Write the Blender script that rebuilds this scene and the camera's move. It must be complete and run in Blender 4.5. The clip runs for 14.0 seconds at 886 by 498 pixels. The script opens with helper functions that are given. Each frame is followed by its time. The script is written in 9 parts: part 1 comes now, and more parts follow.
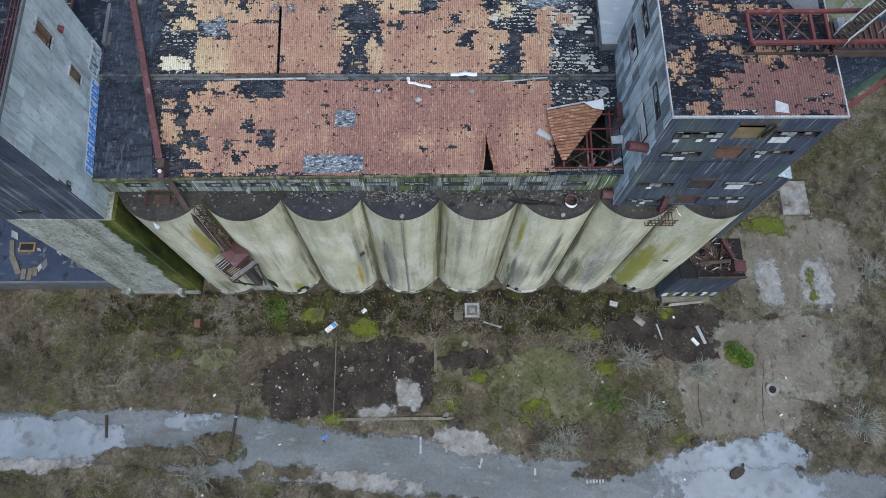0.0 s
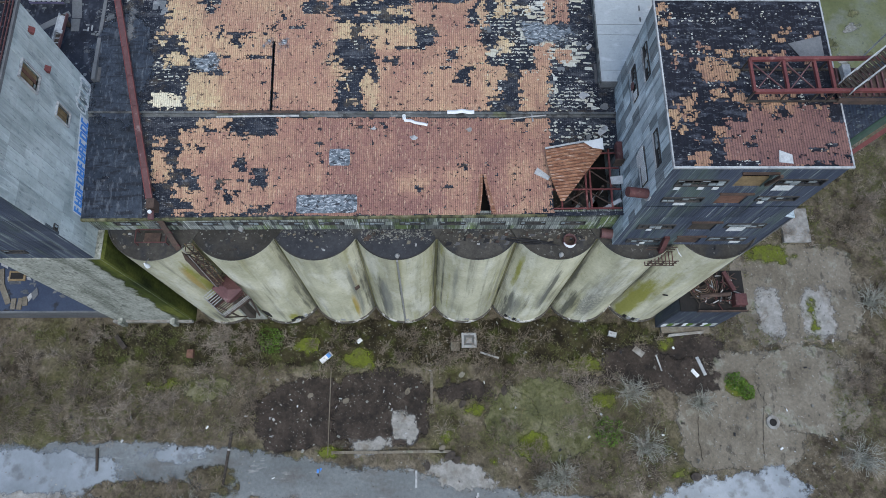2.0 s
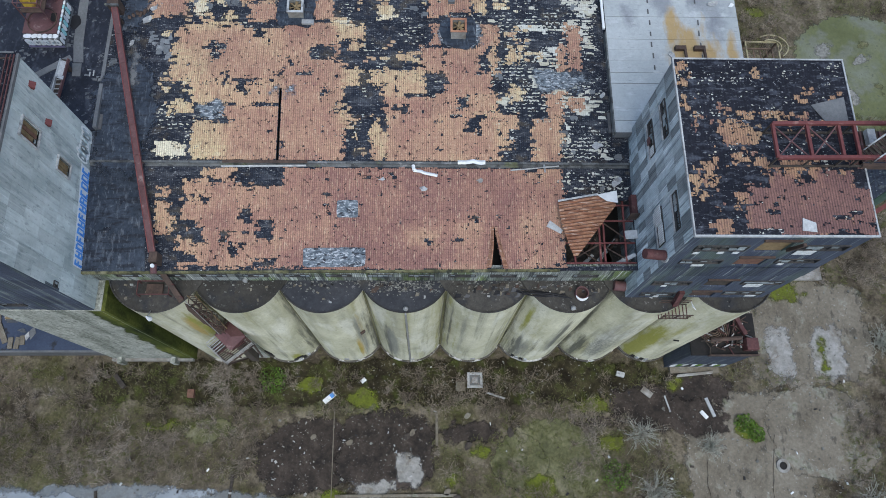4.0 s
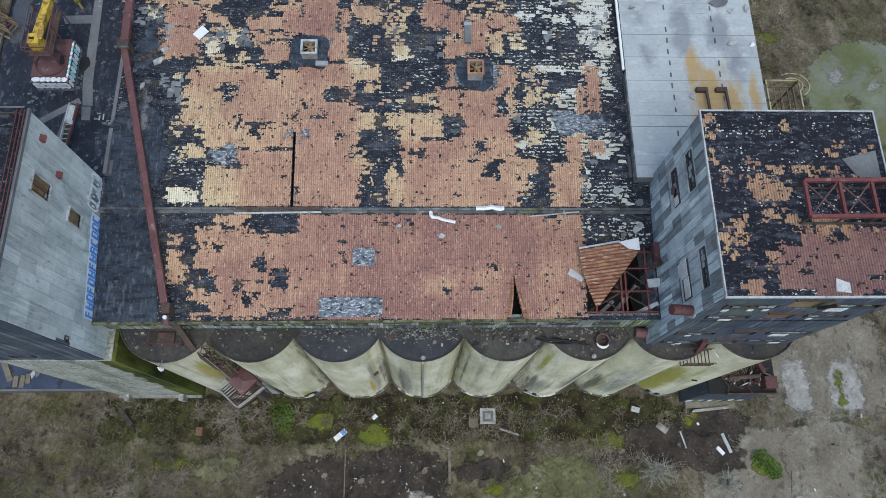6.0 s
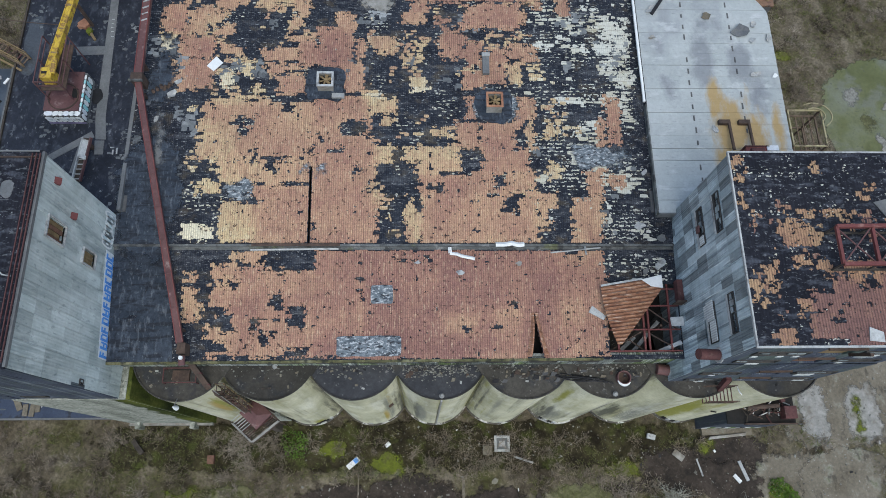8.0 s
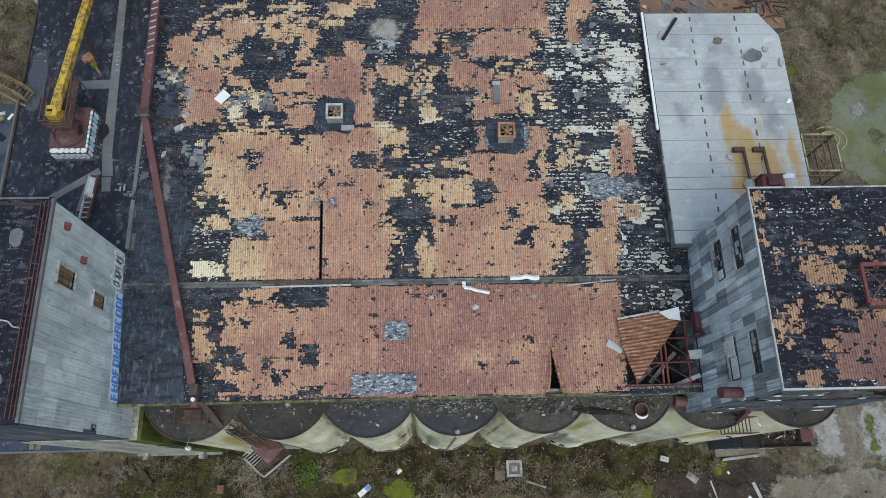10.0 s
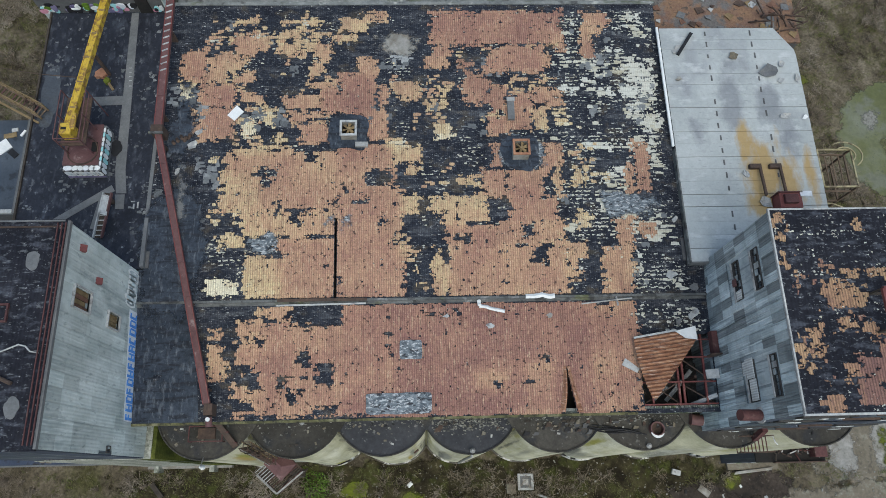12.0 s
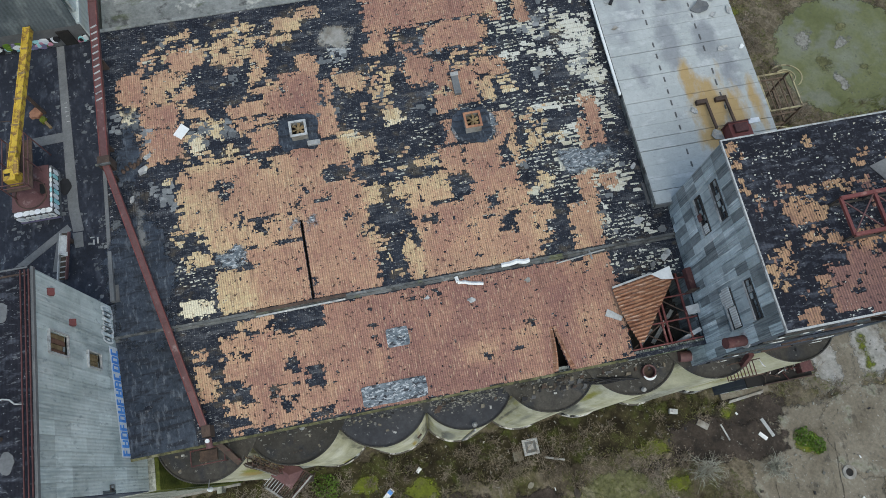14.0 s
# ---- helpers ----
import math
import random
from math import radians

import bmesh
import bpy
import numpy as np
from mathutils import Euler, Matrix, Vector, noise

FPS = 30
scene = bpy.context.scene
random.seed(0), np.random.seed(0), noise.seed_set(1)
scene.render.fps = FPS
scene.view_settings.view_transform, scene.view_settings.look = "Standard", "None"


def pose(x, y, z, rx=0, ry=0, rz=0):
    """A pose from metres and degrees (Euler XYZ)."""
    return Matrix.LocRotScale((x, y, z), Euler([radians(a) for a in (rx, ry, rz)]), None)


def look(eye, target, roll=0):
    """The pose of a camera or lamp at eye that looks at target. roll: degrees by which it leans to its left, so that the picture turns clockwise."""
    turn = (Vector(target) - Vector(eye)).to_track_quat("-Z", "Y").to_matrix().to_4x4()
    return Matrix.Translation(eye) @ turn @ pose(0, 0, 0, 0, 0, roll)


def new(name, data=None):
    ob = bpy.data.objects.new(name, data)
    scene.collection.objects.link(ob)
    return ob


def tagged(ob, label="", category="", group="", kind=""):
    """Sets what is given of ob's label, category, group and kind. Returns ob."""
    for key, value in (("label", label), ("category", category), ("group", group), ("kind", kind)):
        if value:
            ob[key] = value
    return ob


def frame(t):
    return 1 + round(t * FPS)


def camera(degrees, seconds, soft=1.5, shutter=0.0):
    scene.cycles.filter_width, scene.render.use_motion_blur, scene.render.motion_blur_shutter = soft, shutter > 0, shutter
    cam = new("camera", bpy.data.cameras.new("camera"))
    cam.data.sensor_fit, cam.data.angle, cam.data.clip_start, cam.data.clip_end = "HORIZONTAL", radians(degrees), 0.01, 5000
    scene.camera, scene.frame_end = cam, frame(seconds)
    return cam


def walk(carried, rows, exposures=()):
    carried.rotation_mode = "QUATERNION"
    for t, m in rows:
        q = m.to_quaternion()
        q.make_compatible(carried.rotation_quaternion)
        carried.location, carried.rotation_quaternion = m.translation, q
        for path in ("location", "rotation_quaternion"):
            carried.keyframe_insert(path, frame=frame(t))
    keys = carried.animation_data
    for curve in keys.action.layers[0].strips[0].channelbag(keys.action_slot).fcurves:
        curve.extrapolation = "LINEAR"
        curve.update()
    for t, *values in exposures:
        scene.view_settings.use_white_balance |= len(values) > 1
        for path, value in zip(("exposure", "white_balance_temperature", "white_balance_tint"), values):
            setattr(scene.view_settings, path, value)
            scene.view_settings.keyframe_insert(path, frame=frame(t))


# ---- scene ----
cam = camera(65.2, 14.0, soft=0.9)
PATH = [
    (0, (0.1996, 2.0028, 78.669), (0.241, 2.6266, 76.77), 3.3),
    (0.5, (0.3375, 2.5079, 78.646), (0.3779, 3.1317, 76.747), 3.2),
    (1, (0.4227, 3.2947, 78.61), (0.4642, 3.9205, 76.71), 3.4),
    (1.5, (0.4688, 4.3588, 78.633), (0.5123, 4.9834, 76.733), 3.6),
    (2, (0.4511, 5.5099, 78.645), (0.4965, 6.1344, 76.745), 3.8),
    (2.5, (0.2818, 6.6751, 78.643), (0.3323, 7.3015, 76.744), 4.3),
    (3, (0.0534, 7.8202, 78.66), (0.107, 8.4463, 76.761), 4.7),
    (3.2, (-0.0631, 8.2571, 78.664), (-0.0095, 8.8833, 76.766), 4.8),
    (5.3, (-1.5737, 12.3779, 78.712), (-1.5139, 13.0088, 76.815), 5.2),
    (5.5, (-1.7343, 12.7709, 78.704), (-1.6745, 13.4028, 76.807), 5.3),
    (6, (-2.1352, 13.6738, 78.694), (-2.0734, 14.3056, 76.797), 5.3),
    (6.5, (-2.4814, 14.548, 78.702), (-2.4197, 15.1778, 76.805), 5.2),
    (7, (-2.8477, 15.3161, 78.711), (-2.7859, 15.9469, 76.814), 5.2),
    (7.5, (-3.2256, 16.0478, 78.736), (-3.1639, 16.6776, 76.839), 5.2),
    (8, (-3.5206, 16.6914, 78.741), (-3.4609, 17.3213, 76.844), 5.1),
    (10.5, (-4.9397, 19.9719, 78.902), (-4.8729, 20.6024, 77.005), 4.8),
    (11, (-5.187, 20.4801, 78.944), (-5.1213, 21.1097, 77.046), 4.7),
    (11.5, (-5.448, 20.8047, 78.99), (-5.3842, 21.4364, 77.093), 4.6),
    (12, (-5.6447, 20.816, 79.019), (-5.584, 21.4458, 77.121), 4.4),
    (12.5, (-5.7946, 20.758, 79.013), (-5.719, 21.3851, 77.115), 3.9),
    (13, (-5.8879, 20.6042, 79.019), (-5.7556, 21.2237, 77.123), 3.1),
    (13.5, (-5.9377, 20.5055, 79.031), (-5.7825, 21.1198, 77.135), 3.0),
    (14, (-5.8302, 20.5124, 79.059), (-5.6848, 21.0912, 77.151), 3.0),
]
TINTS = [(0.0, 0.43, 6120, 8), (3.0, 0.44, 6160, 8), (5.5, 0.44, 6280, 6), (8.0, 0.40, 6460, 5), (10.5, 0.36, 6700, 4), (14.0, 0.33, 6770, 3)]
walk(cam, [(t, look(eye, target, roll)) for t, eye, target, roll in PATH], TINTS)

# ---- light ----
SUN_ELEVATION, SUN_TURN = 63.0, -76.0
world = bpy.data.worlds.new("overcast_sky")
scene.world = world
world.use_nodes = True
wn = world.node_tree.nodes
sky = wn.new("ShaderNodeTexSky")
sky.sky_type, sky.sun_disc = "NISHITA", False
sky.sun_elevation, sky.sun_rotation = radians(SUN_ELEVATION), radians(90 - SUN_TURN)
sky.dust_density, sky.air_density, sky.ozone_density = 2.2, 1.0, 1.0
world.node_tree.links.new(sky.outputs[0], wn["Background"].inputs[0])
wn["Background"].inputs[1].default_value = 0.165
sun_data = bpy.data.lights.new("sun", "SUN")
sun_data.energy, sun_data.angle, sun_data.color = 1.0, radians(60), (0.97, 1.0, 0.965)
sun_lamp = new("sun", sun_data)
SUN_WAY = Vector((math.cos(radians(SUN_TURN)) * math.cos(radians(SUN_ELEVATION)), math.sin(radians(SUN_TURN)) * math.cos(radians(SUN_ELEVATION)), math.sin(radians(SUN_ELEVATION))))
sun_lamp.matrix_world = look(SUN_WAY * 200, (0, 0, 0))


# ---- materials ----
def mat(name, cols, scale=0.4, stretch=(1, 1, 1), rough=0.85, metal=0.0, bump=0.3, grain=9.0, rnd=0.0, ribs=None, stains=(), fine=0.25, tone=None, spec=0.3, island=0.0, rows=None, films=()):
    """cols: two or more colours spread by a broad noise. ribs: (axis, spacing, strength of painted trough shade and
    crest light). stains: (colour, scale, stretch, low, high, amount).
    """
    m = bpy.data.materials.new(name)
    m.use_nodes = True
    nt = m.node_tree
    N, L = nt.nodes, nt.links
    bsdf = N["Principled BSDF"]
    bsdf.inputs["Roughness"].default_value, bsdf.inputs["Metallic"].default_value = rough, metal
    bsdf.inputs["Specular IOR Level"].default_value = spec
    geo = N.new("ShaderNodeNewGeometry")

    def place(st):
        v = N.new("ShaderNodeVectorMath")
        v.operation = "MULTIPLY"
        v.inputs[1].default_value = st
        L.new(geo.outputs["Position"], v.inputs[0])
        return v.outputs[0]

    def noisy(sc, st, detail=4.0, rgh=0.6):
        n = N.new("ShaderNodeTexNoise")
        n.inputs["Scale"].default_value, n.inputs["Detail"].default_value, n.inputs["Roughness"].default_value = sc, detail, rgh
        src = place(st)
        if st == (1, 1, 1):
            turned = N.new("ShaderNodeVectorRotate")
            turned.rotation_type = "EULER_XYZ"
            turned.inputs["Rotation"].default_value = (0.5, 0.35, 0.62)
            L.new(src, turned.inputs["Vector"])
            src = turned.outputs[0]
        L.new(src, n.inputs["Vector"])
        return n.outputs["Fac"]

    def ramp(src, stops):
        r = N.new("ShaderNodeValToRGB")
        e = r.color_ramp.elements
        while len(e) < len(stops):
            e.new(0.5)
        for el, (p, c) in zip(e, stops):
            el.position, el.color = p, (*c, 1)
        L.new(src, r.inputs[0])
        return r.outputs[0]

    def mix(a, b, f, kind="MIX"):
        x = N.new("ShaderNodeMix")
        x.data_type, x.blend_type = "RGBA", kind
        for s, i in ((a, 6), (b, 7)):
            if isinstance(s, tuple):
                x.inputs[i].default_value = (*s, 1)
            else:
                L.new(s, x.inputs[i])
        if isinstance(f, float):
            x.inputs[0].default_value = f
        else:
            L.new(f, x.inputs[0])
        return x.outputs[2]

    def calc(op, a, b):
        x = N.new("ShaderNodeMath")
        x.operation = op
        for s, i in ((a, 0), (b, 1)):
            if isinstance(s, (int, float)):
                x.inputs[i].default_value = s
            else:
                L.new(s, x.inputs[i])
        return x.outputs[0]

    broad = noisy(scale, stretch)
    if tone:
        at = N.new("ShaderNodeAttribute")
        at.attribute_name = "tone"
        val = calc("ADD", at.outputs["Fac"], calc("MULTIPLY", calc("SUBTRACT", broad, 0.5), tone))
        col = ramp(val, [(i / (len(cols) - 1), c) for i, c in enumerate(cols)])
    else:
        col = ramp(broad, [(0.3 + 0.4 * i / max(1, len(cols) - 1), c) for i, c in enumerate(cols)])
    for c, sc, st, lo, hi, amount in stains:
        f = ramp(noisy(sc, st), [(lo, (0, 0, 0)), (hi, (amount, amount, amount))])
        col = mix(col, c, f)
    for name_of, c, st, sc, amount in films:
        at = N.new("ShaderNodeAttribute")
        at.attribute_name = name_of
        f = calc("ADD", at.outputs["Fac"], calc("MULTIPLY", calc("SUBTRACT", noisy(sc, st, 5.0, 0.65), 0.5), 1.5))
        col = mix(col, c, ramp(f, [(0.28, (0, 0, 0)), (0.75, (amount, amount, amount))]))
    g = noisy(grain * 0.6, (1, 1, 1), 6.0, 0.75)
    col = mix(col, ramp(g, [(0.3, (1 - fine,) * 3), (0.7, (1 + fine,) * 3)]), 1.0, "MULTIPLY")
    if rnd:
        oi = N.new("ShaderNodeObjectInfo")
        steps = rnd if isinstance(rnd, tuple) else ((0, 1 - rnd), (1, 1 + rnd))
        col = mix(col, ramp(oi.outputs["Random"], [(p, (q,) * 3) for p, q in steps]), 1.0, "MULTIPLY")
    if island:
        col = mix(col, ramp(geo.outputs["Random Per Island"], [(0, (1 - island,) * 3), (1, (1 + island,) * 3)]), 1.0, "MULTIPLY")
    height = calc("MULTIPLY", g, 0.03)
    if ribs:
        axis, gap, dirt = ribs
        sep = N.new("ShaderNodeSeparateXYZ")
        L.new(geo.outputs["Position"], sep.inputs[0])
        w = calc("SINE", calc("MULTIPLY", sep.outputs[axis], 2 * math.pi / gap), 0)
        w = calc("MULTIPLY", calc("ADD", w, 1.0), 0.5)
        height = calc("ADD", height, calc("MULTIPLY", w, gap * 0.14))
        # paint shade into the rib troughs and a highlight onto the crests
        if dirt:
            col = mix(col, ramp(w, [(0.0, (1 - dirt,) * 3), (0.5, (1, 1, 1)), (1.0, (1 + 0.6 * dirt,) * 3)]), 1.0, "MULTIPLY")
    if rows:
        axis, gap, dirt = rows
        sep = N.new("ShaderNodeSeparateXYZ")
        L.new(geo.outputs["Position"], sep.inputs[0])
        w = calc("PINGPONG", sep.outputs[axis], gap / 2)
        col = mix(col, ramp(calc("DIVIDE", w, gap / 2), [(0.0, (1 - dirt,) * 3), (0.22, (1, 1, 1))]), 1.0, "MULTIPLY")
    L.new(col, bsdf.inputs["Base Color"])
    if bump:
        b = N.new("ShaderNodeBump")
        b.inputs["Strength"].default_value, b.inputs["Distance"].default_value = bump, 1.0
        L.new(height, b.inputs["Height"])
        L.new(b.outputs[0], bsdf.inputs["Normal"])
    return m


FILM = {}


def film_of(m, size=0.9, wild=1.15):
    """The same surface as a thin film that frays out where its cover runs low."""
    if m.name not in FILM:
        c = FILM[m.name] = m.copy()
        c.name = m.name + "_film"
        N, L = c.node_tree.nodes, c.node_tree.links
        geo, at, n = N.new("ShaderNodeNewGeometry"), N.new("ShaderNodeAttribute"), N.new("ShaderNodeTexNoise")
        at.attribute_name = "cover"
        n.inputs["Scale"].default_value, n.inputs["Detail"].default_value, n.inputs["Roughness"].default_value = size, 8.0, 0.68
        L.new(geo.outputs["Position"], n.inputs["Vector"])
        k, a, r = N.new("ShaderNodeMath"), N.new("ShaderNodeMath"), N.new("ShaderNodeMapRange")
        k.operation, k.inputs[1].default_value, k.inputs[2].default_value = "MULTIPLY_ADD", wild * 2, -wild
        L.new(n.outputs["Fac"], k.inputs[0])
        a.operation = "ADD"
        L.new(k.outputs[0], a.inputs[0])
        L.new(at.outputs["Fac"], a.inputs[1])
        r.interpolation_type = "SMOOTHSTEP"
        r.inputs["From Min"].default_value, r.inputs["From Max"].default_value = -0.22, 0.30
        L.new(a.outputs[0], r.inputs["Value"])
        L.new(r.outputs[0], N["Principled BSDF"].inputs["Alpha"])
    return FILM[m.name]


ONE = (1, 1, 1)
M_GROUND = mat("ground_scrub", [(0.038, 0.031, 0.021), (0.104, 0.087, 0.060), (0.185, 0.158, 0.116)], 0.3, rough=0.95, bump=0.6, grain=5.0, fine=0.55, spec=0.1,
               stains=[((0.070, 0.072, 0.022), 0.12, ONE, 0.52, 0.68, 0.7), ((0.024, 0.018, 0.013), 0.5, ONE, 0.53, 0.66, 0.75), ((0.19, 0.165, 0.13), 1.6, ONE, 0.58, 0.70, 0.5), ((0.060, 0.066, 0.02), 1.1, ONE, 0.56, 0.66, 0.6), ((0.24, 0.215, 0.18), 4.0, ONE, 0.66, 0.70, 0.6)])
# mossy soil, darkened in its colour by the shade near the silos
M_SHADED_SOIL = mat("damp_mossy_soil", [(0.015, 0.012, 0.008), (0.034, 0.029, 0.016), (0.064, 0.057, 0.028)], 0.6, rough=0.95, bump=0.5, grain=5.0, fine=0.5, spec=0.1,
             stains=[((0.055, 0.066, 0.016), 0.45, ONE, 0.52, 0.64, 0.7), ((0.16, 0.14, 0.11), 3.0, ONE, 0.62, 0.69, 0.6)])
M_ROAD = mat("wet_asphalt", [(0.082, 0.092, 0.092), (0.165, 0.18, 0.18)], 0.16, (0.5, 1.3, 1), rough=0.55, bump=0.12, grain=5, spec=0.5,
             stains=[((0.085, 0.08, 0.07), 0.6, (0.5, 1, 1), 0.5, 0.66, 0.7), ((0.32, 0.32, 0.30), 0.9, (0.4, 1.2, 1), 0.60, 0.70, 0.6)])
M_MUD = mat("wet_mud", [(0.014, 0.011, 0.009), (0.034, 0.026, 0.020), (0.06, 0.046, 0.036)], 0.6, rough=0.7, bump=0.3, grain=5, fine=0.5, spec=0.2,
            stains=[((0.12, 0.10, 0.08), 2.2, ONE, 0.62, 0.70, 0.6), ((0.22, 0.21, 0.19), 5.0, ONE, 0.66, 0.70, 0.6)])
M_SLAB = mat("cracked_concrete", [(0.115, 0.098, 0.070), (0.20, 0.177, 0.136)], 0.25, rough=0.85, bump=0.15, grain=5, fine=0.3,
             stains=[((0.36, 0.345, 0.315), 0.5, ONE, 0.57, 0.66, 0.6), ((0.075, 0.085, 0.025), 0.5, ONE, 0.58, 0.70, 0.7), ((0.05, 0.045, 0.036), 0.9, (1, 0.5, 1), 0.58, 0.66, 0.7), ((0.42, 0.41, 0.38), 4.0, ONE, 0.65, 0.70, 0.6)])
M_PALE_SLAB = mat("bleached_concrete", [(0.19, 0.185, 0.165), (0.33, 0.32, 0.295)], 0.9, rough=0.8, bump=0.25, grain=4, fine=0.25, stains=[((0.16, 0.14, 0.11), 0.7, ONE, 0.52, 0.66, 0.8)])
# wet ground whose pale blue-grey colour holds the reflected sky
M_WATER = mat("pale_wet_silt", [(0.17, 0.19, 0.20), (0.30, 0.33, 0.35)], 0.22, rough=0.2, bump=0.05, grain=3, fine=0.08, spec=0.6, stains=[((0.12, 0.125, 0.125), 0.45, ONE, 0.55, 0.66, 0.8)])
M_POND = mat("algae_pond", [(0.075, 0.082, 0.02), (0.115, 0.122, 0.045), (0.16, 0.17, 0.115)], 0.16, rough=0.35, bump=0.1, grain=3, spec=0.5,
             stains=[((0.15, 0.155, 0.12), 0.35, ONE, 0.54, 0.64, 0.7), ((0.05, 0.05, 0.035), 1.8, ONE, 0.62, 0.68, 0.7)])
M_MOSS = mat("bright_moss", [(0.075, 0.085, 0.012), (0.125, 0.15, 0.016)], 1.0, rough=0.95, bump=0.6, grain=7, fine=0.4, stains=[((0.08, 0.075, 0.03), 1.2, ONE, 0.5, 0.65, 0.7)])
M_RUBBLE = mat("pale_rubble", [(0.10, 0.10, 0.085), (0.25, 0.245, 0.22)], 3.0, rough=0.9, bump=0.2, island=0.5)
M_TURF = mat("olive_turf", [(0.06, 0.062, 0.028), (0.125, 0.125, 0.06), (0.185, 0.17, 0.115)], 0.5, rough=0.95, bump=0.4, grain=5, fine=0.45)
M_FRAME = mat("dark_window_steel", [(0.03, 0.032, 0.034), (0.07, 0.065, 0.06)], 1.0, rough=0.8, bump=0.1)
M_TWIG = mat("bare_twigs", [(0.12, 0.097, 0.072), (0.22, 0.182, 0.14), (0.35, 0.305, 0.25)], 0.15, rough=0.95, bump=0, island=0.5, fine=0.1)
M_TWIG_PALE = mat("pale_twigs", [(0.27, 0.27, 0.22), (0.36, 0.36, 0.31)], 0.3, rough=0.95, bump=0, island=0.3, fine=0.1)
M_GRASS = mat("dry_grass", [(0.12, 0.10, 0.06), (0.10, 0.11, 0.035), (0.20, 0.175, 0.105)], 0.22, rough=0.95, bump=0, island=0.35, fine=0.1)
M_LEAF = mat("green_leaves", [(0.05, 0.095, 0.012), (0.11, 0.19, 0.022)], 1.2, rough=0.7, bump=0, island=0.4, fine=0.2)
M_SILO = mat("silo_concrete", [(0.33, 0.32, 0.215), (0.475, 0.46, 0.325), (0.60, 0.58, 0.435)], 0.3, (1, 1, 0.5), rough=0.9, bump=0.12, grain=6, fine=0.14, rnd=0.07,
             stains=[((0.24, 0.235, 0.18), 0.8, (1.0, 1.0, 0.07), 0.50, 0.68, 0.55), ((0.27, 0.25, 0.09), 0.7, (1, 1, 0.06), 0.56, 0.70, 0.5), ((0.11, 0.11, 0.09), 0.9, (1.4, 1.4, 0.06), 0.58, 0.70, 0.55), ((0.66, 0.65, 0.56), 0.5, (1, 1, 0.25), 0.52, 0.66, 0.55), ((0.09, 0.09, 0.07), 3.5, (1, 1, 0.5), 0.64, 0.70, 0.4)],
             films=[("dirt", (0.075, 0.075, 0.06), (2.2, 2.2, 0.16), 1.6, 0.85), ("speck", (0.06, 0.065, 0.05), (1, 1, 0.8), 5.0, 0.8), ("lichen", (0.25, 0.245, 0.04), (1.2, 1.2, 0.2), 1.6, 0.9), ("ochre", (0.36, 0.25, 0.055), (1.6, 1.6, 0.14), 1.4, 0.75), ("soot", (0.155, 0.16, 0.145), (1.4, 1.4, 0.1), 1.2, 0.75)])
M_BLOCK = mat("mottled_concrete", [(0.20, 0.21, 0.175), (0.37, 0.375, 0.325)], 0.7, (1, 1, 0.5), rough=0.9, bump=0.2, grain=8, fine=0.32,
              stains=[((0.07, 0.08, 0.058), 0.45, (1.3, 1, 0.16), 0.50, 0.64, 0.7), ((0.48, 0.485, 0.43), 4.0, (1, 1, 0.9), 0.53, 0.64, 0.5), ((0.085, 0.095, 0.07), 3.2, (1, 1, 0.5), 0.54, 0.64, 0.6), ((0.05, 0.06, 0.045), 1.6, (1.2, 1, 0.3), 0.60, 0.68, 0.6)])
M_MOSSWALL = mat("mossy_concrete", [(0.016, 0.022, 0.010), (0.05, 0.062, 0.016), (0.115, 0.125, 0.03)], 0.6, (1, 1, 0.25), rough=0.95, bump=0.3, grain=6, fine=0.4, spec=0.1)
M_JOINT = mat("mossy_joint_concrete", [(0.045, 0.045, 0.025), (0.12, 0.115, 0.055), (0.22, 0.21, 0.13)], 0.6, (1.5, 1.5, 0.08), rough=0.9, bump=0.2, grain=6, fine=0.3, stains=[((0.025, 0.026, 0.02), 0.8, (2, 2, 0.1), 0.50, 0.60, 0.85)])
M_CHIPPED = mat("chipped_whitewash", [(0.06, 0.055, 0.045), (0.14, 0.13, 0.11)], 0.8, rough=0.9, bump=0.3, fine=0.3, stains=[((0.55, 0.54, 0.50), 0.9, ONE, 0.54, 0.59, 0.9), ((0.05, 0.045, 0.04), 3.0, ONE, 0.6, 0.64, 0.8)])
M_MAROON = mat("dark_maroon_steel", [(0.06, 0.026, 0.026), (0.11, 0.045, 0.042)], 0.8, rough=0.7, bump=0.1, grain=7, fine=0.3, stains=[((0.16, 0.11, 0.09), 1.5, ONE, 0.6, 0.7, 0.6)])
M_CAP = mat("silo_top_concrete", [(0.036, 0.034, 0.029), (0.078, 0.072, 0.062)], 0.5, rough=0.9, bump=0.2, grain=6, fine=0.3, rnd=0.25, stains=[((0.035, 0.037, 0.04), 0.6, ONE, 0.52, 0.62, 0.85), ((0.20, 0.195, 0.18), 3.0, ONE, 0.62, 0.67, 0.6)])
M_CAP_TAR = mat("tarred_silo_top", [(0.025, 0.027, 0.032), (0.05, 0.052, 0.058)], 0.6, rough=0.7, bump=0.2, grain=6, fine=0.3, stains=[((0.25, 0.25, 0.24), 2.5, ONE, 0.64, 0.7, 0.6)])
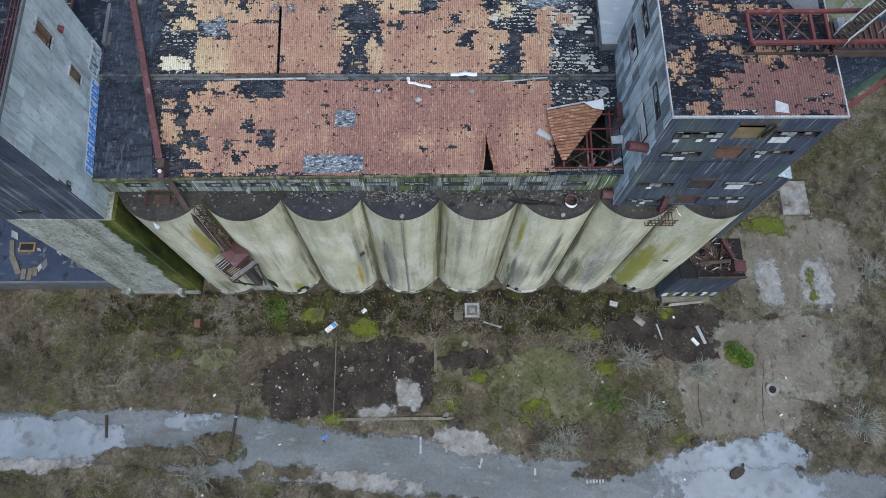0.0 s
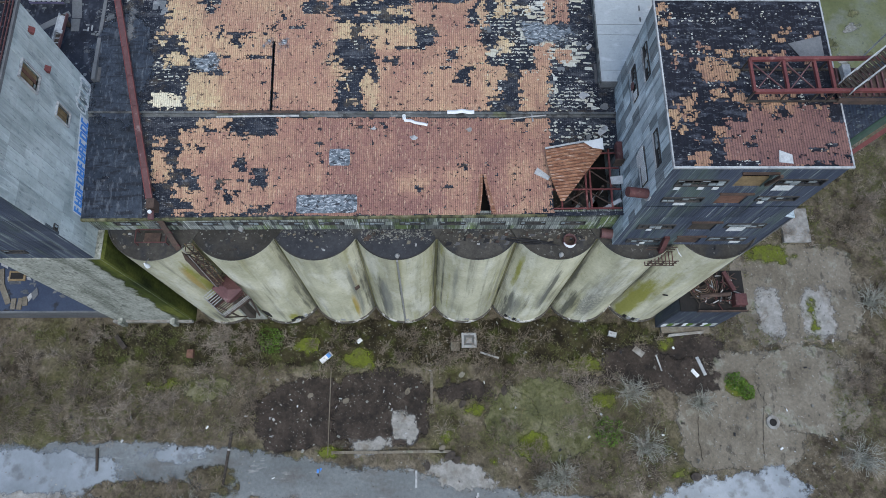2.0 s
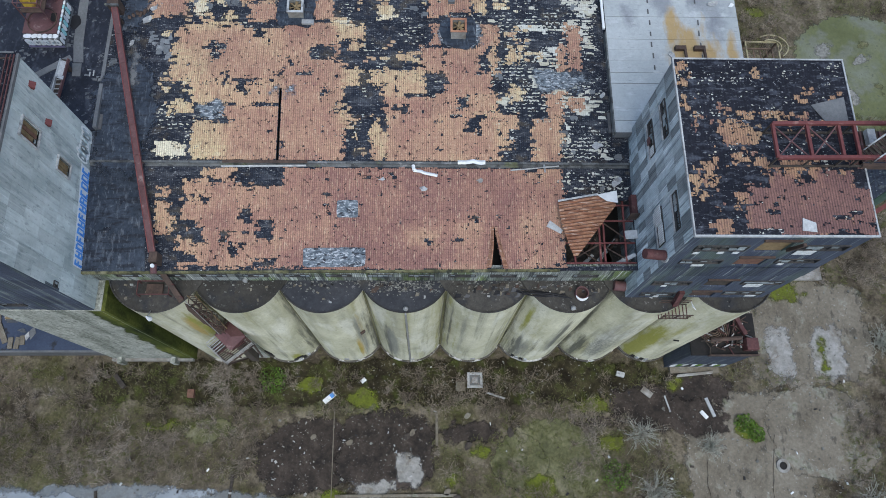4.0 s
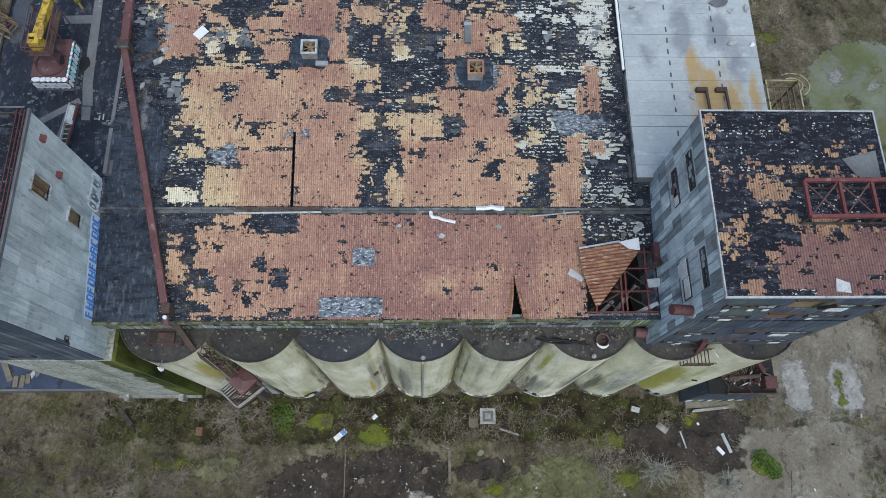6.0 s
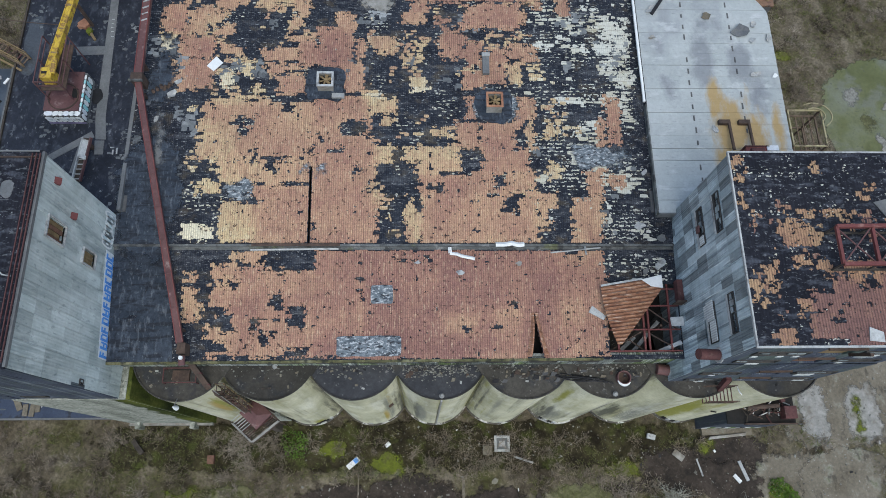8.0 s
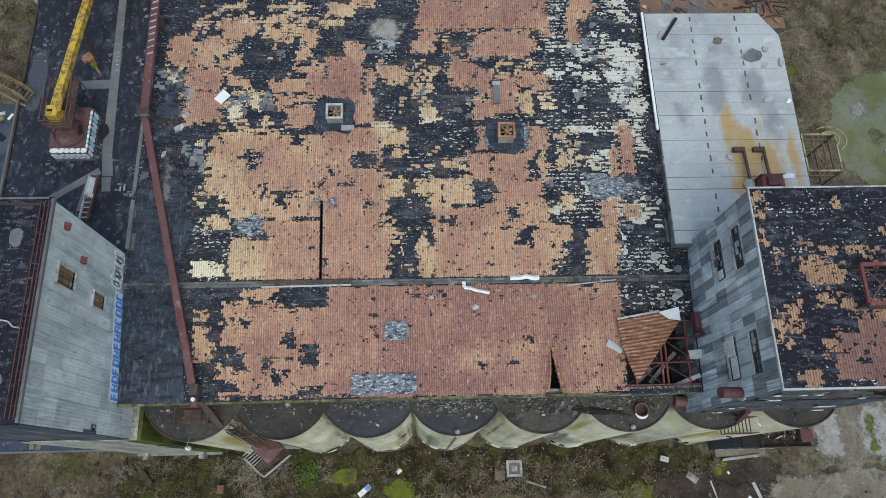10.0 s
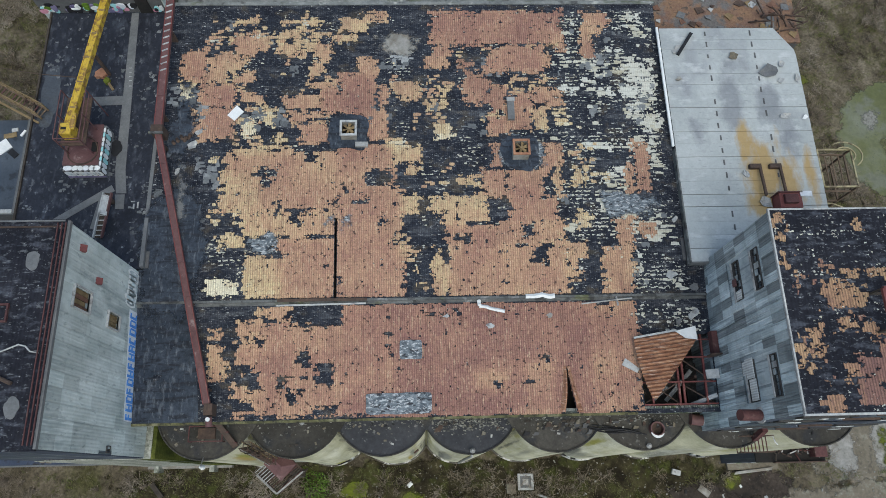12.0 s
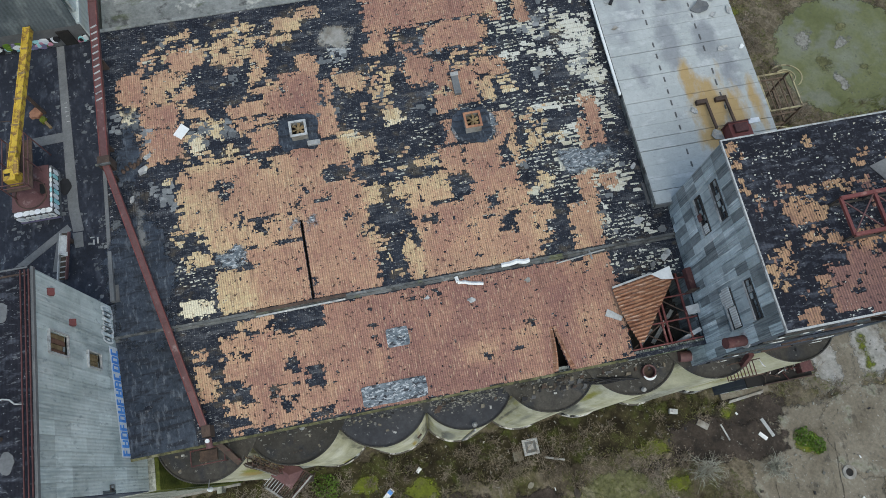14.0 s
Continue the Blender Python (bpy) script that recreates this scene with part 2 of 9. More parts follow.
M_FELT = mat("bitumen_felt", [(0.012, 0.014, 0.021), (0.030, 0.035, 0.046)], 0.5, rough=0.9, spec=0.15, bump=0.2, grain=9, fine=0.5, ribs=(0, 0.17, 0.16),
             stains=[((0.10, 0.105, 0.115), 0.8, (0.5, 2.2, 1), 0.53, 0.65, 0.5), ((0.085, 0.07, 0.05), 0.6, (1, 1.5, 1), 0.56, 0.66, 0.6), ((0.20, 0.205, 0.21), 5.0, (0.6, 1.6, 1), 0.585, 0.64, 0.5), ((0.46, 0.47, 0.46), 4.2, (0.8, 2.2, 1), 0.64, 0.67, 0.8), ((0.014, 0.015, 0.02), 3.0, (0.7, 1.8, 1), 0.60, 0.66, 0.8)])
M_FELT_GREY = mat("worn_grey_felt", [(0.026, 0.034, 0.047), (0.058, 0.071, 0.092)], 0.5, rough=0.9, spec=0.15, bump=0.15, grain=7, fine=0.35,
                  stains=[((0.022, 0.024, 0.03), 1.2, (0.5, 2.5, 1), 0.5, 0.6, 0.8), ((0.13, 0.145, 0.165), 1.3, (2.4, 0.6, 1), 0.56, 0.68, 0.6), ((0.15, 0.165, 0.18), 3.2, (1.8, 0.7, 1), 0.61, 0.68, 0.5), ((0.018, 0.02, 0.026), 2.4, (1.8, 0.6, 1), 0.56, 0.66, 0.6)])
M_TAR = mat("flat_tar_roof", [(0.009, 0.011, 0.018), (0.022, 0.026, 0.038)], 0.4, rough=0.7, spec=0.3, bump=0.15, grain=5, fine=0.4,
            stains=[((0.075, 0.085, 0.105), 0.9, (1.6, 0.7, 1), 0.52, 0.66, 0.55), ((0.19, 0.205, 0.22), 2.2, (1.2, 0.9, 1), 0.60, 0.69, 0.5), ((0.36, 0.37, 0.37), 1.7, (1.2, 1.0, 1), 0.665, 0.70, 0.6)])
M_TAR_TOWER = mat("tower_tar_roof", [(0.010, 0.011, 0.016), (0.021, 0.022, 0.029)], 0.3, rough=0.85, spec=0.15, bump=0.1, grain=5, fine=0.4, ribs=(0, 0.21, 0.12), stains=[((0.075, 0.082, 0.10), 1.2, (0.8, 1.8, 1), 0.53, 0.65, 0.65), ((0.16, 0.17, 0.18), 3.0, (0.7, 1.8, 1), 0.59, 0.66, 0.6), ((0.42, 0.43, 0.43), 5.0, (1.0, 1.4, 1), 0.65, 0.69, 0.7)])
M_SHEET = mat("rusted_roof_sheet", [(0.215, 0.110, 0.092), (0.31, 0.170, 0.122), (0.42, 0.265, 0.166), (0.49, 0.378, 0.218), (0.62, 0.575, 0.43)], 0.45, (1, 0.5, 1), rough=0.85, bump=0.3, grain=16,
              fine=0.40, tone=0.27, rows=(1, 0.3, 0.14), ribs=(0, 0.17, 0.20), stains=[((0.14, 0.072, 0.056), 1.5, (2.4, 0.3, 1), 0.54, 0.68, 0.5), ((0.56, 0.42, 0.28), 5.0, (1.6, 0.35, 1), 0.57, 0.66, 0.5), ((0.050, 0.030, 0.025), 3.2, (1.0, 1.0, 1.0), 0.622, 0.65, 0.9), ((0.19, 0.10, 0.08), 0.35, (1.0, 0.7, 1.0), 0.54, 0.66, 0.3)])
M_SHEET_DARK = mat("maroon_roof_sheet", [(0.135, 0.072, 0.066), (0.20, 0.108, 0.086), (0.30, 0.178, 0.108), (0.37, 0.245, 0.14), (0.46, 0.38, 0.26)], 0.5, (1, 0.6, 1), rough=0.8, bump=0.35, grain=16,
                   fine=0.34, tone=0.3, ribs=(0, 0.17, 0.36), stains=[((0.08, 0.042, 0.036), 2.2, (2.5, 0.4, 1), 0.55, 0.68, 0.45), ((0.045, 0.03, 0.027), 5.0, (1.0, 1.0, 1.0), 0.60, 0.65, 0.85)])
M_SHARD = mat("bleached_roof_shard", [(0.34, 0.25, 0.145), (0.42, 0.37, 0.245), (0.46, 0.44, 0.35), (0.53, 0.53, 0.47)], 1.2, (0.6, 1, 1), rough=0.85, bump=0.15, grain=12, fine=0.2, tone=0.4, rows=(1, 0.45, 0.35), ribs=(0, 0.17, 0.08), stains=[((0.24, 0.24, 0.23), 4.0, (0.6, 1.6, 1), 0.6, 0.68, 0.7)])
M_GREYROOF = mat("zinc_sheet_roof", [(0.32, 0.345, 0.342), (0.42, 0.445, 0.44)], 0.2, rough=0.6, bump=0.25, grain=5, fine=0.1,
                 stains=[((0.22, 0.235, 0.25), 0.2, (1, 0.6, 1), 0.52, 0.66, 0.6), ((0.50, 0.52, 0.52), 0.6, (1, 2, 1), 0.57, 0.68, 0.6), ((0.17, 0.18, 0.18), 3.0, (0.5, 3, 1), 0.62, 0.70, 0.5)],
                 films=[("cloud", (0.14, 0.15, 0.17), (1, 0.7, 1), 0.9, 0.6), ("rust", (0.37, 0.25, 0.095), (1.3, 0.5, 1), 1.0, 0.9)])
M_SIDING_LIGHT = mat("pale_grey_siding", [(0.35, 0.40, 0.39), (0.56, 0.605, 0.59)], 0.35, rough=0.7, bump=0.2, grain=5, fine=0.08, rnd=0.15,
                     stains=[((0.30, 0.345, 0.345), 1.2, (2, 2, 0.12), 0.52, 0.66, 0.6), ((0.19, 0.23, 0.235), 0.5, (1, 1, 0.5), 0.54, 0.68, 0.55), ((0.16, 0.20, 0.205), 2.6, (1.2, 1.2, 0.5), 0.58, 0.68, 0.5), ((0.62, 0.66, 0.65), 2.5, (2, 2, 0.1), 0.58, 0.66, 0.5)])
M_SIDING_GREY = mat("weathered_grey_siding", [(0.25, 0.30, 0.318), (0.41, 0.465, 0.48)], 0.3, rough=0.7, bump=0.2, grain=5, fine=0.14, rnd=((0, 0.5), (0.3, 0.62), (0.36, 1.05), (1, 1.55)),
                    stains=[((0.11, 0.135, 0.15), 1.6, (3.0, 3.0, 0.12), 0.52, 0.62, 0.7), ((0.50, 0.54, 0.54), 2.2, (3.0, 3.0, 0.10), 0.57, 0.65, 0.75), ((0.10, 0.12, 0.135), 0.25, ONE, 0.55, 0.68, 0.5)])
M_SIDING_NAVY = mat("dark_blue_grey_siding", [(0.035, 0.045, 0.07), (0.06, 0.072, 0.10)], 0.3, rough=0.7, bump=0.2, grain=5, fine=0.12, rnd=0.22, ribs=(0, 0.16, 0.15),
                    stains=[((0.17, 0.20, 0.19), 1.5, (2.5, 2.5, 0.05), 0.54, 0.66, 0.65), ((0.36, 0.40, 0.39), 3.0, (2.5, 2.5, 0.05), 0.62, 0.68, 0.6), ((0.015, 0.02, 0.03), 1.5, (2.5, 2.5, 0.1), 0.55, 0.65, 0.7), ((0.10, 0.14, 0.09), 0.4, (1, 1, 0.2), 0.56, 0.68, 0.45)])
M_SIDING_GREEN = mat("algae_streaked_siding", [(0.15, 0.165, 0.15), (0.25, 0.265, 0.245)], 0.3, rough=0.8, bump=0.2, grain=5, fine=0.15, rnd=0.5, ribs=(0, 0.16, 0.2),
                     stains=[((0.10, 0.145, 0.03), 0.5, (1, 1, 0.4), 0.48, 0.62, 0.8), ((0.025, 0.03, 0.034), 2.2, (2, 1, 0.12), 0.52, 0.60, 0.85), ((0.42, 0.44, 0.40), 3.0, (2.5, 1, 0.1), 0.57, 0.62, 0.85)])
M_WALLDARK = mat("dirty_masonry", [(0.07, 0.072, 0.075), (0.12, 0.12, 0.12)], 0.4, rough=0.9, bump=0.2, grain=5, fine=0.2)
# near black for dark parts; inside openings it paints the shaded depth
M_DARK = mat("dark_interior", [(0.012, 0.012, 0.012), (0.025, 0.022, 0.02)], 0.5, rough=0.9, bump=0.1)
M_PARAPET = mat("light_edge_metal", [(0.30, 0.31, 0.31), (0.46, 0.47, 0.46)], 0.8, rough=0.6, bump=0.1, stains=[((0.14, 0.14, 0.14), 1.5, ONE, 0.55, 0.65, 0.7)])
M_RED = mat("red_oxide_paint", [(0.115, 0.034, 0.033), (0.17, 0.055, 0.05)], 0.6, rough=0.6, bump=0.1, grain=7, fine=0.2, stains=[((0.30, 0.17, 0.14), 1.2, ONE, 0.6, 0.7, 0.6)])
M_DULLRED = mat("faded_maroon_metal", [(0.088, 0.042, 0.043), (0.145, 0.075, 0.072)], 0.5, rough=0.6, bump=0.1, grain=7, fine=0.2, stains=[((0.33, 0.27, 0.25), 1.0, ONE, 0.62, 0.72, 0.6)])
M_RUST = mat("rusty_steel", [(0.045, 0.034, 0.029), (0.10, 0.066, 0.050)], 0.8, rough=0.85, bump=0.2, grain=8, fine=0.3)
M_RUSTBRIGHT = mat("orange_rusted_sheet", [(0.25, 0.115, 0.07), (0.40, 0.21, 0.125)], 0.8, rough=0.85, bump=0.3, grain=6, fine=0.25, stains=[((0.13, 0.05, 0.03), 1.5, ONE, 0.58, 0.68, 0.7)])
M_STEEL = mat("bare_grey_steel", [(0.28, 0.28, 0.27), (0.42, 0.42, 0.40)], 0.8, rough=0.5, metal=0.3, bump=0.1)
M_YELLOW = mat("yellow_paint", [(0.42, 0.28, 0.035), (0.60, 0.42, 0.06)], 1.2, rough=0.55, bump=0.1, grain=6, fine=0.12, stains=[((0.20, 0.11, 0.045), 2.2, ONE, 0.49, 0.58, 0.85), ((0.10, 0.06, 0.035), 3.0, ONE, 0.6, 0.66, 0.8)])
M_WHITE = mat("dirty_white_paint", [(0.62, 0.64, 0.63), (0.76, 0.77, 0.76)], 0.8, rough=0.6, bump=0.05, fine=0.08)
M_BLUE = mat("blue_spray_paint", [(0.05, 0.19, 0.55), (0.12, 0.33, 0.72)], 1.5, rough=0.6, bump=0, fine=0.1)
M_CYAN = mat("turquoise_spray_paint", [(0.20, 0.52, 0.55), (0.40, 0.66, 0.66)], 2.0, rough=0.6, bump=0, fine=0.1)
M_VIOLET = mat("faded_violet_paint", [(0.10, 0.085, 0.17), (0.20, 0.18, 0.28)], 1.5, rough=0.7, bump=0, fine=0.15)
M_SILVER = mat("silver_spray_paint", [(0.55, 0.58, 0.62), (0.70, 0.72, 0.74)], 2.0, rough=0.5, bump=0, fine=0.15)
M_PINK = mat("pink_spray_paint", [(0.45, 0.18, 0.25), (0.60, 0.30, 0.36)], 2.0, rough=0.6, bump=0, fine=0.1)
M_GREYSHARD = mat("grey_roof_scrap", [(0.05, 0.054, 0.06), (0.14, 0.15, 0.155), (0.32, 0.335, 0.335)], 1.5, rough=0.85, bump=0.1, grain=9, fine=0.25, tone=0.4)
M_SCREED = mat("grey_screed", [(0.13, 0.14, 0.135), (0.25, 0.26, 0.25)], 0.4, rough=0.85, bump=0.2, grain=5, fine=0.3, stains=[((0.05, 0.05, 0.05), 0.6, ONE, 0.56, 0.64, 0.8), ((0.45, 0.45, 0.41), 0.5, ONE, 0.57, 0.64, 0.75), ((0.06, 0.075, 0.03), 0.5, (1, 2, 1), 0.58, 0.66, 0.6)])
M_STEP = mat("stained_flashing", [(0.07, 0.075, 0.075), (0.15, 0.155, 0.15)], 0.6, (1, 3, 1), rough=0.75, bump=0.1, fine=0.3, stains=[((0.03, 0.03, 0.03), 0.9, ONE, 0.54, 0.62, 0.8), ((0.30, 0.30, 0.29), 0.7, ONE, 0.6, 0.66, 0.6), ((0.12, 0.13, 0.05), 0.4, ONE, 0.58, 0.66, 0.6)])
M_BLACK = mat("black_paint", [(0.01, 0.01, 0.012), (0.02, 0.02, 0.022)], 1.0, rough=0.6, bump=0)
M_TIMBER = mat("grey_weathered_timber", [(0.03, 0.025, 0.021), (0.075, 0.062, 0.05)], 2.0, (1, 1, 0.2), rough=0.9, bump=0.2)
M_OCHRE = mat("ochre_board", [(0.15, 0.105, 0.055), (0.26, 0.19, 0.10)], 1.0, rough=0.8, bump=0.1)
M_BRICKRED = mat("red_brick_infill", [(0.115, 0.06, 0.042), (0.18, 0.10, 0.07)], 1.2, rough=0.9, bump=0.2)
M_WALKWAY = mat("grey_walkway_sheet", [(0.10, 0.105, 0.11), (0.17, 0.175, 0.175)], 0.5, rough=0.7, bump=0.1, fine=0.2)
M_COIL = mat("old_brown_hose", [(0.10, 0.07, 0.05), (0.19, 0.14, 0.10)], 1.0, rough=0.9, bump=0.1)
M_GLASS = mat("grimy_wired_glass", [(0.20, 0.24, 0.25), (0.33, 0.37, 0.38)], 1.0, rough=0.25, bump=0.02, rnd=0.3, spec=0.6)


# ---- mesh helpers ----
class Geo:
    """Collects corners and faces of one mesh, in world metres."""

    def __init__(self):
        self.v, self.f = [], []

    def box(self, x0, x1, y0, y1, z0, z1):
        b = len(self.v)
        self.v += [(x, y, z) for z in (z0, z1) for x, y in ((x0, y0), (x1, y0), (x1, y1), (x0, y1))]
        self.f += [tuple(b + i for i in q) for q in ((3, 2, 1, 0), (4, 5, 6, 7), (0, 1, 5, 4), (1, 2, 6, 5), (2, 3, 7, 6), (3, 0, 4, 7))]
        return self

    def tube(self, p, q, r, n=6, r2=None, caps=True):
        p, q = Vector(p), Vector(q)
        d = (q - p).normalized()
        u = d.cross(Vector((0, 0, 1)) if abs(d.z) < 0.9 else Vector((1, 0, 0))).normalized()
        w = d.cross(u)
        b, r2 = len(self.v), r if r2 is None else r2
        for c, rr in ((p, r), (q, r2)):
            self.v += [tuple(c + rr * (math.cos(2 * math.pi * (i + 0.5) / n) * u + math.sin(2 * math.pi * (i + 0.5) / n) * w)) for i in range(n)]
        self.f += [(b + i, b + (i + 1) % n, b + n + (i + 1) % n, b + n + i) for i in range(n)]
        if caps:
            self.f += [tuple(b + n - 1 - i for i in range(n)), tuple(b + n + i for i in range(n))]
        return self

    def beam(self, p, q, w, h):
        """A bar of section w (level) by h."""
        p, q = Vector(p), Vector(q)
        d = (q - p).normalized()
        u = d.cross(Vector((0, 0, 1)) if abs(d.z) < 0.98 else Vector((0, 1, 0))).normalized() * w / 2
        t = d.cross(u).normalized() * h / 2
        b = len(self.v)
        self.v += [tuple(c + a * u + e * t) for c in (p, q) for a, e in ((-1, -1), (1, -1), (1, 1), (-1, 1))]
        self.f += [tuple(b + i for i in k) for k in ((3, 2, 1, 0), (4, 5, 6, 7), (0, 1, 5, 4), (1, 2, 6, 5), (2, 3, 7, 6), (3, 0, 4, 7))]
        return self

    def prism(self, ring, z0, z1):
        """An upright prism on a ring of (x, y); z0 and z1 are heights or functions of (x, y)."""
        b, n = len(self.v), len(ring)
        for z in (z0, z1):
            self.v += [(x, y, z(x, y) if callable(z) else z) for x, y in ring]
        self.f += [tuple(b + n - 1 - i for i in range(n)), tuple(b + n + i for i in range(n))]
        self.f += [(b + i, b + (i + 1) % n, b + n + (i + 1) % n, b + n + i) for i in range(n)]
        return self

    def slab(self, corners, t):
        """A plate of thickness t under four corners."""
        b = len(self.v)
        c = [Vector(k) for k in corners]
        n = (c[1] - c[0]).cross(c[2] - c[0]).normalized() * t
        self.v += [tuple(k) for k in c] + [tuple(k - n) for k in c]
        m = len(c)
        self.f += [tuple(b + i for i in range(m)), tuple(b + 2 * m - 1 - i for i in range(m))]
        self.f += [(b + (i + 1) % m, b + i, b + m + i, b + m + (i + 1) % m) for i in range(m)]
        return self


ROOT = {}


def thing(name, base, label, category, group="", kind=""):
    ob = new(name)
    ob.location = base
    ob.empty_display_size = 0.5
    ROOT[ob] = Vector(base)
    return tagged(ob, label, category, group, kind)


def solid(name, geo, material, smooth=False):
    me = bpy.data.meshes.new(name)
    me.from_pydata(geo.v, [], geo.f)
    me.materials.append(material)
    if smooth:
        me.shade_smooth()
        me.set_sharp_from_angle(angle=radians(40))
    return me


def part(name, geo, material, parent, label="", smooth=False):
    base = ROOT[parent]
    geo.v = [(x - base.x, y - base.y, z - base.z) for x, y, z in geo.v]
    ob = new(name, solid(name, geo, material, smooth))
    ob.parent = parent
    ROOT[ob] = base
    return tagged(ob, label)


def alone(name, geo, material, label, category, group="", kind="", smooth=False):
    return tagged(new(name, solid(name, geo, material, smooth)), label, category, group, kind)


def structure(name, geo, material, label, category):
    ob = alone(name, geo, material, label, category, kind="structure")
    ROOT[ob] = Vector((0, 0, 0))
    return ob


def blob_ring(cx, cy, rx, ry, seed, turn=0.0, rough=0.25, n=48, square=2.0):
    """A closed uneven outline round (cx, cy)."""
    out = []
    ct, st = math.cos(radians(turn)), math.sin(radians(turn))
    small = min(rx, ry)
    for i in range(n):
        a = 2 * math.pi * i / n
        c, s = math.cos(a), math.sin(a)
        k = (abs(c) ** square + abs(s) ** square) ** (-1 / square)
        x, y = rx * k * c, ry * k * s
        d = noise.noise((x * 0.9 / small + seed * 7.1, y * 0.9 / small, seed)) * 0.8 + 0.35 * noise.noise((x * 2.6 / small, y * 2.6 / small + seed, seed * 3.3)) + 0.2 * noise.noise((x * 6 / small, y * 6 / small, seed + 1.7))
        d *= rough * small * 1.6
        x, y = x + d * c, y + d * s
        out.append((cx + ct * x - st * y, cy + st * x + ct * y))
    return out


def daub(axis, at, out, cu, cz, ru, rz, seed, deep=0.012):
    """An uneven rounded patch of spray paint on an upright wall."""
    g = Geo().prism(blob_ring(cu, cz, ru, rz, seed, 0, 0.22, 22, 2.6), 0.0, deep)
    g.v = [(u, at + out * d, z) if axis == "y" else (at + out * d, u, z) for u, z, d in g.v]
    return g


def wall_grid(u0, u1, z0, z1, holes):
    """Rectangles that fill u0..u1 by z0..z1 round the holes (u0, u1, z0, z1)."""
    us = sorted({u0, u1, *[h[0] for h in holes], *[h[1] for h in holes]})
    zs = sorted({z0, z1, *[h[2] for h in holes], *[h[3] for h in holes]})
    us, zs = [u for u in us if u0 <= u <= u1], [z for z in zs if z0 <= z <= z1]
    for a, b in zip(us, us[1:]):
        for c, d in zip(zs, zs[1:]):
            if not any(h[0] <= (a + b) / 2 <= h[1] and h[2] <= (c + d) / 2 <= h[3] for h in holes):
                yield a, b, c, d


def wall(name, axis, at, thick, u0, u1, z0, z1, holes, material, parent, label=""):
    """A wall whose outer face lies at x or y = at; it is thick inwards (sign of thick)."""
    g = Geo()
    for a, b, c, d in wall_grid(u0, u1, z0, z1, holes):
        lo, hi = min(at, at + thick), max(at, at + thick)
        if axis == "y":
            g.box(a, b, lo, hi, c, d)
        else:
            g.box(lo, hi, a, b, c, d)
    return part(name, g, material, parent, label)


def ragged(name, surf, u0, u1, v0, v1, du, dv, field, material, parent, label=""):
    """A thin film with broken edges on a surface: the cells of a grid where field(u, v) is above nought."""
    g = Geo()
    idx = {}

    def corner(i, j):
        if (i, j) not in idx:
            idx[i, j] = len(g.v)
            h = math.sin(i * 12.9898 + j * 78.233) * 43758.5453
            k = math.sin(i * 39.346 + j * 11.135) * 24634.6345
            g.v.append(surf(u0 + (i + 0.7 * (h - math.floor(h) - 0.5)) * du, v0 + (j + 0.7 * (k - math.floor(k) - 0.5)) * dv))
        return idx[i, j]

    for i in range(int((u1 - u0) / du)):
        for j in range(int((v1 - v0) / dv)):
            if field(u0 + (i + 0.5) * du, v0 + (j + 0.5) * dv) > 0:
                g.f.append((corner(i, j), corner(i + 1, j), corner(i + 1, j + 1), corner(i, j + 1)))
    ob = part(name, g, material, parent, label)
    ob["kind"] = "stuff"
    return ob


def spread(name, x0, x1, y0, y1, cell, field, zf, material, parent, label):
    """A film on the ground or a roof, with its cover in metres inside its edge kept at every corner."""
    nx, ny = int((x1 - x0) / cell) + 1, int((y1 - y0) / cell) + 1
    cover = [max(-2.0, min(2.0, field(x0 + i * cell, y0 + j * cell))) for j in range(ny) for i in range(nx)]
    g, idx, val = Geo(), {}, []

    def corner(i, j):
        if (i, j) not in idx:
            idx[i, j] = len(g.v)
            x, y = x0 + i * cell, y0 + j * cell
            p = zf(x, y)
            g.v.append(p if isinstance(p, tuple) else (x, y, p))
            val.append(cover[j * nx + i])
        return idx[i, j]

    for j in range(ny - 1):
        for i in range(nx - 1):
            if max(cover[j * nx + i], cover[j * nx + i + 1], cover[(j + 1) * nx + i], cover[(j + 1) * nx + i + 1]) > -0.75:
                g.f.append((corner(i, j), corner(i + 1, j), corner(i + 1, j + 1), corner(i, j + 1)))
    ob = part(name, g, film_of(material), parent, label)
    ob.data.attributes.new("cover", "FLOAT", "POINT").data.foreach_set("value", val)
    ob["kind"] = "stuff"
    return ob


PANEL_MESH = {}


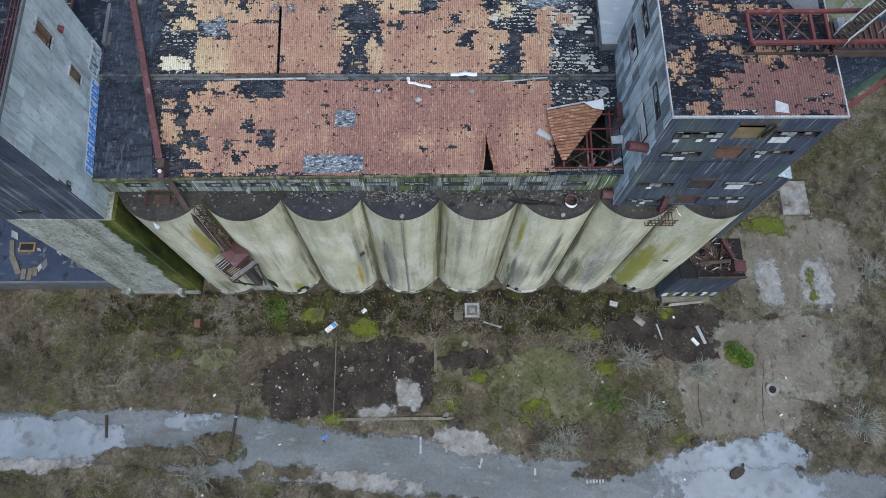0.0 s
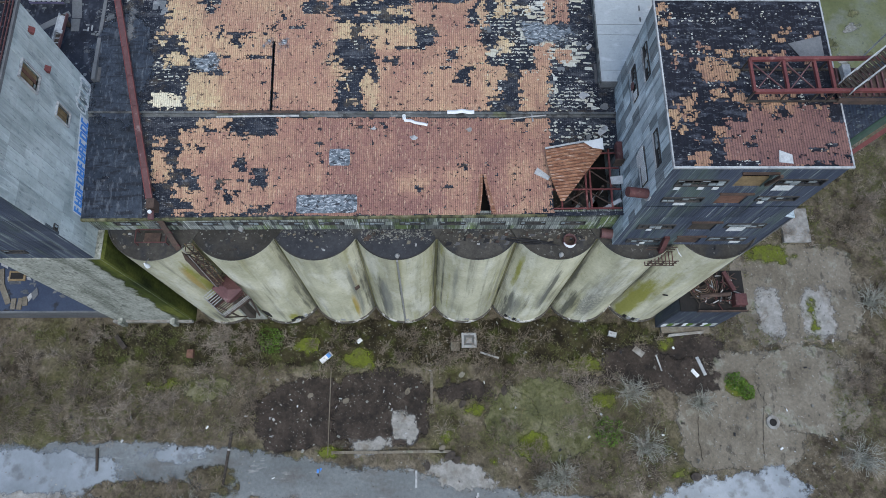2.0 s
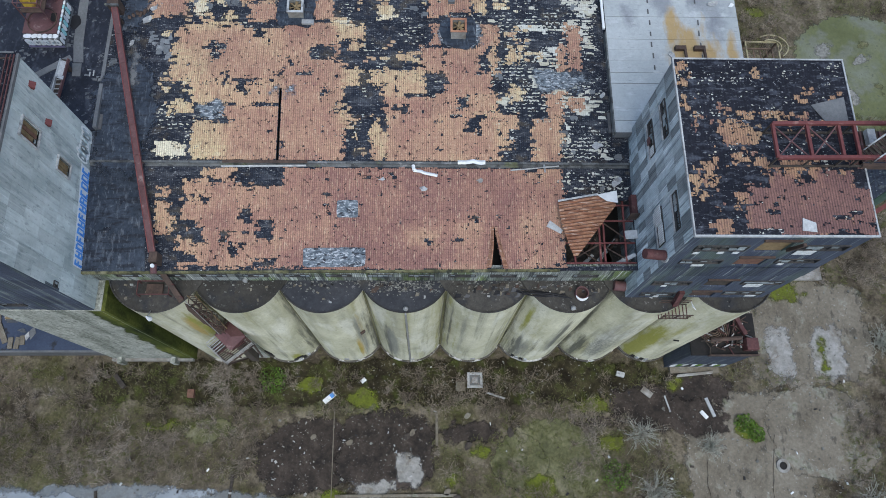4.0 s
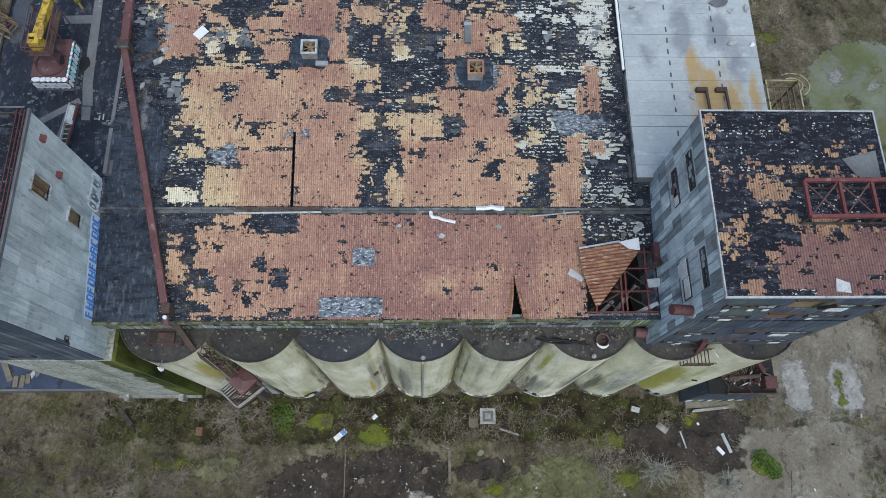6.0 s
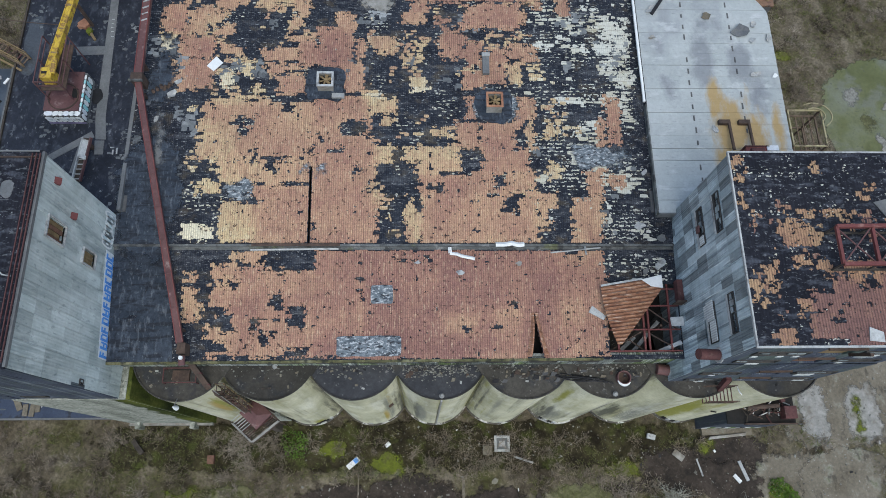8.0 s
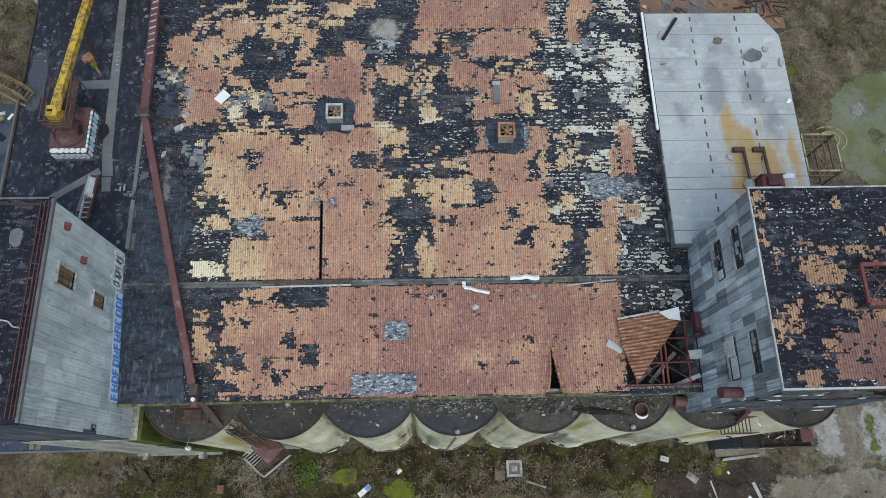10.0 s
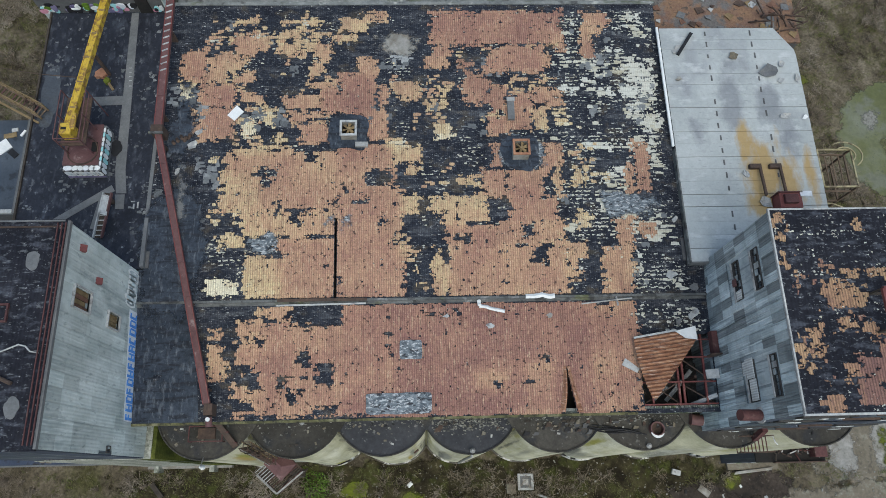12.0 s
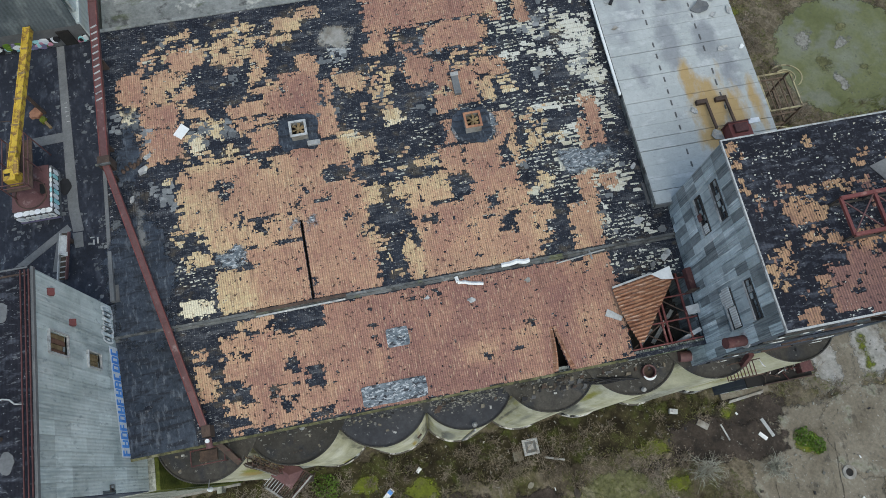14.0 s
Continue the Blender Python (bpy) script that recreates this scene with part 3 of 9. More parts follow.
def siding(parent, axis, at, out, u0, u1, z0, z1, pw, ph, holes, material, slope=None):
    """Ribbed siding panels, each an object, hung on the outer face of a wall. out: +1 or -1, the way the face looks."""
    nu, nz = max(1, round((u1 - u0) / pw)), max(1, round((z1 - z0) / ph))
    du, dz = (u1 - u0) / nu, (z1 - z0) / nz
    key = (axis, out, round(du, 3), round(dz, 3), material.name)
    if key not in PANEL_MESH:
        g = Geo()
        steps = 8
        pts = [(i * (du - 0.02) / steps, 0.045 + (0.014 if i % 2 else 0.0)) for i in range(steps + 1)]
        pts = [(0.0, 0.0)] + pts + [(du - 0.02, 0.0)]
        for u, d in pts:
            for z in (0.0, dz - 0.015):
                g.v.append((u, out * d, z) if axis == "y" else (out * d, u, z))
        flip = (out > 0) == (axis == "y")
        for i in range(len(pts) - 1):
            q = (2 * i, 2 * i + 2, 2 * i + 3, 2 * i + 1)
            g.f.append(q[::-1] if flip else q)
        PANEL_MESH[key] = solid("siding_panel", g, material)
    base = ROOT[parent]
    for i in range(nu):
        for j in range(nz):
            a, c = u0 + i * du, z0 + j * dz
            top = slope(a + du / 2) if slope else z1
            if c + dz > top + 0.3 or any(h[0] < a + du - 0.1 and a + 0.1 < h[1] and h[2] < c + dz - 0.1 and c + 0.1 < h[3] for h in holes):
                continue
            ob = new("siding_panel", PANEL_MESH[key])
            ob.location = Vector((a, at, c) if axis == "y" else (at, a, c)) - base
            ob.parent = parent


def window(parent, axis, at, out, u0, u1, z0, z1, cols, rows, missing, seed, frame_mat=None):
    """A steel window in an opening: frame, glazing bars and the panes that are left."""
    rng = random.Random(seed)
    frame_mat = frame_mat or M_FRAME

    def bx(g, a, b, c, d, near, far):
        lo, hi = sorted((at - out * near, at - out * far))
        g.box(a, b, lo, hi, c, d) if axis == "y" else g.box(lo, hi, a, b, c, d)

    g = Geo()
    w = 0.06
    for a, b, c, d in ((u0, u1, z0, z0 + w), (u0, u1, z1 - w, z1), (u0, u0 + w, z0 + w, z1 - w), (u1 - w, u1, z0 + w, z1 - w)):
        bx(g, a, b, c, d, -0.09, 0.1)
    win = part("window", g, frame_mat, parent)
    g = Geo()
    cu, cz = (u1 - u0) / cols, (z1 - z0) / rows
    for i in range(1, cols):
        bx(g, u0 + i * cu - 0.02, u0 + i * cu + 0.02, z0 + w, z1 - w, 0.0, 0.05)
    for j in range(1, rows):
        bx(g, u0 + w, u1 - w, z0 + j * cz - 0.02, z0 + j * cz + 0.02, 0.055, 0.09)
    part("glazing_bar", g, frame_mat, win)
    for i in range(cols):
        for j in range(rows):
            if rng.random() > missing:
                g = Geo()
                bx(g, u0 + i * cu + 0.03, u0 + (i + 1) * cu - 0.03, z0 + j * cz + 0.03, z0 + (j + 1) * cz - 0.03, -0.01 - 0.05 * rng.random(), 0.02)
                part("pane", g, M_GLASS, win)
    return win


# ---- where the roof covering is left, x from, x to, y from, y to, tone ----
SHEETS_NW = [
    (-25.3, -22.8, 51.9, 55.2, 0.3), (-23, -21, 51.9, 54.5, 0.5), (-23.6, -20.6, 49.5, 52, 0.27), (-23.4, -20.1, 46.5, 49.6, 0.33),
    (-24, -23.2, 46.8, 49.6, 0.42), (-21.1, -18.9, 54.3, 56.7, 0.4), (-19.1, -17.8, 54.6, 56.1, 0.42), (-22.3, -20.1, 53.2, 54.9, 0.5),
    (-21.6, -19.6, 52.9, 54.2, 0.5), (-21.2, -18.8, 57.3, 58.2, 0.62), (-19.4, -18.8, 56.5, 58.3, 0.45), (-20.8, -18.9, 51.6, 53.1, 0.48),
    (-20.2, -17.9, 49.9, 51.1, 0.5), (-19.7, -18.9, 49.2, 50, 0.4), (-17.1, -13.4, 57.3, 58.1, 0.65), (-17.6, -15.4, 56, 57.1, 0.6),
    (-17.5, -15.3, 54.6, 55.9, 0.62), (-25, -23.8, 50.4, 51.9, 0.85), (-20.8, -15.6, 45.5, 46.2, 0.5),
]
SHEETS_NORTH = [
    (-14.7, -12.8, 56, 56.9, 0.66), (-14.4, -12.7, 53.5, 55.8, 0.55), (-14.5, -13.4, 52.2, 53.6, 0.5), (-15, -12.2, 51.4, 52.1, 0.45),
    (-13.9, -12, 48.7, 51.7, 0.22), (-16.8, -13.5, 49.3, 50.8, 0.42), (-16.1, -13.4, 48.2, 49.3, 0.4), (-15.3, -12.6, 46.2, 48.3, 0.3),
    (-19.8, -18.6, 46.8, 48.4, 0.85), (-18.1, -17.1, 47.9, 49.7, 0.85), (-17, -16.1, 46.3, 47.3, 0.72), (-12.2, -9.7, 56.5, 58.2, 0.66),
    (-10.5, -8, 57.5, 58.7, 0.5), (-12.8, -10.5, 55.6, 56.5, 0.66), (-12.3, -8.9, 48.7, 52.8, 0.2), (-10.9, -8.7, 52.4, 54.4, 0.35),
    (-9.1, -7.9, 49.4, 51.7, 0.25), (-10.1, -8, 46.4, 49.5, 0.33), (-8, -5.5, 50.1, 51.8, 0.62),
]
SHEETS_NE = [
    (-4.7, 6.9, 55.2, 58.9, 0.2), (-4.5, -2.8, 54.2, 55.7, 0.25), (-5.3, -2.8, 53, 54.4, 0.48), (-2.5, -0.9, 53, 54.1, 0.36),
    (-0.3, 5, 52.5, 55.3, 0.28), (-2.2, 0.4, 49.7, 52.6, 0.3), (0.1, 1.7, 48.8, 51.6, 0.28), (-4.7, -2.8, 46.6, 48.2, 0.85),
    (-7.9, -5.4, 44.4, 46.2, 0.68), (-6.8, -5.4, 43.4, 44.6, 0.7), (-0.2, 1.6, 46.8, 48.7, 0.3), (5.7, 7, 54.3, 56.2, 0.34),
    (4.5, 5.4, 53.1, 54.5, 0.45), (8.2, 10.8, 56.9, 58.8, 0.34), (8, 9.2, 53.8, 57.1, 0.36), (9.1, 10.1, 55.7, 57.1, 0.4),
    (1.3, 3.7, 47.2, 50.8, 0.28), (3.4, 6.4, 49.5, 51.3, 0.34), (3.5, 4.9, 47.2, 49.4, 0.68),
]
SHEETS_EAST = [
    (4.1, 4.8, 51.4, 52.7, 0.3), (1.9, 3.4, 51.7, 52.5, 0.5), (5.2, 6, 51.7, 52.5, 0.4), (4, 5.9, 43.7, 46.3, 0.3),
    (11.2, 12.8, 41.7, 46.4, 0.28), (10.4, 11.4, 41.7, 44.6, 0.35), (6.4, 7.3, 42.4, 44, 0.78), (6.3, 7.7, 38.8, 40.3, 0.78),
    (8.2, 10.8, 33.7, 37.7, 0.4), (9.4, 10.9, 37.8, 39.8, 0.36), (10.8, 12.7, 38.1, 39.3, 0.4), (-12.7, -11.9, 48.8, 52.2, 0.22),
    (-2, -0.6, 51.8, 53.1, 0.35),
]
SHEETS_PALE = [
    (11.6, 14.3, 51.3, 53.8, 0.92), (10.9, 13.9, 50.2, 51.6, 0.95), (10.6, 12, 52.5, 53.2, 1), (11.2, 12.8, 48.5, 50, 0.95),
    (12.4, 14.4, 46.9, 48.6, 0.9), (7.4, 10.1, 45.3, 46.3, 1), (10, 12, 45.8, 46.6, 1), (5.8, 7.6, 50.6, 51.5, 1),
    (11.9, 13.3, 57.5, 58.5, 1), (10.6, 12.7, 56.8, 57.3, 1), (10.2, 11.5, 54.6, 55.2, 1), (7.7, 8.5, 51.3, 52.1, 1),
    (9.5, 10.6, 50.3, 51.5, 1), (9.3, 10.8, 43.2, 44.3, 1), (8.6, 9.3, 42.5, 43.3, 1), (11.3, 13.1, 37.8, 38.8, 1),
    (10.7, 11.2, 35.4, 37.5, 1), (6.3, 6.8, 35.1, 36.5, 1), (7.2, 7.8, 57.2, 58.2, 1),
]
SHEETS_SW = [
    (-21, -12, 40.4, 45.8, 0.42), (-21.4, -17.7, 40.6, 44.2, 0.72), (-19.4, -11.9, 38.5, 40.6, 0.48), (-19.1, -17.2, 38.7, 40.2, 0.6),
    (-17.1, -11.8, 33.5, 38.6, 0.38), (-19.1, -15.7, 33.8, 37.3, 0.7), (-20.5, -19, 37.5, 39.1, 0.72), (-21.3, -20.5, 37.5, 38.4, 0.75),
    (-20.2, -19.6, 39.6, 41.1, 0.75), (-22.1, -21.1, 44.6, 45.3, 0.85), (-21.9, -19.2, 33.9, 35.5, 0.97), (-12.4, -7.4, 33.5, 46.3, 0.33),
    (-7.7, -5.4, 39.8, 42.1, 0.62), (-9.5, -6.7, 33.4, 42.6, 0.36), (-7.7, -5.6, 37.7, 38.5, 0.68), (-13.6, -10.2, 35, 37.6, 0.3),
]
SHEETS_SE = [
    (-4.9, -0.1, 39.3, 41.8, 0.62), (-3.8, 1, 33.6, 39.5, 0.36), (-0.8, 1.3, 41.4, 44, 0.33), (-4.9, -3.3, 33.6, 37.6, 0.6),
    (1.1, 5.2, 39.3, 44.2, 0.27), (0.4, 5.8, 33.5, 39.7, 0.4), (5, 5.8, 41.3, 45.1, 0.62), (5.3, 7.3, 36.6, 38.1, 0.5),
    (5.6, 6.6, 34.7, 37.2, 0.5), (-2.9, -0.9, 42.4, 43.5, 0.72), (-0, 1.3, 43.8, 46.4, 0.28),
]
BARE_UPPER = [
    (-18.4, -16.7, 43.5, 44.3), (-18.1, -17.2, 42.5, 43.5), (-18.8, -17, 37.3, 38.6), (-18.2, -16.2, 36.9, 37.4),
    (-14.5, -13.7, 44.6, 45.8), (-15.8, -15, 39.7, 40.7), (-16.9, -16.3, 41, 41.5), (-7, -3.7, 37.4, 40.2),
    (-6.6, -4.9, 33.6, 37.6), (-5.7, -4.7, 40, 44), (-3.1, -1.7, 38, 38.7), (-4.2, -3.5, 36.5, 37.2),
    (-10, -7.6, 42.6, 44), (4, 5, 41.5, 43.5), (2.2, 3.1, 38.5, 39.2), (2.8, 4.2, 36.3, 37.6),
    (1.8, 4.7, 37.6, 37.8), (-11.6, -11.1, 41.9, 42.8), (-10.8, -9.7, 41, 41.5), (-2.2, 0.5, 54.3, 55.1),
    (-8.7, -8.1, 39.2, 39.9), (-7.7, -7.1, 38, 38.5),
]
SHEETS_LOW = [
    (-21.5, -19.7, 28.1, 30.4, 0.58), (-21.3, -19.9, 31, 31.9, 0.55), (-19.5, -17.3, 30.7, 32.4, 0.55), (-18, -15.2, 32.5, 33.3, 0.6),
    (-19.5, -11.4, 25.3, 30.8, 0.4), (-18.2, -11.4, 29.2, 32.2, 0.36), (-12, -8, 25.2, 33.4, 0.24), (-8.2, 7.5, 25, 33.4, 0.12),
    (-2, 0.7, 26.8, 28.4, 0.48), (1.7, 4.4, 24.9, 29.1, 0.5), (6.8, 8.7, 24.8, 33, 0.38), (-19.3, -18.1, 26.6, 27.6, 0.45),
    (-10.2, -7.7, 27.1, 29.1, 0.42),
]
BARE_LOW = [
    (-20.2, -18, 28.5, 29.1), (-19.9, -17.6, 27.6, 28.5), (-18.5, -17.6, 27.3, 27.7), (-16.4, -14.1, 27.9, 28.2),
    (-16.3, -15.7, 27.3, 28.3), (-15.7, -14.3, 26.8, 27.2), (-15.5, -14.9, 26, 26.8), (-14.9, -14, 28.8, 30),
    (-13.5, -12.2, 27.5, 29.2), (-20.5, -19.1, 30.5, 31.2), (-20.4, -19.6, 29.3, 32.2), (-19.6, -18, 25.7, 26.6),
    (-13.7, -11.8, 25.2, 26), (-15.4, -11.6, 31.8, 33.3), (-19.6, -17.3, 30.6, 31), (-0.4, 0.1, 26.9, 27.6),
    (-5.3, -2.8, 32.5, 32.8), (-20.1, -19.5, 25.4, 28.1), (3.2, 3.7, 28.6, 29.4), (1.8, 2.9, 27.3, 27.6),
]
SHEETS_TOWER = [
    (21.1, 27.8, 23.7, 28.5, 0.1), (19.4, 21.3, 24.1, 27.3, 0.2), (21.9, 24.4, 27.3, 29.2, 0.5), (18.2, 21.4, 29.9, 31.6, 0.5),
    (19.6, 22.9, 31.9, 32.5, 0.55), (20.3, 21.1, 27.9, 29.5, 0.42), (21.1, 21.8, 34.9, 35.7, 0.6), (23.7, 24.8, 33, 33.7, 0.55),
    (25.8, 26.8, 32.7, 34.1, 0.55), (16.2, 17, 26.5, 28.1, 0.55), (17.1, 17.9, 27.8, 28.7, 0.5), (17.5, 18.6, 27.3, 27.8, 0.5),
    (16.6, 18.3, 23.8, 25, 0.4), (18.6, 19.5, 25.7, 27.1, 0.5), (18.9, 20, 28.5, 29.3, 0.5), (16.1, 16.8, 32.4, 36.3, 0.55),
    (19.4, 21, 24.1, 26, 0.25),
]
BARE_TOWER = [
    (23, 23.9, 27.4, 28.2), (24.8, 27.4, 24.9, 25.3), (26.6, 28, 27, 28.5), (21.5, 22.2, 28, 29.2),
    (19.5, 21.3, 25.7, 26), (16.2, 17, 34.9, 35.6), (16.1, 16.8, 33.7, 34.2),
]


# ---- roof heights ----
def upper_z(x, y):
    return 28.4 + 0.115 * min(max(y - 33.7, 0.0), 7.0)


def lower_z(x, y):
    e = 26.9 + (x + 26.6) / 42.6
    return e + (28.25 - e) * (y - 25.0) / 8.6


def near_rect(r, x, y):
    """Metres inside (plus) or outside (minus) a rectangle."""
    return min((r[1] - r[0]) / 2 - abs(x - (r[0] + r[1]) / 2), (r[3] - r[2]) / 2 - abs(y - (r[2] + r[3]) / 2))


def covering(name, x0, x1, y0, y1, zf, sheets, bare, skip, parent, ragged, seed, lift=0.03, holes=0.5, shrink=0.0, material=None, step=(0.085, 0.1), rib=None):
    """What is left of a brittle ribbed roof covering: small pieces, proud of the felt below."""
    cw, ch = step
    nx, ny = int((x1 - x0) / cw), int((y1 - y0) / ch)
    rng = random.Random(seed)
    nn = noise.noise
    rib = rib or (0.004 if material else 0.016)
    have, tiles = {}, {}

    def tile(tx, ty):
        """Whether one shingle of the covering is left, how far inside its patch it lies, and its tone."""
        x, y = (tx + 0.5) * 0.34, (ty + 0.5) * 0.3
        b = nn((x * 0.8, y * 0.9 + seed, 5.0 + seed))
        wx, wy = x + 0.22 * nn((x * 0.5, y * 0.5, seed)) + 0.12 * b, y + 0.2 * nn((x * 0.5, y * 0.5, seed + 20.0))
        best, total, tone = -9.0, 1e-9, 0.0
        for r in sheets:
            d = near_rect(r, wx, wy) - shrink
            if d > -2.5:
                best = max(best, min(d, 0.9))
                w = math.exp(min(d, 0.5) / 0.25) / ((r[1] - r[0]) * (r[3] - r[2])) ** 0.6
                total, tone = total + w, tone + w * r[4]
        for r in bare:
            d = near_rect(r, wx, wy)
            if d > -1.2:
                best = min(best, 0.04 - d)
        lone = rng.uniform(-0.5, 0.5)
        f = best + ragged * (0.6 * nn((x * 0.55, ty * 3.7 + seed, 2.0)) + 0.5 * lone + 0.5 * b + 0.4 * nn((tx * 1.7, ty * 2.1, seed + 7.0)))
        return f, min(best, 0.9), tone / total, 0.10 * lone

    for j in range(ny):
        y = y0 + (j + 0.5) * ch
        ty = math.floor(y / 0.3)
        shift = 0.17 * (ty % 2)
        for i in range(nx):
            x = x0 + (i + 0.5) * cw
            if any(s(x, y) if callable(s) else near_rect(s, x, y) > 0 for s in skip):
                continue
            key = math.floor((x + shift) / 0.34), ty
            if key not in tiles:
                tiles[key] = tile(*key)
            f, near, tone, own = tiles[key]
            if f < -0.1:
                continue
            qx, qy = round(x / 0.17) * 0.17, round(y / 0.15) * 0.15
            c = nn((qx * 1.9 + 3 * seed, qy * 2.3, 9.0))
            h = nn((x * 2.6, y * 4.6 + seed, 13.0))
            s1 = nn((x * 6.5, y * 8.0 + seed, 21.0))
            if f + 0.16 * s1 + 0.10 * h < 0:
                continue
            lot = nn((x * 0.27 + seed, y * 0.31, 30.0))
            if c + 0.3 * s1 + 0.2 * h < -holes - 0.2 * near + 0.22 * lot or h + 0.5 * s1 < -0.7 - 0.08 * near + 0.2 * lot:
                continue
            if abs(y / 0.3 - round(y / 0.3)) < 0.17 and nn((x * 0.9 + seed, round(y / 0.3) * 5.1, 44.0)) + 0.4 * s1 > 0.36 + 0.75 * near:
                continue
            edge = min(max(0.0, 0.5 - f) * 0.15, max(0.0, 0.6 - tone))
            have[i, j] = max(0.0, min(1.0, tone + edge + own + 0.17 * nn((x * 0.4, y * 0.4, seed + 60)) + 0.10 * nn((i * 0.35, ty * 3.1, seed)) + rng.uniform(-0.04, 0.04)))
    g, tones = Geo(), []
    V, F = g.v, g.f

    def corner(i, j):
        """Corners inside the covering keep to the grid, those on a broken edge stray from it."""
        if all(k in have for k in ((i, j), (i - 1, j), (i, j - 1), (i - 1, j - 1))):
            return x0 + i * cw, y0 + j * ch
        h, k = math.sin(i * 12.9898 + j * 78.233) * 43758.5453, math.sin(i * 39.346 + j * 11.135) * 24634.6345
        return x0 + (i + 0.9 * (h - math.floor(h) - 0.5)) * cw, y0 + (j + 0.9 * (k - math.floor(k) - 0.5)) * ch

    for (i, j), tn in have.items():
        k = len(V)
        for ii, jj in ((i, j), (i + 1, j), (i + 1, j + 1), (i, j + 1)):
            x, y = corner(ii, jj)
            V.append((x, y, zf(x, y) + lift + (rib if ii % 2 else 0.0)))
        F.append((k, k + 1, k + 2, k + 3))
        tones.append(tn)
        for near, p, q in (((i - 1, j), 3, 0), ((i + 1, j), 1, 2), ((i, j - 1), 0, 1), ((i, j + 1), 2, 3)):
            if near not in have:
                k2 = len(V)
                for s in (p, q):
                    v = V[k + s]
                    V.append((v[0], v[1], v[2] - lift - 0.04))
                F.append((k + q, k + p, k2, k2 + 1))
                tones.append(tn)
    ob = part(name, g, material or M_SHEET, parent, "brittle ribbed red-brown and tan covering, broken into patches")
    at = ob.data.attributes.new("tone", "FLOAT", "FACE")
    at.data.foreach_set("value", tones)
    ob["kind"] = "stuff"
    return ob


def shards(name, n, zones, zf, parent, seed, width, height, material, label, lift=0.014, row=0.32, clump=0.35):
    """Separate flat pieces left in rows on the felt. zones: x from, x to, y from, y to, tone, threshold."""
    rng = random.Random(seed)
    g, tones = Geo(), []
    nn = noise.noise
    for x0, x1, y0, y1, tone, limit in zones:
        for _ in range(int(n * (x1 - x0) * (y1 - y0))):
            x, y = rng.uniform(x0, x1), rng.uniform(y0, y1)
            inside = min(near_rect((x0, x1, y0, y1), x, y), 1.0)
            m = nn((x * clump, y * clump * 1.2, seed)) + 0.7 * nn((x * 1.1, y * 1.6, seed + 5)) + 0.35 * inside
            if m < limit + 0.5:
                continue
            w, h = rng.uniform(*width) * rng.uniform(0.6, 1.0), rng.uniform(*height)
            y = (round(y / row) + rng.uniform(-0.04, 0.04)) * row - 0.5 * h + rng.uniform(0, 0.5) * (row - h)
            b = len(g.v)
            ring = [(x + sx * w / 2 + rng.uniform(-0.05, 0.05), y + sy * h / 2 + rng.uniform(-0.035, 0.035)) for sx, sy in ((-1, -1), (0.2, -1.1), (1, -0.9), (1, 0.8), (-0.3, 1.15), (-1, 0.9))]
            up = lift + rng.uniform(0, 0.012)
            g.v += [(px, py, zf(px, py) + up) for px, py in ring] + [(px, py, zf(px, py) - 0.01) for px, py in ring]
            g.f += [tuple(range(b, b + 6))] + [(b + (i + 1) % 6, b + i, b + 6 + i, b + 6 + (i + 1) % 6) for i in range(6)]
            tones += [max(0.0, min(1.0, tone + 0.3 * nn((x * 0.6, y * 0.6, seed + 9)) + rng.uniform(-0.12, 0.12)))] * 7
    ob = part(name, g, material, parent, label)
    ob.data.attributes.new("tone", "FLOAT", "FACE").data.foreach_set("value", tones)
    ob["kind"] = "stuff"
    return ob


# ---- ground ----
g = Geo()
g.v = [(-1500, -1500, 0), (1500, -1500, 0), (1500, 1500, 0), (-1500, 1500, 0)]
g.f = [(0, 1, 2, 3)]
structure("ground", g, M_GROUND, "brown scrubby waste ground with moss and mud", "ground")

ROAD = [(-120, 6.4), (-47, 6.2), (-34, 6.6), (-22, 5.4), (-10, 4.4), (0, 3.0), (12, 1.0), (25, -0.4), (60, -2.0), (120, -4)]
yard = thing("yard_surfaces", (0, 0, 0), "broken yard surfaces of asphalt, mud and concrete", "yard", kind="structure")


def road_y(x):
    for (xa, ya), (xb, yb) in zip(ROAD, ROAD[1:]):
        if xa <= x <= xb:
            return ya + (yb - ya) * (x - xa) / (xb - xa)
    return ROAD[-1][1]


def road_field(x, y):
    return 2.9 - abs(y - road_y(x)) + 1.1 * noise.noise((x * 0.12, y * 0.1, 1.0)) + 0.6 * noise.noise((x * 0.5, y * 0.5, 2.0))


spread("road", -60, 60, -8, 12, 0.4, road_field, lambda x, y: 0.012, M_ROAD, yard, "wet grey asphalt yard road with ragged edges")

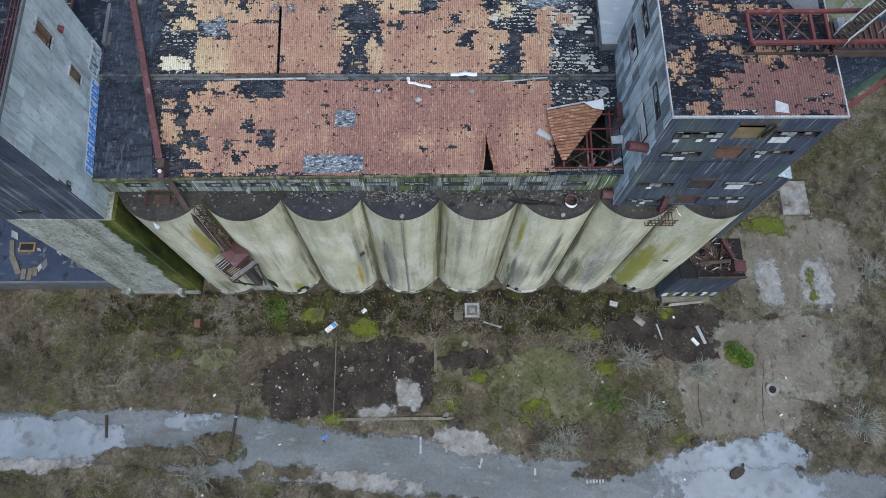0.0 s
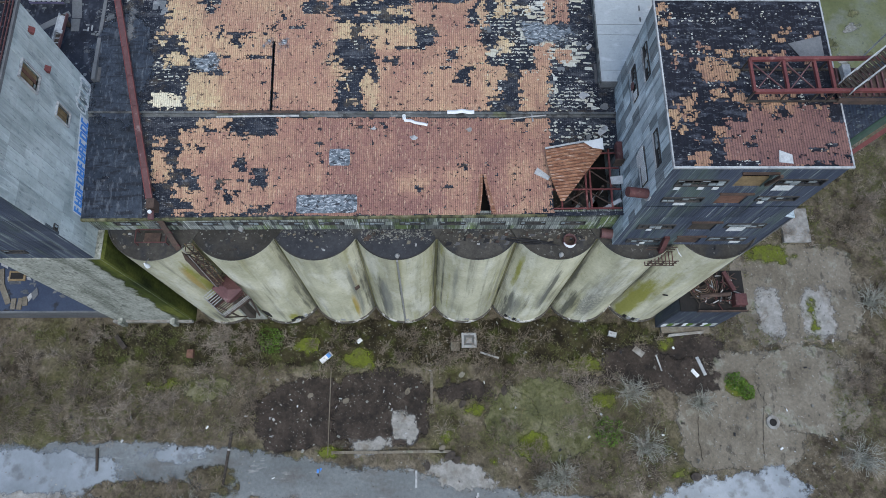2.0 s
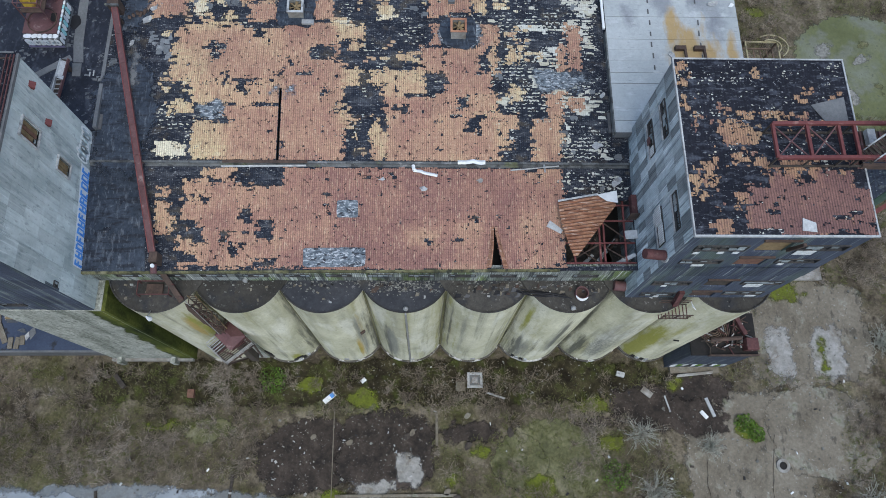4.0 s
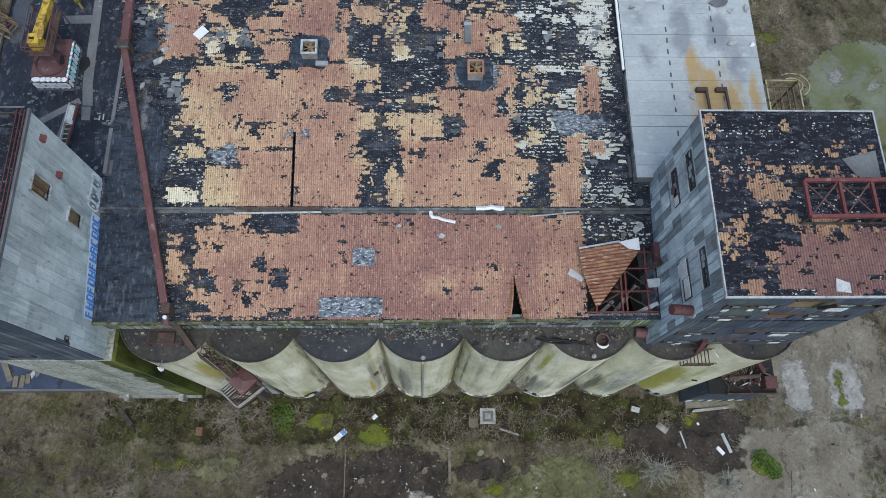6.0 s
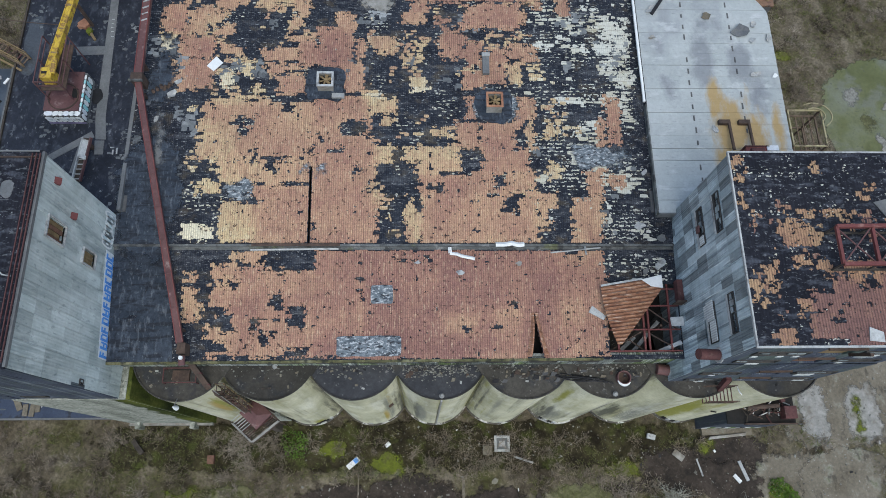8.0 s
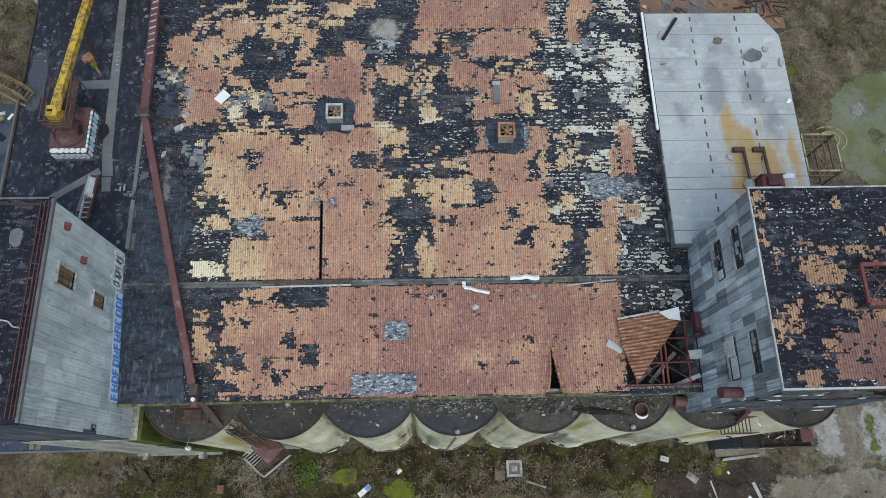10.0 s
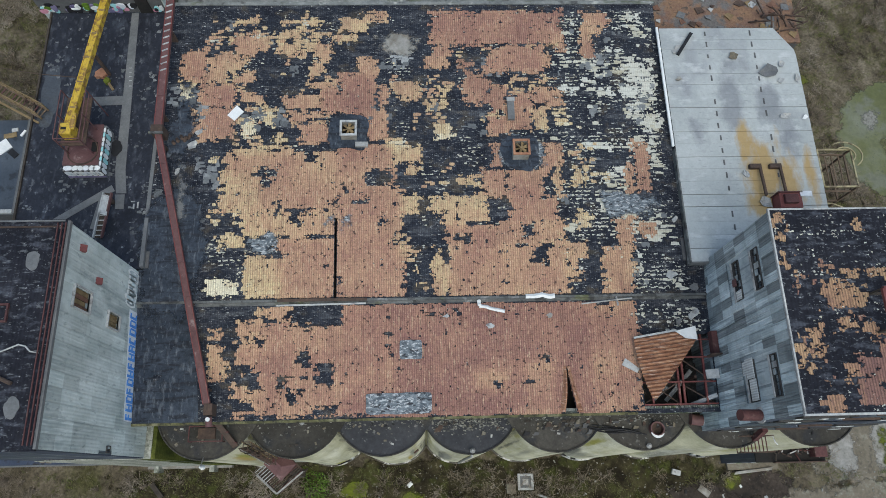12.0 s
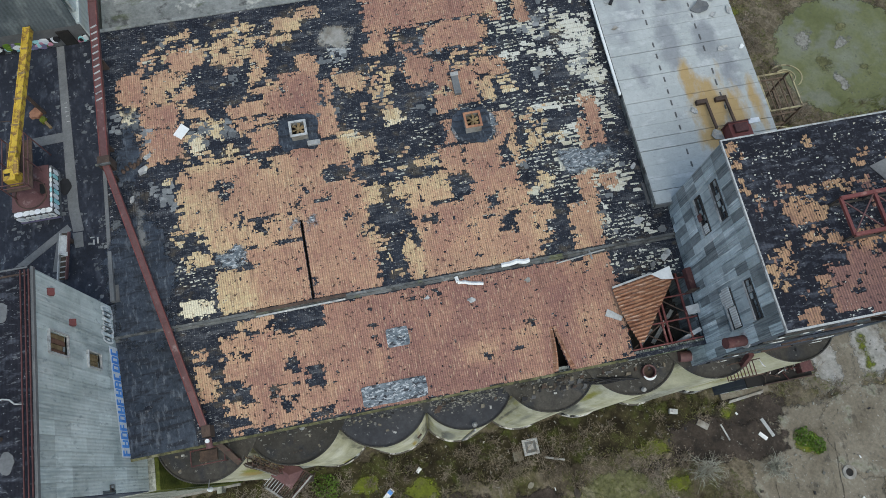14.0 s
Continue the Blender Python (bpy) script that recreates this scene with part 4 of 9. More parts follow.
FLATS = [
    # soil strip that paints the ambient shade along the silo row
    ("soil", M_SHADED_SOIL, -5.0, 20.2, 33.0, 2.6, 19, 0, 4.0, "mossy soil along the silo feet with their shade painted in"),
    ("mud", M_MUD, -13.2, 12.2, 5.4, 3.9, 1, 12, 2.6, "dark wet mud pit with litter"), ("mud", M_MUD, -4.6, 12.8, 5.4, 4.2, 2, 0, 3.0, "dark wet mud pit with litter"),
    ("mud", M_MUD, 4.5, 14.8, 3.1, 1.1, 3, 0, 6, "narrow rectangular pit of brown mud"), ("mud", M_MUD, 26.6, 16.9, 6.6, 2.5, 4, -10, 2.5, "wet brown mud beside the silos"),
    ("mud", M_MUD, 30.5, 19.4, 4.2, 1.7, 21, 0, 2.4, "wet brown mud beside the shed"), ("mud", M_MUD, 19.0, 15.8, 2.4, 0.8, 5, 4, 2.2, "wet brown mud between shrubs"),
    ("slab", M_PALE_SLAB, -5.6, 8.8, 2.3, 0.8, 6, 8, 3.0, "bleached broken concrete edge"), ("slab", M_PALE_SLAB, -2.2, 10.8, 1.5, 1.5, 7, 0, 4.0, "bleached broken concrete edge"),
    ("slab", M_PALE_SLAB, 3.4, 5.8, 3.6, 1.5, 8, -15, 2.2, "bleached broken concrete edge"), ("slab", M_PALE_SLAB, -8.0, 1.8, 7.5, 0.9, 9, -6, 2.2, "bleached broken concrete kerb line"),
    ("slab", M_PALE_SLAB, -41.5, 4.6, 8.0, 1.6, 26, 4, 2.0, "pale wet concrete roadside"),
]
PADS = [
    ("slab", M_SLAB, 35.2, 12.4, 7.0, 6.6, 10, 0, 5, "cracked concrete yard slab with dirt"), ("slab", M_SLAB, 44.0, 25.6, 7.6, 6.0, 11, 4, 4, "cracked concrete yard slab with dirt"),
    ("slab", M_SLAB, 44.0, 14.5, 6.0, 5.0, 20, 0, 3, "cracked concrete yard slab with dirt"),
    ("slab", M_PALE_SLAB, 40.6, 23.4, 1.6, 3.0, 12, 0, 6, "bleached concrete pad"), ("slab", M_PALE_SLAB, 46.2, 23.4, 2.0, 2.9, 13, 0, 6, "bleached concrete pad"),
]


def flat_field(cx, cy, rx, ry, seed, turn, sq):
    ct, st = math.cos(radians(turn)), math.sin(radians(turn))

    def f(u, v):
        x, y = (u - cx) * ct + (v - cy) * st, (v - cy) * ct - (u - cx) * st
        r = (abs(x / rx) ** sq + abs(y / ry) ** sq) ** (1 / sq)
        return (1 - r) * min(rx, ry) + 0.6 * noise.noise((u * 0.35, v * 0.35, seed)) + 0.35 * noise.noise((u * 1.2, v * 1.2, seed + 2.0))

    return f


def flat(name, material, cx, cy, rx, ry, seed, turn, sq, label, z, cell=0.3):
    mx, my = (max(rx, ry) + 2.0,) * 2 if turn else (rx + 2.0, ry + 2.0)
    return spread(name, cx - mx, cx + mx, cy - my, cy + my, cell, flat_field(cx, cy, rx, ry, seed, turn, sq), lambda x, y: z, material, yard, label)


for k, (name, m, cx, cy, rx, ry, seed, turn, sq, label) in enumerate(PADS + FLATS):
    flat(name, m, cx, cy, rx, ry, seed, turn, sq, label, 0.016 + 0.002 * k)
alone("concrete_plate", Geo().box(43.5, 46.8, 32.0, 36.3, 0, 0.5), M_PALE_SLAB, "raised pale concrete foundation block on grass", "concrete block")
# wet patches with the bright sky reflection painted as pale colour
for cx, cy, rx, ry, seed, turn in [(33.0, 2.9, 8.6, 2.5, 14, 9), (34.5, 0.2, 8.5, 2.4, 18, 0), (-41.5, 6.4, 9.0, 2.3, 15, -3), (-27.5, 8.0, 4.0, 0.7, 16, 4)]:
    flat("silt", M_WATER, cx, cy, rx, ry, seed, turn, 2.4, "wet ground with a pale blue-grey sky reflection painted in", 0.052 + 0.001 * seed)
flat("pond", M_POND, 57.6, 60.8, 9.0, 8.6, 17, 0, 2.6, "round stagnant pond covered with green algae", 0.03, 0.5)
for k, (cx, cy, rx, ry) in enumerate(((54.5, 60.5, 0.9, 1.2), (57.5, 62.5, 1.2, 0.6), (59.5, 58.5, 0.7, 1.1), (53.0, 64.0, 1.3, 0.8), (58.5, 65.0, 1.0, 0.7), (56.0, 57.0, 1.4, 0.5))):
    flat("pond_weed", M_RUBBLE if k % 2 else M_TURF, cx, cy, rx, ry, 90 + k, 20 * k, 2.0, "grey and olive weed floating on the pond", 0.034 + 0.001 * k)
MOSS = [(19.9, 13.4, 1.8, 0.9), (18.6, 17.5, 2.2, 0.9), (35.6, 14.8, 2.0, 1.3), (2.6, 9.8, 1.0, 1.0), (5.6, 12.6, 1.2, 0.7), (7.6, 7.0, 0.9, 0.8), (-28.2, 15.3, 2.4, 0.8), (41.5, 30.6, 3.4, 1.5), (12.0, 8.6, 2.4, 1.8), (-10.8, 8.0, 1.2, 0.4),
        (-6.8, 18.2, 2.2, 1.2), (-13.5, 19.8, 2.0, 1.0), (27.8, 19.6, 1.2, 1.0), (45.6, 22.9, 0.5, 2.2), (27.6, 5.6, 1.2, 0.9), (44.5, 70.0, 2.4, 1.0), (40.5, 50, 1.6, 3.0)]
for k, (cx, cy, rx, ry) in enumerate(((13.8, 11.4, 5.6, 4.6), (10.0, 11.5, 3.0, 3.0), (-8.0, 18.6, 5.0, 1.6), (43.5, 29.6, 4.0, 2.2), (-24.0, 15.0, 3.0, 1.4))):
    flat("turf", M_TURF, cx, cy, rx, ry, 70 + k, 0, 2.0, "olive turf among the scrub", 0.003 + 0.0012 * k)
for k, (cx, cy, rx, ry) in enumerate(MOSS):
    flat("moss", M_MOSS, cx, cy, rx * 0.8, ry * 0.8, 40 + k, 0, 2.0, "yellow-green moss on the ground", 0.06 + 0.001 * k, 0.2)


rng = random.Random(55)
for name, x0, x1, y0, y1, n, m, label in (("pit_gravel", -18.0, 0.4, 8.4, 16.4, 420, M_RUBBLE, "pale crumbs of concrete in the mud"), ("yard_gravel", 26.0, 50.0, 5.0, 31.0, 1100, M_RUBBLE, "pale crumbs and twigs on the yard slabs"), ("foot_gravel", -24.0, 27.0, 18.5, 22.4, 600, M_RUBBLE, "crumbs of concrete fallen at the silo feet"), ("road_gravel", -45.0, 45.0, 0.0, 9.0, 700, M_RUBBLE, "pale crumbs along the road")):
    g = Geo()
    for k in range(n):
        x, y = rng.uniform(x0, x1), rng.uniform(y0, y1)
        if noise.noise((x * 0.4, y * 0.4, 8.0)) < rng.uniform(-0.5, 0.5):
            continue
        s = rng.uniform(0.02, 0.09) * (1.9 if k % 17 == 0 else 1)
        a = rng.uniform(0, 3.14)
        g.beam((x - s * math.cos(a), y - s * math.sin(a), 0.07), (x + s * math.cos(a), y + s * math.sin(a), 0.08), s * rng.uniform(0.5, 1.8), s)
    alone(name, g, m, label, "gravel", kind="stuff")

for k, (cx, cy, rx, ry) in enumerate(((-29.0, 4.3, 7.5, 1.0), (-22.6, 5.4, 2.4, 1.3), (-16.0, 2.6, 4.0, 0.7), (20.0, 2.4, 3.0, 0.9))):
    flat("verge", M_GROUND, cx, cy, rx, ry, 120 + k, 0, 2.0, "brown earth spilled over the road edge", 0.085 + 0.001 * k)

# ---- shrubs and grass ----
def twigs(centres, per, seed, spread=1.0, width=0.035):
    """Leafless shrubs: bent tapered stems with side twigs, three-sided."""
    rng = np.random.default_rng(seed)
    C = np.repeat(np.array(centres, float), per, axis=0)
    n = len(C)
    r, h = C[:, 2:3], C[:, 3:4]
    a, e = rng.uniform(0, 2 * np.pi, (n, 1)), rng.uniform(0.2, 1.0, (n, 1)) ** 0.6

    def out(ang, reach, rise):
        return np.hstack([np.cos(ang) * reach, np.sin(ang) * reach, rise])

    base = np.hstack([C[:, :2] + rng.normal(0, 0.16, (n, 2)) * r, np.zeros((n, 1))])
    mid = base + out(a, r * e * 0.45, h * rng.uniform(0.35, 0.6, (n, 1)))
    tip = mid + out(a + rng.normal(0, 0.4, (n, 1)), r * e * 0.6, h * rng.uniform(0.1, 0.5, (n, 1)) * (1.2 - 0.6 * e))
    P, Q, W = [base, mid], [mid, tip], [np.full((n, 1), width), np.full((n, 1), width * 0.8)]
    for _ in range(3):
        p = mid + (tip - mid) * rng.uniform(0.05, 0.95, (n, 1))
        P.append(p)
        Q.append(p + np.hstack([rng.normal(0, 0.25, (n, 2)), rng.uniform(0.0, 0.4, (n, 1))]) * r * 0.7 * spread)
        W.append(np.full((n, 1), width * 0.6))
    P, Q, W = np.vstack(P), np.vstack(Q), np.vstack(W)
    d = Q - P
    u = np.cross(d, (0.3, 0.5, 0.8))
    u /= np.linalg.norm(u, axis=1, keepdims=True) + 1e-6
    s = np.cross(d, u)
    s /= np.linalg.norm(s, axis=1, keepdims=True) + 1e-6
    V = np.stack([P + W * u, P - W * 0.5 * u + W * 0.8 * s, P - W * 0.5 * u - W * 0.8 * s, Q], axis=1).reshape(-1, 3)
    k = np.arange(len(P))[:, None] * 4
    F = np.stack([k + np.array([0, 1, 3]), k + np.array([1, 2, 3]), k + np.array([2, 0, 3])], axis=1).reshape(-1, 3)
    g = Geo()
    g.v, g.f = [tuple(v) for v in V.tolist()], [tuple(f) for f in F.tolist()]
    return g


def scatter(n, zones, seed, keep_off):
    rng = random.Random(seed)
    total = sum((z[1] - z[0]) * (z[3] - z[2]) * z[4] for z in zones)
    out = []
    for z in zones:
        for _ in range(int(n * (z[1] - z[0]) * (z[3] - z[2]) * z[4] / total)):
            x, y = rng.uniform(z[0], z[1]), rng.uniform(z[2], z[3])
            if noise.noise((x * 0.13, y * 0.13, seed)) + rng.uniform(-0.35, 0.35) > -0.12 and not any(near_rect(k, x, y) > 0 for k in keep_off):
                out.append((x, y))
    return out


BUILT = [(-37, 27, 22.3, 62), (25.5, 34, 20.5, 28), (42.4, 47, 29, 32.4), (-75, -35, 22.5, 45), (48, 65.5, 54.2, 69.8)]
OPEN = [(-18.5, 0.5, 8.2, 16.5), (1.4, 7.4, 14.3, 16.9), (-60, -35, 3.4, 9.2), (-35, -20, 5.8, 9.2), (-20, 12, 1.6, 7.6), (27, 46, 4.0, 20), (32, 52, -1, 5.5), (39, 53.5, 20.5, 31), (22, 32, 15, 19.5), (12, 30, -3.6, 2.6)]
ZONES = [(-60, -18, 9.5, 22, 1.3), (-60, -12, -8, 3.0, 1.0), (-18, 8, 16.5, 22, 0.7), (7, 27, 4, 21, 0.9), (0, 8, 7, 14, 0.35), (46, 80, -8, 45, 0.9), (27, 75, 31, 95, 0.55), (-90, -37, 46, 100, 0.8), (27, 46, 20, 31, 0.25), (-40, 60, -14, -2, 0.5), (27, 40, 30, 56, 0.5), (-34, -20, 3.6, 5.6, 0.9)]
spots = scatter(5200, ZONES, 3, BUILT + OPEN)
rb = random.Random(5)
alone("scrub", twigs([(x, y, rb.uniform(0.5, 1.6), rb.uniform(0.5, 2.0)) for x, y in spots], 26, 1, 1.0, 0.026), M_TWIG, "leafless grey-brown scrub covering the waste ground", "scrub", kind="stuff")


def bare_shrub(x, y, r, h, seed):
    ob = thing("shrub", (x, y, 0), "pale grey leafless shrub among the scrub", "shrub", "pale bare shrubs")
    part("twig_crown", twigs([(x, y, r, h)], 90, seed, 0.8, 0.04), M_TWIG_PALE, ob)


for k, (x, y, r, h) in enumerate([(23.2, 14.2, 2.2, 2.2), (24.4, 8.4, 2.4, 2.6), (15.0, 5.6, 1.9, 2.0), (13.2, 4.6, 1.6, 1.8), (48.0, 7.0, 2.6, 2.8), (-24.5, 2.2, 2.2, 2.0), (31.0, 13.0, 1.8, 1.8), (52.5, 24.5, 2.2, 2.4)]):
    bare_shrub(x, y, r, h, 60 + k)


def leafy_bush(x, y, r, h, seed, label):
    ob = thing("bush", (x, y, 0), label, "bush", "green bushes")
    part("twig_crown", twigs([(x, y, r * 0.9, h)], 14, seed), M_TWIG, ob)
    rng = random.Random(seed)
    g = Geo()
    for _ in range(520):
        a, d = rng.uniform(0, 6.283), r * math.sqrt(rng.random())
        lump = 1 + 0.35 * noise.noise((math.cos(a) * 2 + seed, math.sin(a) * 2, 0.3))
        px, py = x + d * lump * math.cos(a), y + d * lump * math.sin(a)
        pz = h * (1 - (d / r) ** 2 * 0.6) * rng.uniform(0.45, 1.0)
        u = Vector((rng.gauss(0, 1), rng.gauss(0, 1), rng.gauss(0, 0.5))).normalized() * rng.uniform(0.08, 0.17)
        w = u.cross(Vector((rng.gauss(0, 1), rng.gauss(0, 1), rng.gauss(0, 1)))).normalized() * 0.06
        k = len(g.v)
        c = Vector((px, py, pz))
        g.v += [tuple(c - u), tuple(c + w), tuple(c + u), tuple(c - w)]
        g.f.append((k, k + 1, k + 2, k + 3))
    part("leaves", g, M_LEAF, ob)["kind"] = "stuff"


leafy_bush(20.4, 9.9, 1.6, 1.3, 71, "rounded bright green bush in brown scrub")
leafy_bush(35.2, 15.4, 1.1, 0.6, 72, "low vivid green plant clump on wet concrete")
leafy_bush(36.4, 14.4, 1.0, 0.5, 73, "low vivid green plant clump on wet concrete")
leafy_bush(-17.2, 20.4, 1.5, 1.1, 74, "dull green bush at the foot of a silo")


def blades(spots, seed):
    rng = np.random.default_rng(seed)
    g = Geo()
    for x, y in spots:
        for _ in range(9):
            px, py = x + rng.normal(0, 0.22), y + rng.normal(0, 0.22)
            a, lean, h = rng.uniform(0, 6.283), rng.uniform(0.1, 0.5), rng.uniform(0.15, 0.45)
            k = len(g.v)
            c, s = np.cos(a), np.sin(a)
            g.v += [(px - 0.03 * s, py + 0.03 * c, 0), (px + 0.03 * s, py - 0.03 * c, 0), (px + lean * c, py + lean * s, h)]
            g.f.append((k, k + 1, k + 2))
    return g


GRASS_ZONES = [(z[0], z[1], z[2], z[3], 1.0) for z in ZONES]
alone("grass", blades(scatter(34000, GRASS_ZONES, 8, BUILT + OPEN), 4), M_GRASS, "tufts of dry straw-coloured and dull green grass", "grass", kind="stuff")


# ---- silos ----
SILO_R, SILO_Y, SILO_TOP = 3.85, 26.35, 24.0
SILO_X = [-22.37 + 6.75 * k for k in range(8)]


def ring_wall(g, cx, cy, r0, r1, z0, z1, n=56):
    b = len(g.v)
    for r, z in ((r0, z0), (r1, z0), (r1, z1), (r0, z1)):
        g.v += [(cx + r * math.cos(2 * math.pi * i / n), cy + r * math.sin(2 * math.pi * i / n), z) for i in range(n)]
    for s in range(4):
        for i in range(n):
            g.f.append((b + s * n + i, b + s * n + (i + 1) % n, b + ((s + 1) % 4) * n + (i + 1) % n, b + ((s + 1) % 4) * n + i))
    return g


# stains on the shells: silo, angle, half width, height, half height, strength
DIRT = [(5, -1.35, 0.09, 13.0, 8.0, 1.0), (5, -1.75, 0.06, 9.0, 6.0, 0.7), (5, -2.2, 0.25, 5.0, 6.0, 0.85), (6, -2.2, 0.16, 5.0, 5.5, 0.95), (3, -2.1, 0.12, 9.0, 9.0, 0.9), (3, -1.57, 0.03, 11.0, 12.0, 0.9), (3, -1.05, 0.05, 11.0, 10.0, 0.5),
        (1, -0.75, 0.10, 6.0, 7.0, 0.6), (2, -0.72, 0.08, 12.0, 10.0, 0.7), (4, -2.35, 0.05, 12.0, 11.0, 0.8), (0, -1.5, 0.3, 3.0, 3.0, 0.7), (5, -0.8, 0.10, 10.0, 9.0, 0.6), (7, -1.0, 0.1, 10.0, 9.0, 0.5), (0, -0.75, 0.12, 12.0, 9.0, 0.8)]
SPECK = [(6, -1.75, 0.45, 7.5, 6.0, 0.75), (6, -1.2, 0.2, 12.0, 8.0, 0.5), (5, -2.2, 0.2, 6.0, 6.0, 0.5)]
OCHRE = [(0, -1.18, 0.12, 17.0, 4.5, 1.0), (2, -1.08, 0.10, 6.0, 6.0, 0.95), (4, -2.3, 0.05, 10.0, 10.0, 0.5), (2, -0.9, 0.1, 14.0, 7.0, 0.6)]
SOOT = [(3, -2.0, 0.22, 9.0, 9.0, 1.0), (3, -1.35, 0.2, 5.0, 5.0, 0.6), (5, -2.0, 0.3, 6.0, 7.0, 0.8), (5, -1.4, 0.25, 12.0, 9.0, 0.7), (5, -0.95, 0.16, 5.0, 6.0, 0.7), (6, -1.7, 0.6, 10.0, 11.0, 0.72), (6, -1.05, 0.2, 14.0, 8.0, 0.7), (4, -2.0, 0.1, 12.0, 11.0, 0.75),
        (1, -1.0, 0.2, 10.0, 8.0, 0.5), (2, -0.95, 0.14, 10.0, 11.0, 0.8), (7, -1.5, 0.35, 5.0, 6.0, 0.5), (0, -1.9, 0.3, 6.0, 6.0, 0.5), (4, -1.15, 0.12, 6.0, 6.0, 0.5)]
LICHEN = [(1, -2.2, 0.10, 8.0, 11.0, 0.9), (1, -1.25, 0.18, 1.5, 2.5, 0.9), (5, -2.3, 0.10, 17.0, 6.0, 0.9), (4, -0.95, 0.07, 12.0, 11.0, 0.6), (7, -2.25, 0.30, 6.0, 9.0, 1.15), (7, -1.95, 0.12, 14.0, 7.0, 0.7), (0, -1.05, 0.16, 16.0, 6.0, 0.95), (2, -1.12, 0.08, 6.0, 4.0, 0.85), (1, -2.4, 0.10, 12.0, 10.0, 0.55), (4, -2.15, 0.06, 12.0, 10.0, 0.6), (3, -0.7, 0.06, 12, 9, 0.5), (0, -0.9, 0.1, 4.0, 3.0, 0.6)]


def stained_shell(k, x, ob):
    """The outer face as a fine sheet that carries soft stains and darker bands, round a plain inner ring."""
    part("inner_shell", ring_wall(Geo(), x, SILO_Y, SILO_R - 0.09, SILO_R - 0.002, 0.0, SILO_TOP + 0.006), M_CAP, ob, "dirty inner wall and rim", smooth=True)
    g, n, m = Geo(), 120, 72
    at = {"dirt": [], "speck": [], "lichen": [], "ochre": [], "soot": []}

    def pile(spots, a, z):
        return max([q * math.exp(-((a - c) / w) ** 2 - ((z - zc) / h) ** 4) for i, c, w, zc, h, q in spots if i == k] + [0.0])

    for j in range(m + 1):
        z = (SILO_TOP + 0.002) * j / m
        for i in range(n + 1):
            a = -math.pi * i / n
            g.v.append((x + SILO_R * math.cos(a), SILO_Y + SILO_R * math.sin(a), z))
            # darker band beside each joint, broken up by height noise
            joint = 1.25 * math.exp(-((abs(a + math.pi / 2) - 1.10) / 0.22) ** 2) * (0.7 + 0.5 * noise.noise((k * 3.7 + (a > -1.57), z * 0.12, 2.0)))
            # DIRT streaks, plus darker bands at the joints, the foot and the top
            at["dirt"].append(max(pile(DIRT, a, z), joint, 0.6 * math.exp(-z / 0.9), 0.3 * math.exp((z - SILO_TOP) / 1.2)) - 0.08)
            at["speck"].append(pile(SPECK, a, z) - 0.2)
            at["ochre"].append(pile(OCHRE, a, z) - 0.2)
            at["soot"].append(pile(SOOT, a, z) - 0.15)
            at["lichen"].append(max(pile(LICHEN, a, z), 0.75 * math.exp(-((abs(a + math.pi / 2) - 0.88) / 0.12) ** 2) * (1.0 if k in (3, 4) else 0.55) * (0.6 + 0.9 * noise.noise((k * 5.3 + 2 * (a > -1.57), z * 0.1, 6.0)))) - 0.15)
            if i and j:
                q = (n + 1) * j + i
                g.f.append((q - n - 2, q - 1, q, q - n - 1))
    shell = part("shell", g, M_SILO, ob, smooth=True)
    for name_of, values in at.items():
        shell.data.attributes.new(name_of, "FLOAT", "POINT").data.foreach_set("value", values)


def silo(x, tarred, stripe):
    ob = thing("silo", (x, SILO_Y, 0), "round pale concrete grain silo streaked with grey stains" if not tarred else "round pale concrete grain silo with tarred top", "silo", "row of silos")
    stained_shell(round((x + 22.37) / 6.75), x, ob)
    ring = [(x + (SILO_R - 0.095) * math.cos(a * math.pi / 24), SILO_Y + (SILO_R - 0.095) * math.sin(a * math.pi / 24)) for a in range(48)]
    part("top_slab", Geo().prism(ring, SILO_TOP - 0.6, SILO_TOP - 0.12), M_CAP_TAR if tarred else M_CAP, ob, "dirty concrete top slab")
    part("base_ring", ring_wall(Geo(), x, SILO_Y, SILO_R - 0.1, SILO_R + 0.16, 0.0, 0.5), M_CHIPPED, ob, "chipped whitewashed foot ring", smooth=True)
    if stripe:
        a = stripe
        g = Geo()
        p, q = math.cos(a) * (SILO_R + 0.08), math.sin(a) * (SILO_R + 0.08)
        g.tube((x + p, SILO_Y + q, 0.5), (x + p, SILO_Y + q, SILO_TOP + 0.1), 0.09, 6)
        part("pipe", g, M_STEEL, ob, "rusty grey rain pipe")
    return ob


silos = [silo(x, k in (2, 3), -1.55 if k == 3 else 0) for k, x in enumerate(SILO_X)]


def on_silo(k, ang, z, w, h, depth, name, material, label):
    """A small flat fitting set on a silo's wall."""
    x = SILO_X[k]
    g = Geo()
    c, s = math.cos(ang), math.sin(ang)
    p = Vector((x + c * SILO_R, SILO_Y + s * SILO_R, z))
    t = Vector((-s, c, 0)) * w / 2
    o = Vector((c, s, 0)) * depth
    g.v = [tuple(p + a * t + e * o + Vector((0, 0, f * h / 2))) for e in (-1, 1) for a, f in ((-1, -1), (1, -1), (1, 1), (-1, 1))]
    g.f = [(3, 2, 1, 0), (4, 5, 6, 7), (0, 1, 5, 4), (1, 2, 6, 5), (2, 3, 7, 6), (3, 0, 4, 7)]
    part(name, g, material, silos[k], label)


